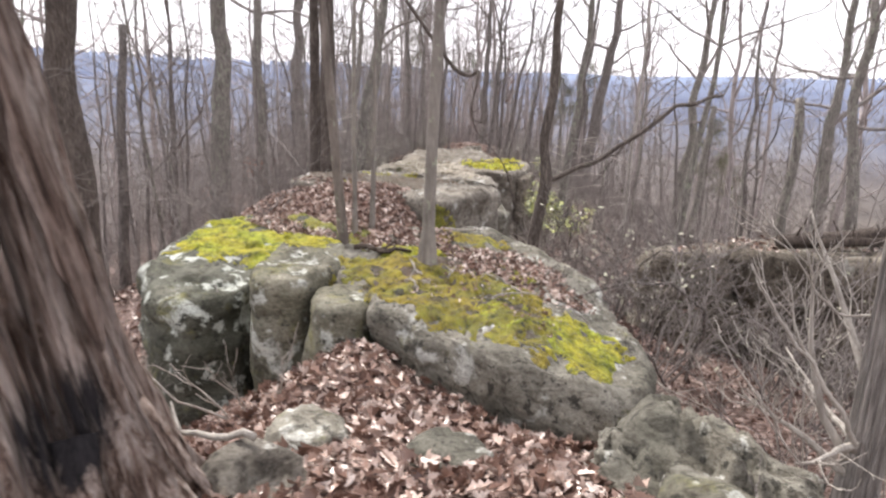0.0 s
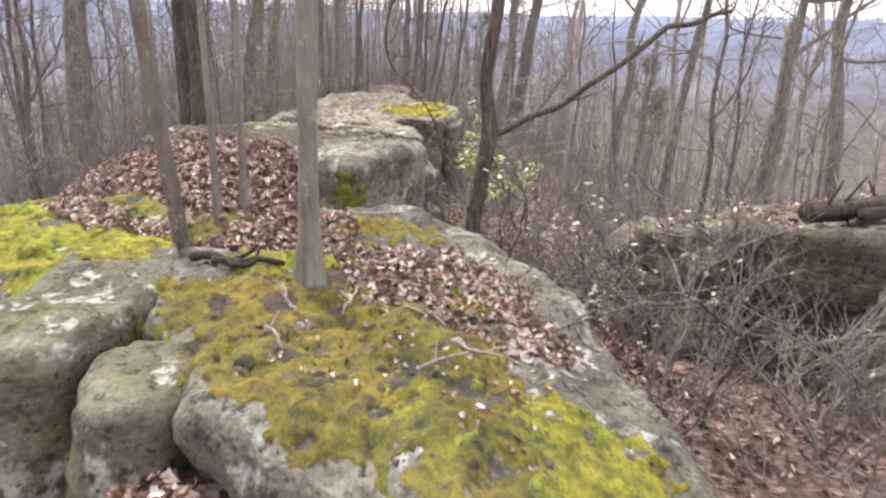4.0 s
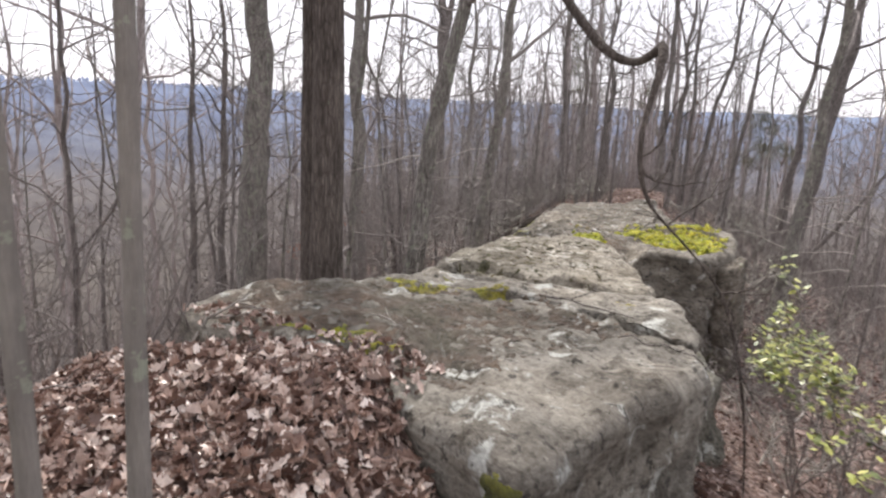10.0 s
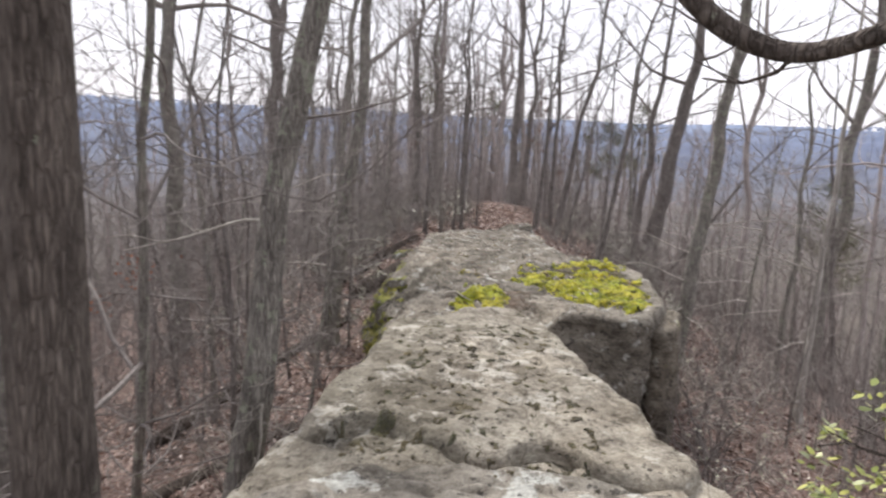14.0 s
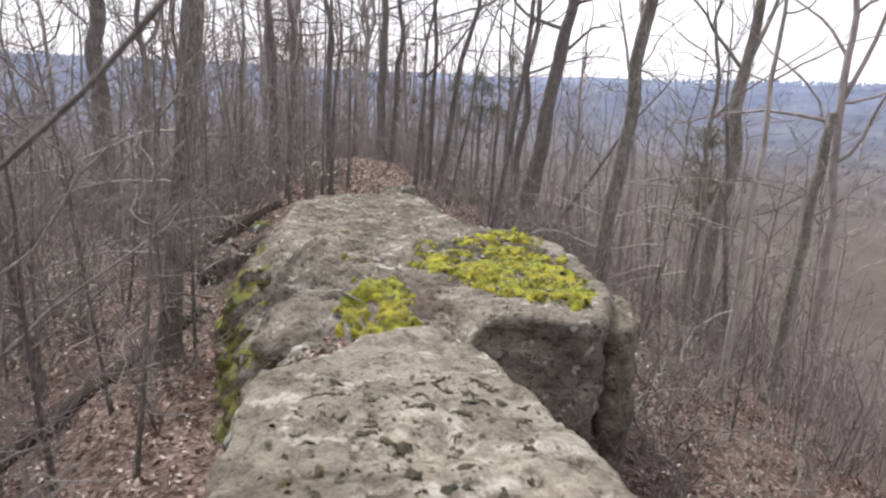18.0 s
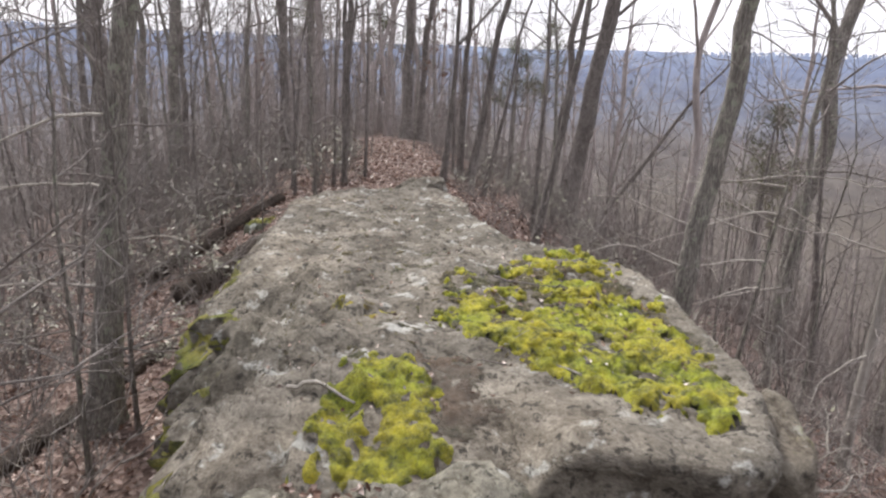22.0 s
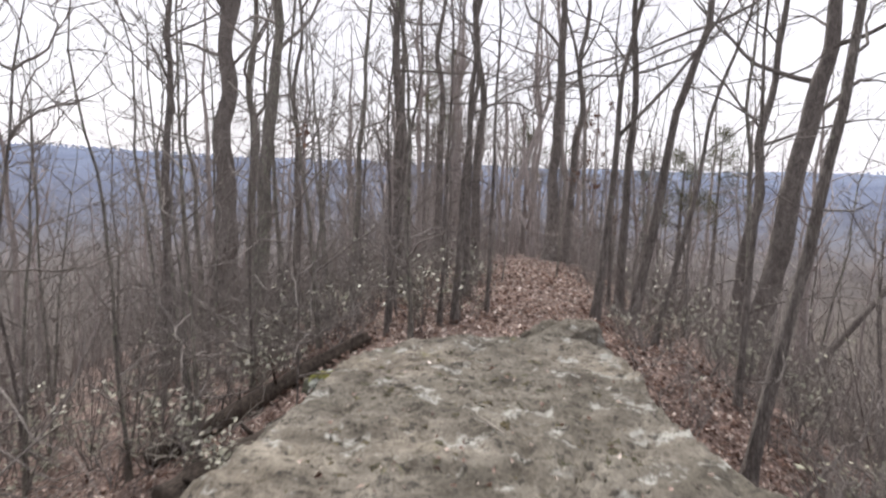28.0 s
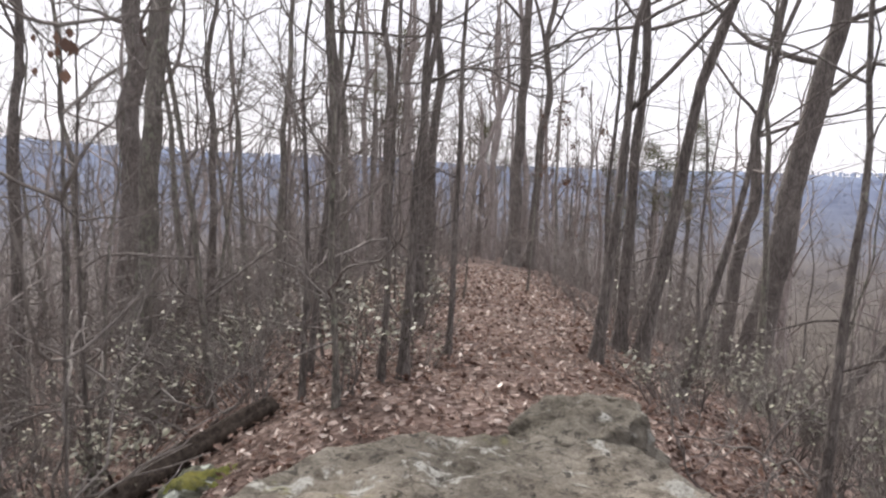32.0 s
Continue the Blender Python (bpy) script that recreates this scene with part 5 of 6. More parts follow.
# the crooked forked tree beside the first boulder
def crooked_tree():
    ob = thing("tree", pose(1.25, 9.17, surface(1.25, 9.17)[0]), "crooked dark tree with one long arching limb", "tree", "bare trees on the ridge")
    z0 = ob.matrix_world.translation.z
    trunk, crown = Soup(), Soup()
    zs = np.array((-0.3, 0.0, 0.6, 1.05, 1.5, 1.8, 2.05, 2.3, 2.65, 2.9, 3.3, 3.8, 4.5, 5.4, 6.6, 7.6))
    xs = np.array((0.0, 0, 0.01, 0.045, 0.11, 0.165, 0.13, 0.09, 0.14, 0.18, 0.2, 0.18, 0.24, 0.34, 0.3, 0.4))
    ys = np.array((0, 0, 0.0, -0.02, 0, 0.02, 0.02, 0, 0, 0, 0.05, 0.05, 0.1, 0.1, 0.2, 0.2))
    rs = np.array((0.09, 0.076, 0.069, 0.076, 0.077, 0.087, 0.07, 0.066, 0.062, 0.058, 0.056, 0.05, 0.045, 0.035, 0.025, 0.012))
    fine = np.linspace(-0.3, 7.6, 60)
    pts = np.stack((np.interp(fine, zs, xs), np.interp(fine, zs, ys), fine), 1)
    trunk.tube(pts, np.interp(fine, zs, rs), 12, 0.22, 5.0)
    part("trunk", trunk, BARK_BROWN, ob)
    start = np.array((0.165, 0.02, 1.76))
    way = np.array(((0, 0, 0), (0.13, -0.01, 0.08), (0.60, -0.06, 0.30), (0.98, -0.1, 0.56), (1.55, -0.2, 1.04), (1.85, -0.25, 1.12), (2.1, -0.3, 1.22)))
    t = np.linspace(0, 6, 25)
    q = start + np.stack([np.interp(t, range(7), way[:, k]) for k in range(3)], 1)
    q[:, 2] += 0.015 * np.sin(t * 5)
    crown.tube(q, np.linspace(0.04, 0.018, 25), 8, 0.2, 2.0)
    rng = random.Random(4)
    for k in range(9):
        i = rng.randint(34, 56)
        b = limb_path(rng, pts[i], rng.uniform(0, 6.3), rng.uniform(0.3, 0.9), rng.uniform(0.8, 2.0), 7)
        crown.tube(b, np.linspace(0.022, 0.005, 8), 5, caps=False)
        twiggy(crown, rng, b, 0.012, 2, 1, 0.8)
    for i in (9, 14, 20, 24):
        b = limb_path(rng, q[i], rng.uniform(-1, 1), rng.uniform(0.2, 0.9), rng.uniform(0.3, 0.9), 5)
        crown.tube(b, np.linspace(0.01, 0.003, 6), 4, caps=False)
    part("crown", crown, BARK_BROWN, ob, "leafless branches")
    TREE_SPOTS.append((1.21, 9.17))


crooked_tree()


# the weathered dead trunk and the silver snag at the start
def fluted_trunk(label, x, y, z, r, h, lean, flutes, flare, mat, seed, hollow=False, split=0.05):
    ob = thing("dead_tree", pose(x, y, z), label, "dead tree")
    n, sides = int(h / 0.035), 220
    verts = []
    for i in range(n + 1):
        zz = -0.3 + (h + 0.3) * i / n
        k = flare * math.exp(-max(zz + 0.1, 0) / 0.32)
        for j in range(sides):
            a = 2 * math.pi * j / sides
            v = Vector((math.cos(a) * 2.2, math.sin(a) * 2.2, zz * 0.35 + seed))
            f = 0.10 * noise.noise(v) + 0.12 * noise.ridged_multi_fractal(Vector((math.cos(a) * 4, math.sin(a) * 4, zz * 0.5 + seed)), 0.9, 2, 3, 0.9, 2) - 0.13
            f += 0.07 * noise.noise(Vector((math.cos(a) * 11, math.sin(a) * 11, zz * 0.9))) + 0.05 * noise.noise(Vector((math.cos(a) * 26, math.sin(a) * 26, zz * 1.6)))
            f -= split * max(0.0, 1 - abs(noise.noise(Vector((math.cos(a) * 6, math.sin(a) * 6, zz * 0.28 + seed)))) / 0.16)
            f -= 0.6 * split * max(0.0, 1 - abs(noise.noise(Vector((math.cos(a) * 15, math.sin(a) * 15, zz * 0.5 + seed)))) / 0.14)
            f -= 0.10 * max(0.0, noise.noise(Vector((math.cos(a) * 3.5 + 9, math.sin(a) * 3.5, zz * 1.4 + seed))) - 0.1)
            root = k * (1 + 0.7 * math.sin(a * flutes + seed))
            rr = r * (1 + f * 1.6 + root) * (1 - 0.10 * max(zz, 0) / h)
            if hollow:
                da = (a - 5.42 + math.pi) % (2 * math.pi) - math.pi
                rr -= r * 0.55 * math.exp(-(da / 0.34) ** 2 - ((zz - 0.50) / 0.34) ** 2) * (1 + 0.5 * noise.noise(Vector((a * 7, zz * 5, 2))))
            verts.append((lean[0] * zz + rr * math.cos(a), lean[1] * zz + rr * math.sin(a), zz))
    faces = [(i * sides + j, i * sides + (j + 1) % sides, (i + 1) * sides + (j + 1) % sides, (i + 1) * sides + j) for i in range(n) for j in range(sides)]
    faces.append(tuple(n * sides + j for j in range(sides)))
    soup = Soup()
    soup.add(verts, faces)
    part("trunk", soup, mat, ob)
    return ob


stump = fluted_trunk("huge weathered dead trunk with peeling brown wood and a black hollow", -1.50, 2.62, -0.28, 0.36, 4.2, (-0.25, 0.05), 5, 0.55, STUMPWOOD, 3.0, True, 0.17)
snag = fluted_trunk("bare silver-grey dead trunk with a flared foot", 1.93, 2.80, -0.72, 0.085, 5.5, (0.02, 0.0), 3, 0.5, SNAGWOOD, 8.0)
LOOSE_BARK = rotten_wood("loose_bark", 0.24, (0.025, 0.016, 0.012), (0.15, 0.10, 0.078), (0.34, 0.27, 0.235))
for a0, a1, z0, z1, lift in ((4.35, 4.95, 0.95, 3.2, 1.16), (5.75, 6.15, 0.7, 2.4, 1.13), (5.2, 5.5, 1.4, 3.4, 1.10)):
    soup, rows = Soup(), 40
    grid = []
    for i in range(rows + 1):
        zz = z0 + (z1 - z0) * i / rows
        for j in range(9):
            n1 = noise.noise(Vector((j * 0.3, zz * 2.2, a0)))
            span = (1 - abs(2 * i / rows - 1) ** 3) ** 0.5 * (0.8 + 0.5 * noise.noise(Vector((zz * 6, a0 * 3, 1)))) + 0.03
            a = 0.5 * (a0 + a1) + (a1 - a0) * (j / 8 - 0.5) * span + 0.10 * noise.noise(Vector((zz * 3.1, a0, 0))) * (1 if j in (0, 8) else 0.3)
            rr = 0.36 * (lift + 0.05 * n1 + 0.04 * noise.noise(Vector((j * 1.1, zz * 0.8, 4)))) * (1 - 0.10 * zz / 4.2)
            grid.append((-0.25 * zz + rr * math.cos(a), 0.05 * zz + rr * math.sin(a), zz))
    inner = [(x * 0.97 - 0.0075 * z, y * 0.97 + 0.0015 * z, z) for x, y, z in grid]
    soup.add(grid, [(i * 9 + j, i * 9 + j + 1, (i + 1) * 9 + j + 1, (i + 1) * 9 + j) for i in range(rows) for j in range(8)])
    soup.add(inner, [(i * 9 + j, (i + 1) * 9 + j, (i + 1) * 9 + j + 1, i * 9 + j + 1) for i in range(rows) for j in range(8)])
    part("loose_bark", soup, LOOSE_BARK, stump, "curled plate of brown bark")
for az, ln, rr in ((-0.35, 0.75, 0.10), (-1.0, 0.6, 0.08), (0.3, 0.6, 0.08)):
    soup = Soup()
    t = np.linspace(0, 1, 12)
    q = np.stack((math.cos(az) * (0.2 + ln * t), math.sin(az) * (0.2 + ln * t), 0.42 * (1 - t) ** 2.2 - 0.05 - 0.22 * t), 1)
    soup.tube(q, rr * (1 - 0.9 * t), 14, 0.5, az)
    part("root", soup, STUMPWOOD, stump, "weathered spreading root")
for way, thick in ((((1.86, 2.75, -0.05), (1.78, 2.7, 0.11), (1.59, 2.68, 0.36), (1.45, 2.72, 0.52), (1.38, 2.7, 0.62), (1.26, 2.7, 0.81)), 0.013),
                   (((1.95, 2.85, 0.55), (1.79, 2.9, 0.52), (1.66, 2.9, 0.62), (1.61, 2.88, 0.70), (1.52, 2.9, 0.82), (1.34, 2.95, 0.92)), 0.007)):
    t = np.linspace(0, 5, 22)
    q = np.stack([np.interp(t, range(6), [w[k] for w in way]) for k in range(3)], 1)
    for _ in range(2):
        q[1:-1] = (q[:-2] + 2 * q[1:-1] + q[2:]) / 4
    q += np.array([[noise.noise(Vector((v[0] * 9, v[2] * 9, k))) * 0.02 for k in range(3)] for v in q])
    soup = Soup()
    soup.tube(q - np.array((1.93, 2.80, -0.72)), np.linspace(thick, thick * 0.35, 22), 8, 0.2, thick)
    r4 = random.Random(int(thick * 1000))
    twiggy(soup, r4, q - np.array((1.93, 2.80, -0.72)), thick * 0.5, 2, 1, 0.34)
    part("dead_branch", soup, TWIG_PALE, snag, "long bleached dead bough")
soup, rng = Soup(), random.Random(3)
for k, (az, lift, ln, zz) in enumerate(((3.3, 0.9, 1.1, 0.55), (2.9, 0.25, 0.7, 0.5), (2.2, 1.0, 0.9, 0.9), (3.6, -0.2, 0.6, 0.7), (1.6, 0.5, 0.8, 0.6))):
    q = limb_path(rng, (0, 0, zz), az, lift, ln, 7, kink=0.16)
    soup = Soup()
    soup.tube(q, np.linspace(0.022, 0.004, 8), 6)
    twiggy(soup, rng, q, 0.01, 2, 1, 0.4)
    part("dead_branch", soup, TWIG_PALE, snag, "bleached broken branch")


# the thick vine that loops down beside the ledge
def hanging_vine():
    way = np.array(((-1.75, 14.2, 4.4), (-1.0, 13.2, 3.2), (-0.4, 12.75, 2.4), (0.0, 12.7, 1.86), (0.22, 12.62, 1.60), (0.43, 12.54, 1.50), (0.55, 12.3, 1.56), (0.60, 12.1, 1.62), (0.58, 11.95, 1.42), (0.5, 11.85, 1.1), (0.5, 11.85, 0.85), (0.58, 11.9, 0.6), (0.85, 11.95, 0.35), (1.15, 12.1, 0.0), (1.4, 12.3, -0.9), (1.5, 12.4, -2.2)))
    t = np.linspace(0, len(way) - 1, 90)
    i = np.clip(t.astype(int), 0, len(way) - 2)
    q = np.stack([np.interp(t, range(len(way)), way[:, k]) for k in range(3)], 1)
    for _ in range(6):
        q[1:-1] = (q[:-2] + 2 * q[1:-1] + q[2:]) / 4
    ob = thing("vine", pose(2.0, 12.2, -2.2), "thick dark vine looping down beside a ledge", "vine")
    soup = Soup()
    soup.tube(q - np.array((2.0, 12.2, -2.2)), np.interp(t, (0, 6, 8, 11, 15), (0.034, 0.031, 0.024, 0.012, 0.006)) + 0.003 * np.sin(t * 2), 8, 0.25, 1.0)
    part("stem", soup, BARK_BROWN, ob)
    rng = random.Random(9)
    for k in range(9):
        tw = Soup()
        p = q[rng.randint(30, 80)] - np.array((2.0, 12.2, -2.2))
        b = limb_path(rng, p, rng.uniform(-1.2, 1.6), rng.uniform(-1.2, 0.6), rng.uniform(0.3, 1.1), 6, kink=0.25)
        tw.tube(b, np.linspace(0.010, 0.003, 7), 4, caps=False)
        twiggy(tw, rng, b, 0.006, 1, 1, 0.3)
        part("tendril", tw, BARK_BROWN, ob)


hanging_vine()


# ---- the way walked, kept clear ----
def way_x(y):
    return float(np.interp(y, (-5, 0, 5, 7, 9, 10.5, 12, 15, 18, 23.4), (0, 0, 0.45, 0.5, -0.1, -0.55, -0.7, -0.55, 0.2, 0.15)))


def clear(x, y, gap):
    return not (-6 < y < 24.8 and abs(x - way_x(y)) < gap)


# ---- brush, saplings and laurel: a few built, the rest copied ----
def shrub(label, seed, height, stems, twig_mat, foliage=None, leaves=0, leaf_size=0.06, bare_below=0.0):
    rng = random.Random(seed)
    ob = thing("shrub", pose(0, 0, -50), label, "shrub", "brush on the slopes")
    green = Soup()
    tips = []
    for k in range(stems):
        soup = Soup()
        az = rng.uniform(0, 6.3)
        q = limb_path(rng, (rng.gauss(0, 0.06), rng.gauss(0, 0.06), -0.1), az, rng.uniform(0.75, 1.35), height * rng.uniform(0.6, 1.1), 8, kink=0.13)
        rr = rng.uniform(0.006, 0.013)
        soup.tube(q, np.linspace(rr, 0.003, 9), 5, caps=False)
        twiggy(soup, rng, q, rr, 2, 1, height * 0.42)
        tips += [q[-1], q[-2], q[-3]]
        tips += [v[-1] for v in soup.v[::2]]
        part("stem", soup, twig_mat, ob)
    tips = [q for q in tips if q[2] > bare_below] or tips
    for _ in range(leaves):
        p = np.array(rng.choice(tips)) + np.array([rng.gauss(0, 0.05) for _ in range(3)])
        a, t, s = rng.uniform(0, 6.3), rng.uniform(-0.5, 0.7), leaf_size * rng.uniform(0.6, 1.2)
        d = np.array((math.cos(a) * math.cos(t), math.sin(a) * math.cos(t), math.sin(t)))
        w = np.array((-math.sin(a), math.cos(a), rng.uniform(-0.4, 0.4))) * s * 0.28
        green.add([p, p + d * s * 0.35 + w, p + d * s * 0.35 - w, p + d * s * 0.75 + w * 0.8, p + d * s * 0.75 - w * 0.8, p + d * s * 1.15],
                  [(0, 2, 1), (1, 2, 4, 3), (3, 4, 5)])
    if leaves:
        part("foliage", green, foliage, ob, smooth=False)
    return ob


def crooked_shrub(label, seed, height, stems, mat, leaves=0):
    """A straggling shrub: a few bent limbs that wander sideways, with forked twigs and pale leaves at their ends."""
    rng = random.Random(seed)
    ob = thing("shrub", pose(0, 0, -50), label, "shrub", "straggling shrubs in the gully")
    tips, green = [], Soup()
    for k in range(stems):
        limb = Soup()
        az = k * 6.28 / stems + rng.uniform(-0.6, 0.6)
        q = limb_path(rng, (0, 0, -0.15), az, rng.uniform(0.7, 1.25), height * rng.uniform(0.8, 1.2), 14, kink=0.33, rise=0.8)
        rr = rng.uniform(0.014, 0.024)
        limb.tube(q, np.linspace(rr, 0.005, 15), 7, 0.25, seed + k)
        stem = part("stem", limb, mat, ob)
        shoots = Soup()
        for i in range(4, 14, 2):
            b = limb_path(rng, q[i], rng.uniform(0, 6.3), rng.uniform(-0.2, 0.9), height * rng.uniform(0.25, 0.5), 7, kink=0.36, rise=0.4)
            shoots.tube(b, np.linspace(rr * 0.45, 0.003, 8), 5, caps=False)
            twiggy(shoots, rng, b, rr * 0.35, 2, 1, height * 0.2)
            tips += [b[-1], b[-2], b[-3]]
        tagged(part("spray", shoots, mat, stem), kind="stuff")
    for _ in range(leaves):
        c = np.array(rng.choice(tips)) + np.array([rng.gauss(0, 0.07) for _ in range(3)])
        a, t, z = rng.uniform(0, 6.3), rng.uniform(-0.5, 0.6), 0.05 * rng.uniform(0.7, 1.3)
        d = np.array((math.cos(a) * math.cos(t), math.sin(a) * math.cos(t), math.sin(t)))
        w = np.array((-math.sin(a), math.cos(a), rng.uniform(-0.4, 0.4))) * z * 0.3
        green.add([c, c + d * z * 0.4 + w, c + d * z * 0.4 - w, c + d * z * 1.2], [(0, 2, 3, 1)])
    if leaves:
        part("foliage", green, PALE_LEAF, ob, "pale grey-green leaves", smooth=False)
    return ob


def sapling(label, seed, h, r, bark):
    ob = thing("sapling", pose(0, 0, -50), label, "sapling", "saplings in the woods")
    trunk, crowns = build_tree(h, r, (0, 0), bark, seed, limbs=13, first=0.12, low_twigs=8, detail=2, sides=7, bend=1.9)
    part("trunk", trunk, bark, ob)
    part("crown", joined(crowns), TWIG, ob, "leafless branches")
    return ob


def woodland(label, seed, h, r, bark):
    ob = thing("tree", pose(0, 0, -50), label, "tree", "bare trees on the slopes")
    trunk, crowns = build_tree(h, r, (0, 0), bark, seed, limbs=12, first=0.42, low_twigs=4, detail=2, sides=9, fork=(h * 0.55, 0.22, 0.1, 0.7) if seed % 2 else None)
    part("trunk", trunk, bark, ob)
    part("crown", joined(crowns), HAZED_BARK, ob, "leafless branches")
    return ob


def mass(kinds, spots, rng, label, lo=0.75, hi=1.25):
    """Brush too far off to be told apart: one heap for each of its materials."""
    heaps = {}
    for i, (x, y) in enumerate(spots):
        s = rng.uniform(lo, hi)
        m = np.array(pose(x, y, surface(x, y)[0] - 0.03, rng.gauss(0, 8), rng.gauss(0, 8), rng.uniform(0, 360))) * np.array((s, s, s, 1.0))
        for c in kinds[i % len(kinds)].children:
            me = c.data
            v = np.empty(len(me.vertices) * 3)
            me.vertices.foreach_get("co", v)
            v = np.c_[v.reshape(-1, 3), np.ones(len(me.vertices))] @ m.T
            heaps.setdefault(me.materials[0].name, (Soup(), me.materials[0]))[0].add(v[:, :3], [tuple(p.vertices) for p in me.polygons])
    for soup, mat in heaps.values():
        tagged(new("undergrowth", soup.mesh("undergrowth", mat, smooth=False)), label, "undergrowth", kind="stuff")


def scatter(kinds, spots, rng, tilt=6, lo=0.75, hi=1.25, sink=0.03, crowd=""):
    used = set()
    if crowd:
        mass(kinds, [p for p in spots if abs(p[0]) > 4.6 or p[1] > 31], rng, crowd)
        spots = [p for p in spots if abs(p[0]) <= 4.6 and p[1] <= 31]
    for i, (x, y) in enumerate(spots):
        k = i % len(kinds)
        z = surface(x, y)[0] - sink
        s = rng.uniform(lo, hi)
        m = pose(x, y, z, rng.gauss(0, tilt), rng.gauss(0, tilt), rng.uniform(0, 360))
        if k not in used:
            used.add(k)
            ob = kinds[k]
            ob.matrix_world = m
        else:
            ob = copy_thing(kinds[k], m)
        ob.scale = (s, s, s)


rng = random.Random(21)


def spots_in(n, x0, x1, y0, y1, gap=0.9, far=0.0):
    res = []
    for _ in range(n * 40):
        if len(res) >= n:
            break
        x, y = rng.uniform(x0, x1), rng.uniform(y0, y1)
        if not clear(x, y, gap) or surface(x, y)[2]:
            continue
        if any((x - a) ** 2 + (y - b) ** 2 < far * far for a, b in res):
            continue
        res.append((x, y))
    return res


brush = [shrub("leafless brush with thin tangled grey twigs", 31 + k, 0.9 + 0.25 * k, 6 + k, TWIG) for k in range(4)]
scatter(brush, spots_in(4, 2.3, 4.4, 5.8, 8.4, 1.1, 0.4) + spots_in(34, -4.2, 0.4, 29, 44, 1.0, 0.5) + spots_in(10, 2.6, 6, 29, 40, 1.0, 0.5) + spots_in(26, 2.6, 7.5, 4.0, 14, 1.2, 0.6) + spots_in(30, -7, -2.6, 5, 14, 1.5, 0.5) + spots_in(50, 2.2, 8, 14, 34, 1.2, 0.5)
        + spots_in(70, -8, -1.9, 14, 46, 1.2, 0.5) + spots_in(40, 2.5, 9, 28, 46, 1.2, 0.5) + spots_in(5, 2.3, 3.4, 1.5, 3.2, 1.6, 0.4), rng, 9, crowd="tangled grey brush filling the slopes below the ridge")
bleached = [shrub("dry brush with pale bleached twigs", 61 + k, 0.9 + 0.3 * k, 4, TWIG_PALE) for k in range(2)]
scatter(bleached, spots_in(9, 2.2, 5, 4.5, 9, 1.3) + spots_in(12, 2.9, 6, 17, 27, 1.4) + spots_in(8, -5, -2.2, 15, 30, 1.2) + [(-1.75, 3.6), (-1.35, 4.6), (3.1, 22.5), (3.3, 21.4)], rng, 10)
laurel = [shrub("evergreen laurel shrub with glossy yellow-green leaves", 71 + k, 1.75 + 0.2 * k, 5, TWIG, LAUREL_LEAF, 420, 0.085, 1.2) for k in range(2)]
scatter(laurel, [(2.15, 13.7), (2.6, 13.9), (2.4, 14.5)], rng, 4, 0.8, 0.92)
dull = [shrub("low laurel with dull grey-green leaves", 81 + k, 0.8 + 0.2 * k, 6, TWIG, GREY_LEAF, 150, 0.065) for k in range(2)]
scatter(dull, spots_in(24, -4.5, 0.3, 29.3, 43, 1.0, 0.5) + spots_in(34, -6, -1.9, 22, 36, 1.4, 0.5) + spots_in(26, 2.6, 7, 23, 36, 1.4, 0.5), rng, 7, 0.8, 1.2, crowd="low grey-green laurel among the trees")

crooked = [crooked_shrub("straggling bare shrub with crooked brown limbs", 91 + k, 1.7 + 0.3 * k, 3, TWIG, 60 if k != 1 else 20) for k in range(3)]
scatter(crooked, [(2.35, 8.9), (2.95, 7.9), (2.2, 10.3), (3.1, 10.4), (2.5, 11.6), (3.7, 11.4), (4.4, 7.0), (4.9, 6.2), (4.3, 10.6),
        (2.5, 17.6), (3.2, 16.4), (3.6, 18.4), (3.3, 19.9), (4.2, 20.9), (3.4, 24.0), (3.3, 25.6), (3.6, 27.2), (2.9, 28.4), (4.4, 28.8), (3.6, 30.2), (-2.4, 30.6), (-3.2, 29.2), (-2.9, 31.9), (-4.2, 30.6)], rng, 8, 0.8, 1.2)

pale_tangle = [crooked_shrub("bleached tangle of dead crooked branches", 111 + k, 1.5, 4, TWIG_PALE) for k in range(2)]
scatter(pale_tangle, [(2.2, 14.6), (2.7, 15.3), (2.3, 16.4), (3.1, 22.0), (3.4, 20.8), (-2.0, 16.0)], rng, 8, 0.8, 1.1)
gnarled = [crooked_shrub("old shrub with thick dark crooked limbs", 101 + k, 2.3, 3, BARK_DARK, 30) for k in range(2)]
scatter(gnarled, [(2.3, 8.3), (2.75, 9.7), (2.6, 6.9), (3.5, 10.9)], rng, 8, 1.0, 1.3)

slim = [sapling("slim bare sapling with fine twigs", 41 + k, 3.2 + 1.1 * k, 0.018 + 0.006 * k, BARK_DARK if k % 2 else BARK) for k in range(5)]
scatter(slim, spots_in(100, -12, -2.9, 9, 46, 1.8, 0.7) + spots_in(18, -6.5, -2.0, 16, 30, 1.6, 0.5) + spots_in(52, 4.0, 13, 10, 46, 1.8, 0.8) + spots_in(10, -3.2, -0.4, 29.4, 36, 1.0, 0.6) + spots_in(22, -4, 4, 33.5, 54, 1.2, 0.8) + spots_in(8, 4.5, 8, 9, 14, 1.2, 0.6), rng, 5)
# Distant trees: their bark colour has the haze in it.
woods = [woodland("tall bare woodland tree with a trunk paled for haze", 51 + k, 10 + 1.1 * k, 0.08 + 0.022 * k, HAZED_BARK) for k in range(6)]
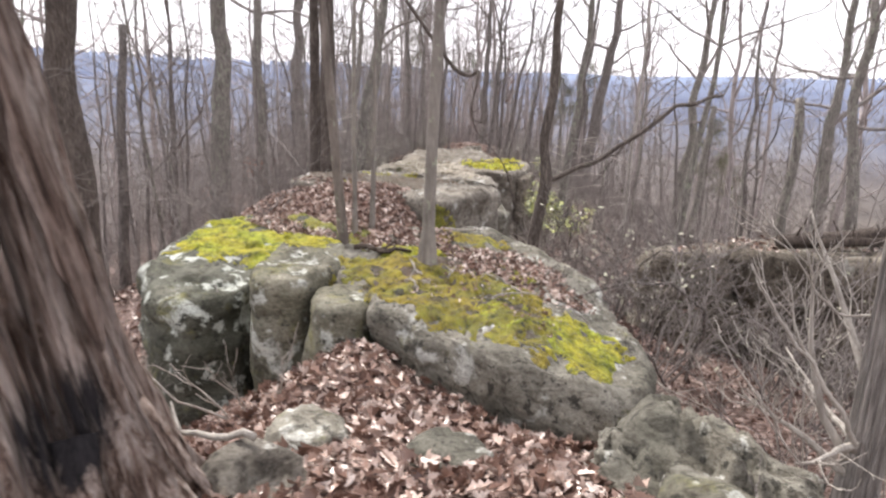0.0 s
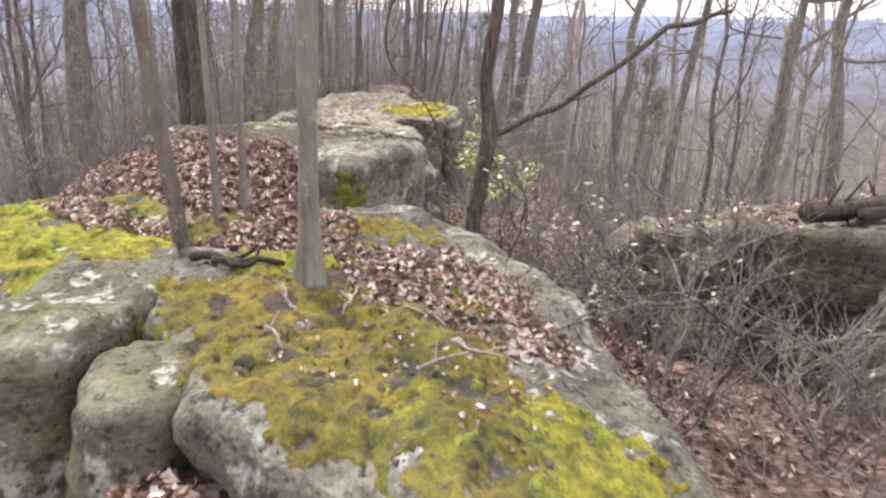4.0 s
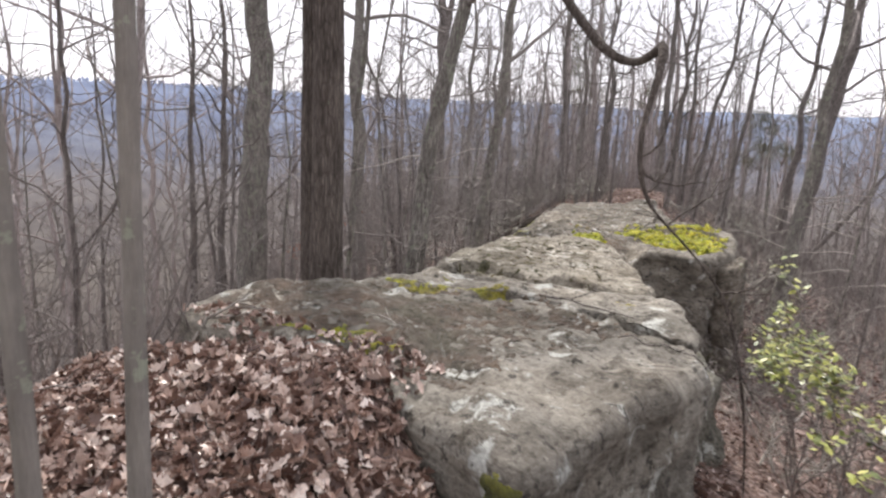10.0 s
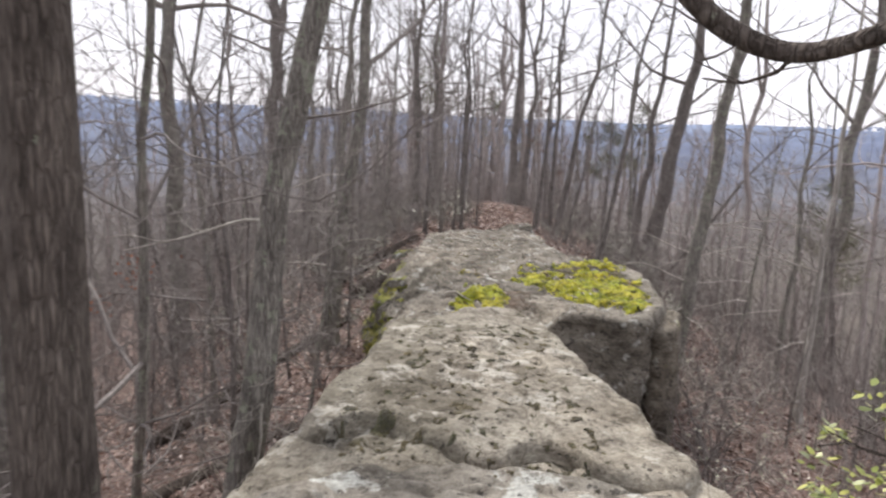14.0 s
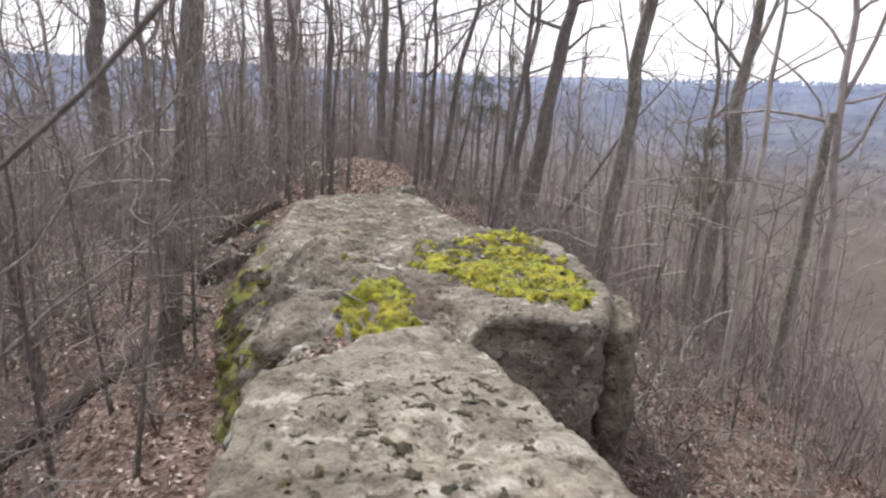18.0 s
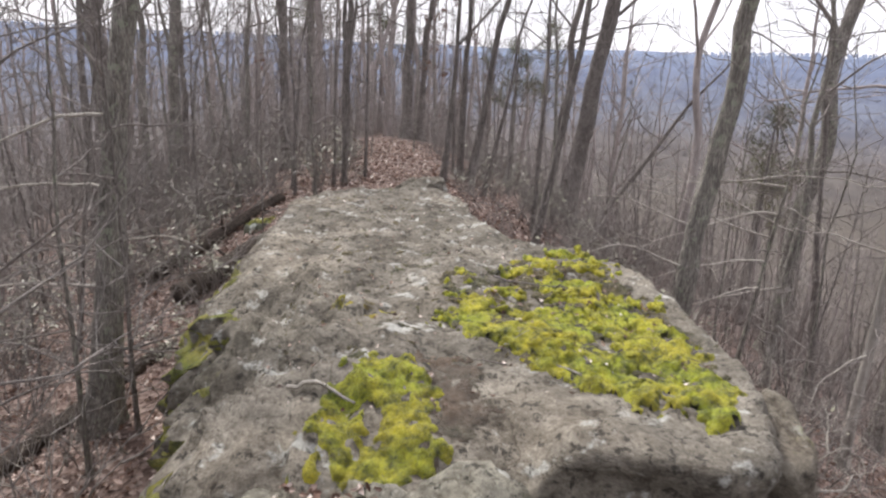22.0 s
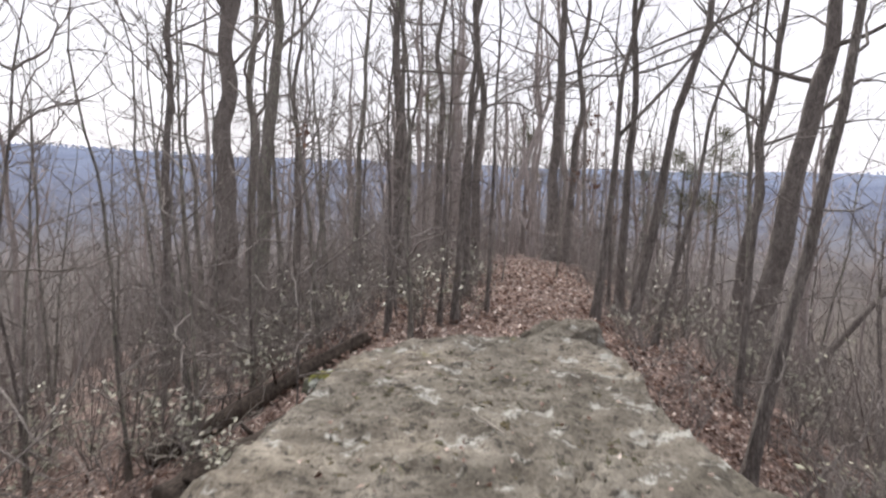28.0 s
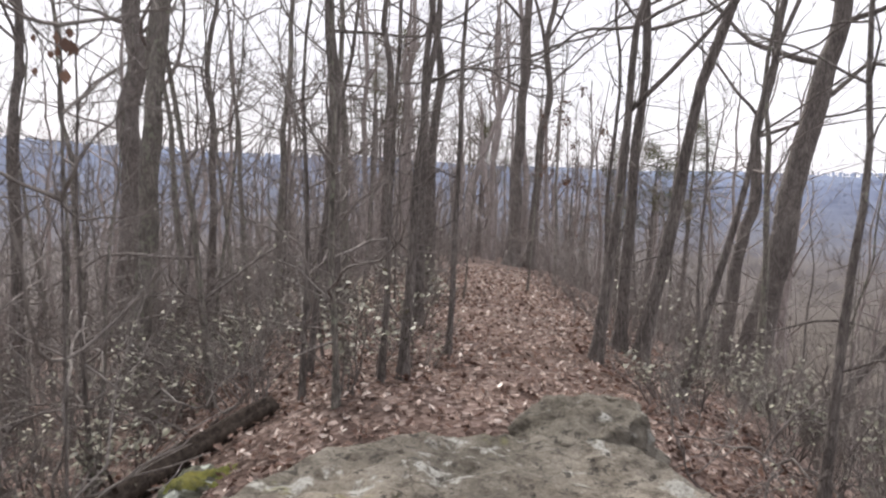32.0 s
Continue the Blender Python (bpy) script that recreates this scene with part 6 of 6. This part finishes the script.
scatter(woods, spots_in(26, -26, -9, 22, 70, 3, 2.4) + spots_in(5, -22, -9, 4, 20, 3, 3) + spots_in(26, 9.5, 26, 12, 70, 3, 2.4) + spots_in(25, -8, 8, 48, 85, 3, 1.8) + spots_in(20, -12, 12, -22, -3, 2.5, 2.5), rng, 2, 0.8, 1.3)


# ---- pines with needles on the far end of the ridge ----
def pine(x, y, h, seed):
    rng = random.Random(seed)
    ob = thing("pine", pose(x, y, ground_height(x, y)), "dark evergreen pine beyond the bare trees", "tree", "pines on the far ridge")
    trunk, green = Soup(), Soup()
    zs = np.linspace(-0.3, h, 14)
    trunk.tube(np.stack((0.02 * zs, 0 * zs, zs), 1), np.linspace(0.16, 0.02, 14), 8, 0.1, seed)
    for k in range(26):
        z = h * rng.uniform(0.5, 0.98)
        ln = 0.3 + (h - z) * 0.42 * rng.uniform(0.6, 1.1)
        q = limb_path(rng, (0.02 * z, 0, z), rng.uniform(0, 6.3), rng.uniform(0, 0.5), ln, 4)
        twigs = Soup()
        twigs.tube(q, np.linspace(0.025, 0.008, 5), 4, caps=False)
        part("branch", twigs, BARK_DARK, ob)
        for _ in range(130):
            p = q[rng.randint(2, 4)] + np.array([rng.gauss(0, 0.17) for _ in range(3)])
            d = np.array([rng.gauss(0, 1), rng.gauss(0, 1), rng.gauss(0.3, 0.7)])
            d *= 0.19 / np.linalg.norm(d)
            w = np.cross(d, (0.3, 0.5, 0.9)) * 0.07
            green.add([p - w, p + w, p + d], [(0, 1, 2)])
    part("trunk", trunk, BARK_DARK, ob)
    part("needles", green, PINE_NEEDLE, ob, smooth=False)


for k, (x, y, h) in enumerate(((2.4, 60, 7.6), (8.4, 50, 7.0), (5.4, 70, 9.5), (-1.6, 55, 10.5), (-3.2, 58, 11.5), (10.5, 52, 9.5), (14.5, 38, 8), (17, 42, 7.5), (9.5, 61, 9))):
    pine(x, y, h, k + 5)

# russet leaves still hanging on a young beech
soup, r2 = Soup(), random.Random(77)
beech = thing("tree", pose(4.4, 45.5, ground_height(4.4, 45.5)), "young tree still holding russet dead leaves", "tree")
trunk, crowns = build_tree(6, 0.05, (0.02, 0), BARK, 99, limbs=10, first=0.3, detail=2, sides=8)
part("trunk", trunk, BARK, beech)
crown = joined(crowns)
part("crown", crown, TWIG, beech)
for _ in range(520):
    v = crown.v[r2.randrange(len(crown.v))]
    p = v[-1] + np.array([r2.gauss(0, 0.06) for _ in range(3)])
    a, s = r2.uniform(0, 6.3), r2.uniform(0.06, 0.11)
    w = np.array((math.cos(a), math.sin(a), 0)) * s * 0.4
    soup.add([p, p + w + (0, 0, -s * 0.5), p - w + (0, 0, -s * 0.5), p + (0, 0, -s)], [(0, 2, 3, 1)])
part("foliage", soup, RUSSET_LEAF, beech, "russet withered leaves", smooth=False)


for x, y, z, n in ((-6.24, 22.97, -1.55, 60), (-8.28, 25.58, -3.0, 70)):
    soup, foot = Soup(), ground_height(x, y)
    young = thing("sapling", pose(x, y, foot), "slim sapling with a few orange-red leaves", "sapling")
    trunk, crowns = build_tree(max(2.4, z - foot + 1.2), 0.018, (0.02, 0), BARK_DARK, int(y), limbs=9, first=0.3, detail=2, sides=7)
    part("trunk", trunk, BARK_DARK, young)
    part("crown", joined(crowns), TWIG, young, "leafless branches")
    for _ in range(n):
        q = np.array((r2.gauss(0, 0.22), r2.gauss(0, 0.22), z - foot + r2.gauss(0, 0.14)))
        a, k = r2.uniform(0, 6.3), r2.uniform(0.05, 0.09)
        w = np.array((math.cos(a), math.sin(a), 0)) * k * 0.4
        soup.add([q, q + w + (0, 0, -k * 0.5), q - w + (0, 0, -k * 0.5), q + (0, 0, -k)], [(0, 2, 3, 1)])
    part("foliage", soup, RED_LEAF, young, "orange-red withered leaves", smooth=False)

# a thin sapling beside the outcrop with a clump of withered leaves
sprig = thing("sapling", pose(-1.38, 26.15, ground_height(-1.38, 26.15)), "thin sapling holding a clump of withered brown leaves", "sapling")
trunk, crowns = build_tree(3.6, 0.013, (0.012, 0), BARK_DARK, 123, limbs=9, first=0.35, detail=1, sides=7, bend=0.4)
part("trunk", trunk, BARK_DARK, sprig)
part("crown", joined(crowns), TWIG, sprig, "leafless branches")
soup = Soup()
for _ in range(11):
    p = np.array((0.04, 0, 0.8 - ground_height(-1.38, 26.15))) + np.array([r2.gauss(0, 0.05) for _ in range(3)])
    a, s2 = r2.uniform(0, 6.3), r2.uniform(0.035, 0.07)
    w = np.array((math.cos(a), math.sin(a), 0)) * s2 * 0.4
    soup.add([p, p + w + (0, 0, -s2 * 0.5), p - w + (0, 0, -s2 * 0.5), p + (0, 0, -s2)], [(0, 2, 3, 1)])
part("foliage", soup, RUSSET_LEAF, sprig, "withered brown leaves", smooth=False)


# ---- logs and sticks ----
def log(label, a, b, r, mat, seed, taper=0.75):
    a, b = np.array(a, float), np.array(b, float)
    ob = thing("log", pose(*a), label, "log")
    n = max(12, int(np.linalg.norm(b - a) / 0.09))
    t = np.linspace(0, 1, n)
    q = (b - a)[None, :] * t[:, None]
    q[:, 2] += 0.03 * np.sin(t * 5 + seed)
    q[:, 0] += 0.04 * np.sin(t * 7 + seed)
    soup = Soup()
    soup.tube(q, r * (1 - (1 - taper) * t) * (1 + 0.07 * np.sin(t * 23 + seed)), 18, 0.35, seed)
    part("trunk", soup, mat, ob)
    rng, soup = random.Random(seed), Soup()
    for _ in range(4):
        i = rng.randint(2, n - 3)
        p = limb_path(rng, q[i], rng.uniform(0, 6.3), rng.uniform(0.3, 1.2), rng.uniform(0.12, 0.4), 4)
        soup = Soup()
        soup.tube(p, np.linspace(r * 0.2, r * 0.08, 5), 6)
        part("branch_stub", soup, mat, ob)


log("rotten brown log lying across a boulder", (4.25, 8.35, -0.34), (6.9, 8.9, -0.25), 0.10, ROTTEN, 4)
log("thin mossy log resting on a boulder", (4.6, 8.15, -0.36), (6.5, 8.5, -0.25), 0.06, ROTTEN, 14)
log("dark fallen log beside the ridge", (-3.5, 27.6, ground_height(-3.5, 27.6) + 0.1), (-1.35, 29.9, ground_height(-1.35, 29.9) + 0.1), 0.13, ROTTEN, 5)
log("dark fallen log on the slope below the outcrop", (-4.6, 19.6, ground_height(-4.6, 19.6) + 0.08), (-2.4, 24.2, ground_height(-2.4, 24.2) + 0.08), 0.10, ROTTEN, 6)
log("fallen trunk across the leaf-strewn slope", (-4.8, 15.9, ground_height(-4.8, 15.9) + 0.08), (-2.3, 18.3, ground_height(-2.3, 18.3) + 0.08), 0.10, ROTTEN, 7)
log("black rotten stump end at the drop", (-2.6, 26.0, ground_height(-2.6, 26.0) + 0.1), (-1.6, 27.4, ground_height(-1.6, 27.4) + 0.08), 0.2, ROTTEN, 8)


def stick(x, y, ln, yaw, r=0.008, mat=TWIG_PALE, lift=0.0, label="broken bleached stick lying on moss"):
    rng = random.Random(int(x * 100 + y * 10))
    z = surface(x, y)[0] + r + 0.02
    soup = Soup()
    q = [(0, 0, 0)]
    m = 7
    for k in range(1, m + 1):
        px, py = x + math.cos(yaw) * ln * k / m, y + math.sin(yaw) * ln * k / m
        q.append((px - x + rng.gauss(0, ln * 0.012), py - y + rng.gauss(0, ln * 0.012), max(surface(px, py)[0] + r + 0.02 - z, -0.03) + lift * k / m))
    soup.tube(q, np.linspace(r, r * 0.5, m + 1), 6, 0.2, x)
    i = rng.randint(2, 5)
    b = limb_path(rng, q[i], yaw + rng.choice((-0.7, 0.7)), 0.35, ln * 0.35, 4)
    soup.tube(b, np.linspace(r * 0.7, r * 0.3, 5), 5)
    ob = new("stick", soup.mesh("stick", mat))
    ob.location = (x, y, z)
    tagged(ob, label, "stick", "fallen sticks")


stick(-0.14, 6.05, 0.34, 1.9, 0.010, lift=0.02)
stick(0.10, 6.1, 0.3, 1.3, 0.010, lift=0.03)
stick(-0.16, 5.6, 0.28, 2.0, 0.010, lift=0.02)
stick(0.45, 5.3, 0.30, 0.6, 0.009, lift=0.02)
stick(0.62, 5.55, 0.26, -0.5, 0.009)
stick(0.7, 5.9, 0.34, 2.7, 0.010)
stick(-0.85, 6.84, 0.62, -0.32, 0.030, mat=ROTTEN, label="twisted rotten root between two trees")
stick(-0.7, 6.72, 0.4, -0.1, 0.022, mat=ROTTEN, label="twisted rotten root between two trees")
stick(0.05, 7.95, 0.5, 0.1, 0.014)
stick(-0.05, 9.45, 0.6, 2.6, 0.012, label="bleached stick lying on dry leaves")
stick(-0.6, 19.9, 0.5, -0.6, 0.016, label="bleached stick lying on a rock edge")
stick(0.9, 20.3, 0.45, 0.9, 0.008)
stick(1.3, 19.8, 0.4, 2.2, 0.008)
stick(1.2, 22.0, 0.6, -0.5, 0.010, mat=TWIG)
stick(0.5, 12.2, 0.6, -0.55, 0.006, mat=BARK_DARK, label="thin dead branch along a crack in the ledge")
stick(-0.1, 12.9, 0.8, -0.5, 0.007, mat=BARK_DARK, label="thin dead branch along a crack in the ledge")
stick(-2.6, 10.9, 1.0, 0.5, 0.016, label="bleached stick at the rim of the ledge")
stick(-0.85, 3.0, 0.55, 2.9, 0.022, label="splintered grey wood beside the stump")
for _ in range(46):
    x, y = rng.uniform(-2.6, 2.4), rng.choice((rng.uniform(1.2, 12), rng.uniform(18.8, 36)))
    stick(x, y, rng.uniform(0.2, 0.7), rng.uniform(0, 6.3), rng.uniform(0.004, 0.009), rng.choice((TWIG, TWIG_PALE, BARK_DARK)), label="short dry twig lying on the ground")


# ---- fallen leaves: real leaves, too many to count ----
def oak_leaf(rng):
    """Half-widths of a lobed leaf along its midrib."""
    return np.array((0.0, 0.16, 0.10, 0.27, 0.17, 0.33, 0.2, 0.24, 0.0)) * rng.uniform(0.6, 1.15)


def leaf_cloud(name, label, n, where, size=(0.05, 0.11), seed=0, lift=0.016, tilt=0.7, material=LEAF):
    rng = random.Random(seed)
    shapes = [oak_leaf(rng) for _ in range(5)]
    along = np.linspace(-0.5, 0.5, 9)
    verts, faces, k = [], [], 0
    tries = 0
    while k < n and tries < n * 6:
        tries += 1
        spot = where(rng)
        if spot is None:
            continue
        x, y = spot
        z, nrm, _ = surface(x, y)
        if nrm.z < 0.45:
            continue
        s = rng.uniform(*size)
        w = shapes[rng.randrange(5)]
        curl, cup = rng.uniform(-0.9, 1.5), rng.uniform(-0.6, 2.3)
        up = Vector((nrm.x + rng.gauss(0, tilt), nrm.y + rng.gauss(0, tilt), nrm.z)).normalized()
        a = rng.uniform(0, 6.283)
        f = Vector((math.cos(a), math.sin(a), 0))
        f = (f - up * f.dot(up)).normalized()
        g = up.cross(f)
        o = Vector((x, y, z + lift * rng.uniform(0.4, 2.4)))
        base = len(verts)
        rows = []
        for i in (0, 1, 2, 3, 4, 5, 6, 8):
            t, hw = along[i], w[i]
            mid = o + f * (t * s) + up * (s * curl * t * t)
            if hw == 0.0:
                rows.append((len(verts),))
                verts.append(mid)
            else:
                h = s * cup * hw * 0.8
                rows.append((len(verts), len(verts) + 1, len(verts) + 2))
                verts += [mid - g * (s * hw) + up * h, mid, mid + g * (s * hw) + up * h]
        for r0, r1 in zip(rows, rows[1:]):
            if len(r0) == 1:
                faces += [(r0[0], r1[1], r1[0]), (r0[0], r1[2], r1[1])]
            elif len(r1) == 1:
                faces += [(r0[0], r0[1], r1[0]), (r0[1], r0[2], r1[0])]
            else:
                faces += [(r0[0], r0[1], r1[1], r1[0]), (r0[1], r0[2], r1[2], r1[1])]
        k += 1
    me = bpy.data.meshes.new(name)
    me.from_pydata([tuple(v) for v in verts], [], faces)
    me.materials.append(material)
    return tagged(new(name, me), label, "leaves", kind="stuff")


MOSS_BANK = [(-2.0, 8.6), (-1.45, 7.95), (-1.0, 8.2), (-0.75, 8.45), (-0.75, 8.75), (-1.3, 8.95), (-1.8, 9.0)]


def on_ground(x0, x1, y0, y1):
    def pick(rng):
        x, y = rng.uniform(x0, x1), rng.uniform(y0, y1)
        return None if surface(x, y)[2] or inside(MOSS_BANK, x, y) and rng.random() < 0.85 else (x, y)
    return pick


def in_patch(poly, soft=0.25):
    lo, hi = np.min(poly, 0), np.max(poly, 0)

    def pick(rng):
        x, y = rng.uniform(lo[0] - soft, hi[0] + soft), rng.uniform(lo[1] - soft, hi[1] + soft)
        return (x, y) if edge_gap(poly, x, y) + soft * noise.noise(Vector((x * 2, y * 2, 0))) > 0 else None
    return pick


leaf_cloud("fallen_leaves", "thick drift of pale brown oak leaves between boulders", 6800, on_ground(-2.6, 2.0, 1.0, 5.6), (0.055, 0.135), 1, 0.03, 0.85)
leaf_cloud("fallen_leaves", "brown leaf drift heaped against a ledge", 9600, on_ground(-3.4, 0.5, 8.0, 10.8), (0.045, 0.105), 2, 0.03, 0.85)
leaf_cloud("fallen_leaves", "scattered dry leaves on a boulder top", 2000, in_patch([(0.2, 6.4), (0.9, 5.6), (1.2, 5.5), (1.4, 6.0), (1.25, 6.8), (0.8, 7.3), (0.1, 7.4), (0.0, 8.1), (-0.45, 8.0), (-0.5, 7.2), (0.0, 7.0)]), (0.036, 0.078), 3, 0.015)
leaf_cloud("fallen_leaves", "dry leaves gathered on a dark boulder", 1500, in_patch([(-2.4, 8.4), (-1.9, 7.9), (-1.4, 7.6), (-0.5, 7.2), (-0.3, 8.2), (-0.7, 8.35), (-1.2, 7.95), (-1.6, 8.0), (-2.1, 8.7)], 0.1), (0.043, 0.086), 4, 0.02, 0.6)
leaf_cloud("fallen_leaves", "leaf drift over the back of a ledge", 480, in_patch([(-2.3, 10.9), (-0.6, 10.45), (-0.5, 10.95), (-1.2, 11.2), (-2.2, 11.5)], 0.4), (0.036, 0.086), 5, 0.02)
leaf_cloud("fallen_leaves", "dry leaves strewn in the gully", 8840, on_ground(1.2, 6.5, 2.5, 14), (0.043, 0.094), 6, 0.02, material=LEAF_DARK)
leaf_cloud("fallen_leaves", "dry leaves strewn over the slope", 8840, on_ground(-6.5, -0.8, 12, 28), (0.050, 0.101), 7, 0.02)
leaf_cloud("fallen_leaves", "dry leaves strewn below the outcrop", 8840, on_ground(0.8, 7.5, 14, 30), (0.050, 0.101), 8, 0.02, material=LEAF_DARK)
leaf_cloud("fallen_leaves", "thick carpet of brown oak leaves along the ridge", 13940, on_ground(-3.2, 4.0, 27.3, 44), (0.050, 0.101), 9, 0.025)
leaf_cloud("fallen_leaves", "few dry leaves caught in the rock crack", 620, in_patch([(-0.95, 18.4), (-0.7, 17.5), (0.0, 17.8), (0.3, 18.0), (0.3, 18.7), (-0.6, 19.1)], 0.1), (0.043, 0.086), 10, 0.02)
leaf_cloud("fallen_leaves", "few scattered leaves on worn sandstone", 289, in_patch([(-0.9, 19.5), (2.2, 19.5), (2.4, 23), (1.4, 26), (-0.7, 26.5)], 0.3), (0.022, 0.055), 11, 0.012, 0.3)
leaf_cloud("fallen_leaves", "dry leaves strewn below the dark boulder", 4200, on_ground(-6.0, -2.5, 3.0, 12), (0.06, 0.12), 13, 0.02)
leaf_cloud("fallen_leaves", "dry leaves lying below the ledge's sheer end", 4200, on_ground(0.3, 2.8, 7.6, 13), (0.05, 0.115), 14, 0.02, material=LEAF_DARK)
leaf_cloud("fallen_leaves", "dry leaves lying on the rocks in the gully", 420, in_patch([(2.9, 8.9), (4.0, 8.3), (6.5, 8.4), (6.6, 9.4), (4.4, 9.7), (3.2, 9.5)], 0.15), (0.05, 0.10), 15, 0.02)
leaf_cloud("fallen_leaves", "straw and leaf crumbs caught in cushion moss", 200, in_patch([(0.6, 20.9), (1.5, 19.6), (2.2, 19.6), (2.45, 21.0), (2.4, 22.6), (1.4, 22.4)], 0.1), (0.018, 0.055), 16, 0.03, 0.5)
leaf_cloud("fallen_leaves", "pale leaf crumbs on the olive moss", 120, in_patch([(-0.6, 6.1), (0.1, 5.1), (0.8, 4.6), (1.1, 5.4), (0.4, 6.2)], 0.1), (0.02, 0.06), 17, 0.02, 0.4)
leaf_cloud("fallen_leaves", "dry leaves behind the start of the walk", 2550, on_ground(-3, 3, -3, 1.0), (0.043, 0.101), 12, 0.02)


# ---- far woods: countless bare trees on the slopes and hills ----
def far_woods():
    rng = random.Random(8)
    soup = Soup()
    k = 0
    while k < 2400:
        a, d = rng.uniform(0, 6.283), 42 + 330 * rng.random() ** 1.5
        x, y = d * math.sin(a), 20 + d * math.cos(a)
        if k > 2200:
            x, y = rng.gauss(-2, 14), rng.uniform(50, 125)
        if abs(x) < 9 and 0 < y < 52:
            continue
        k += 1
        z = hill_height(x, y) - 0.3
        h, r = rng.uniform(7, 13), rng.uniform(0.05, 0.12) * (1 + d / 300)
        lx, ly = rng.gauss(0, 0.05), rng.gauss(0, 0.05)
        top = np.array((x + lx * h, y + ly * h, z + h))
        low = np.array((x, y, z))
        soup.tube([low, low * 0.7 + top * 0.3 + np.array((rng.gauss(0, 0.2), rng.gauss(0, 0.2), 0)), low * 0.35 + top * 0.65 + np.array((rng.gauss(0, 0.35), rng.gauss(0, 0.35), 0)), top], (r, r * 0.8, r * 0.5, r * 0.1), 4, caps=False)
        for _ in range(11 if k < 2200 else 26):
            f = rng.uniform(0.2, 0.92)
            p = low + (top - low) * f
            b, ln = rng.uniform(0, 6.283), h * 0.32 * (1.15 - f) + 0.5
            q = p + np.array((math.cos(b) * ln * 0.6, math.sin(b) * ln * 0.6, ln * rng.uniform(0.4, 0.9)))
            w = np.array((-math.sin(b), math.cos(b), 0)) * r * 0.28
            soup.add([p - w, p + w, q], [(0, 1, 2)])
            for _ in range(2):
                u = p + (q - p) * rng.uniform(0.4, 0.9)
                e = u + np.array((rng.gauss(0, 0.35), rng.gauss(0, 0.35), rng.uniform(0.2, 0.9))) * ln * 0.5
                soup.add([u - w * 0.5, u + w * 0.5, e], [(0, 1, 2)])
    ob = new("far_woods", soup.mesh("far_woods", HAZED_BARK, smooth=False))
    tagged(ob, "hazy mass of bare trees on the slopes below", "woods", kind="stuff")


def hill_woods():
    rng = random.Random(18)
    soup = Soup()
    for _ in range(11000):
        a, d = rng.uniform(-1.35, 1.35), 380 + 1200 * rng.random()
        x, y = d * math.sin(a), 20 + d * math.cos(a)
        z = hill_height(x, y)
        k = 0.45 + d / 1500
        h, w = rng.uniform(2.0, 6.0) * k, rng.uniform(1.0, 2.6) * k
        tip = rng.uniform(2.0, 3.6) * h
        c, s, e, f = math.cos(a) * w, -math.sin(a) * w, math.sin(a) * tip, math.cos(a) * tip
        soup.add([(x - c * 0.15, y - s * 0.15, z - 1), (x + c * 0.15, y + s * 0.15, z - 1), (x + c + e * 0.5, y + s + f * 0.5, z + h * 0.6), (x + c * 0.3 + e, y + s * 0.3 + f, z + h),
                  (x - c * 0.7 + e * 0.7, y - s * 0.7 + f * 0.7, z + h * 0.75)], [(0, 1, 2, 3, 4)])
    # Tree colour carries the same painted distance haze as the hills.
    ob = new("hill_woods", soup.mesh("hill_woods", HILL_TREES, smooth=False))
    tagged(ob, "blue hazy woods along the distant hills", "woods", kind="stuff")


def thicket():
    """Tangled bare undergrowth that fills the slopes between the trees."""
    rng = random.Random(28)
    soup = Soup()
    k = 0
    while k < 3900:
        x, y = rng.uniform(-34, 34), rng.uniform(6, 88)
        if abs(x) < 5.5 and y < 46 or rng.random() < 0.45 * (abs(x) > 20) or (5 < x < 9 and 14 < y < 40 and rng.random() < 0.3):
            continue
        k += 1
        z = hill_height(x, y) - 0.2
        tall = rng.choice((rng.uniform(1.0, 2.4), rng.uniform(1.5, 5.0)))
        for _ in range(7):
            p = np.array((x + rng.gauss(0, 0.35), y + rng.gauss(0, 0.35), z))
            h = tall * rng.uniform(0.5, 1.1)
            a = rng.uniform(0, 6.283)
            w = np.array((math.cos(a), math.sin(a), 0)) * rng.uniform(0.005, 0.014)
            m = p + np.array((rng.gauss(0, 0.10) * h, rng.gauss(0, 0.10) * h, h * 0.55))
            e = m + np.array((rng.gauss(0, 0.16) * h, rng.gauss(0, 0.16) * h, h * 0.45))
            soup.add([p - w, p + w, m + w * 0.7, m - w * 0.7, e], [(0, 1, 2, 3), (3, 2, 4)])
            for _ in range(4):
                f = rng.uniform(0.2, 1.0)
                u = p + (m - p) * f if rng.random() < 0.5 else m + (e - m) * f
                b, ln = rng.uniform(0, 6.283), h * rng.uniform(0.12, 0.32)
                t = u + np.array((math.cos(b) * ln, math.sin(b) * ln, ln * rng.uniform(-0.2, 0.8)))
                soup.add([u - w * 0.5, u + w * 0.5, t], [(0, 1, 2)])
    ob = new("thicket", soup.mesh("thicket", THICKET, smooth=False))
    tagged(ob, "tangled mass of leafless brown undergrowth on the slopes", "undergrowth", kind="stuff")


far_woods()
hill_woods()
thicket()
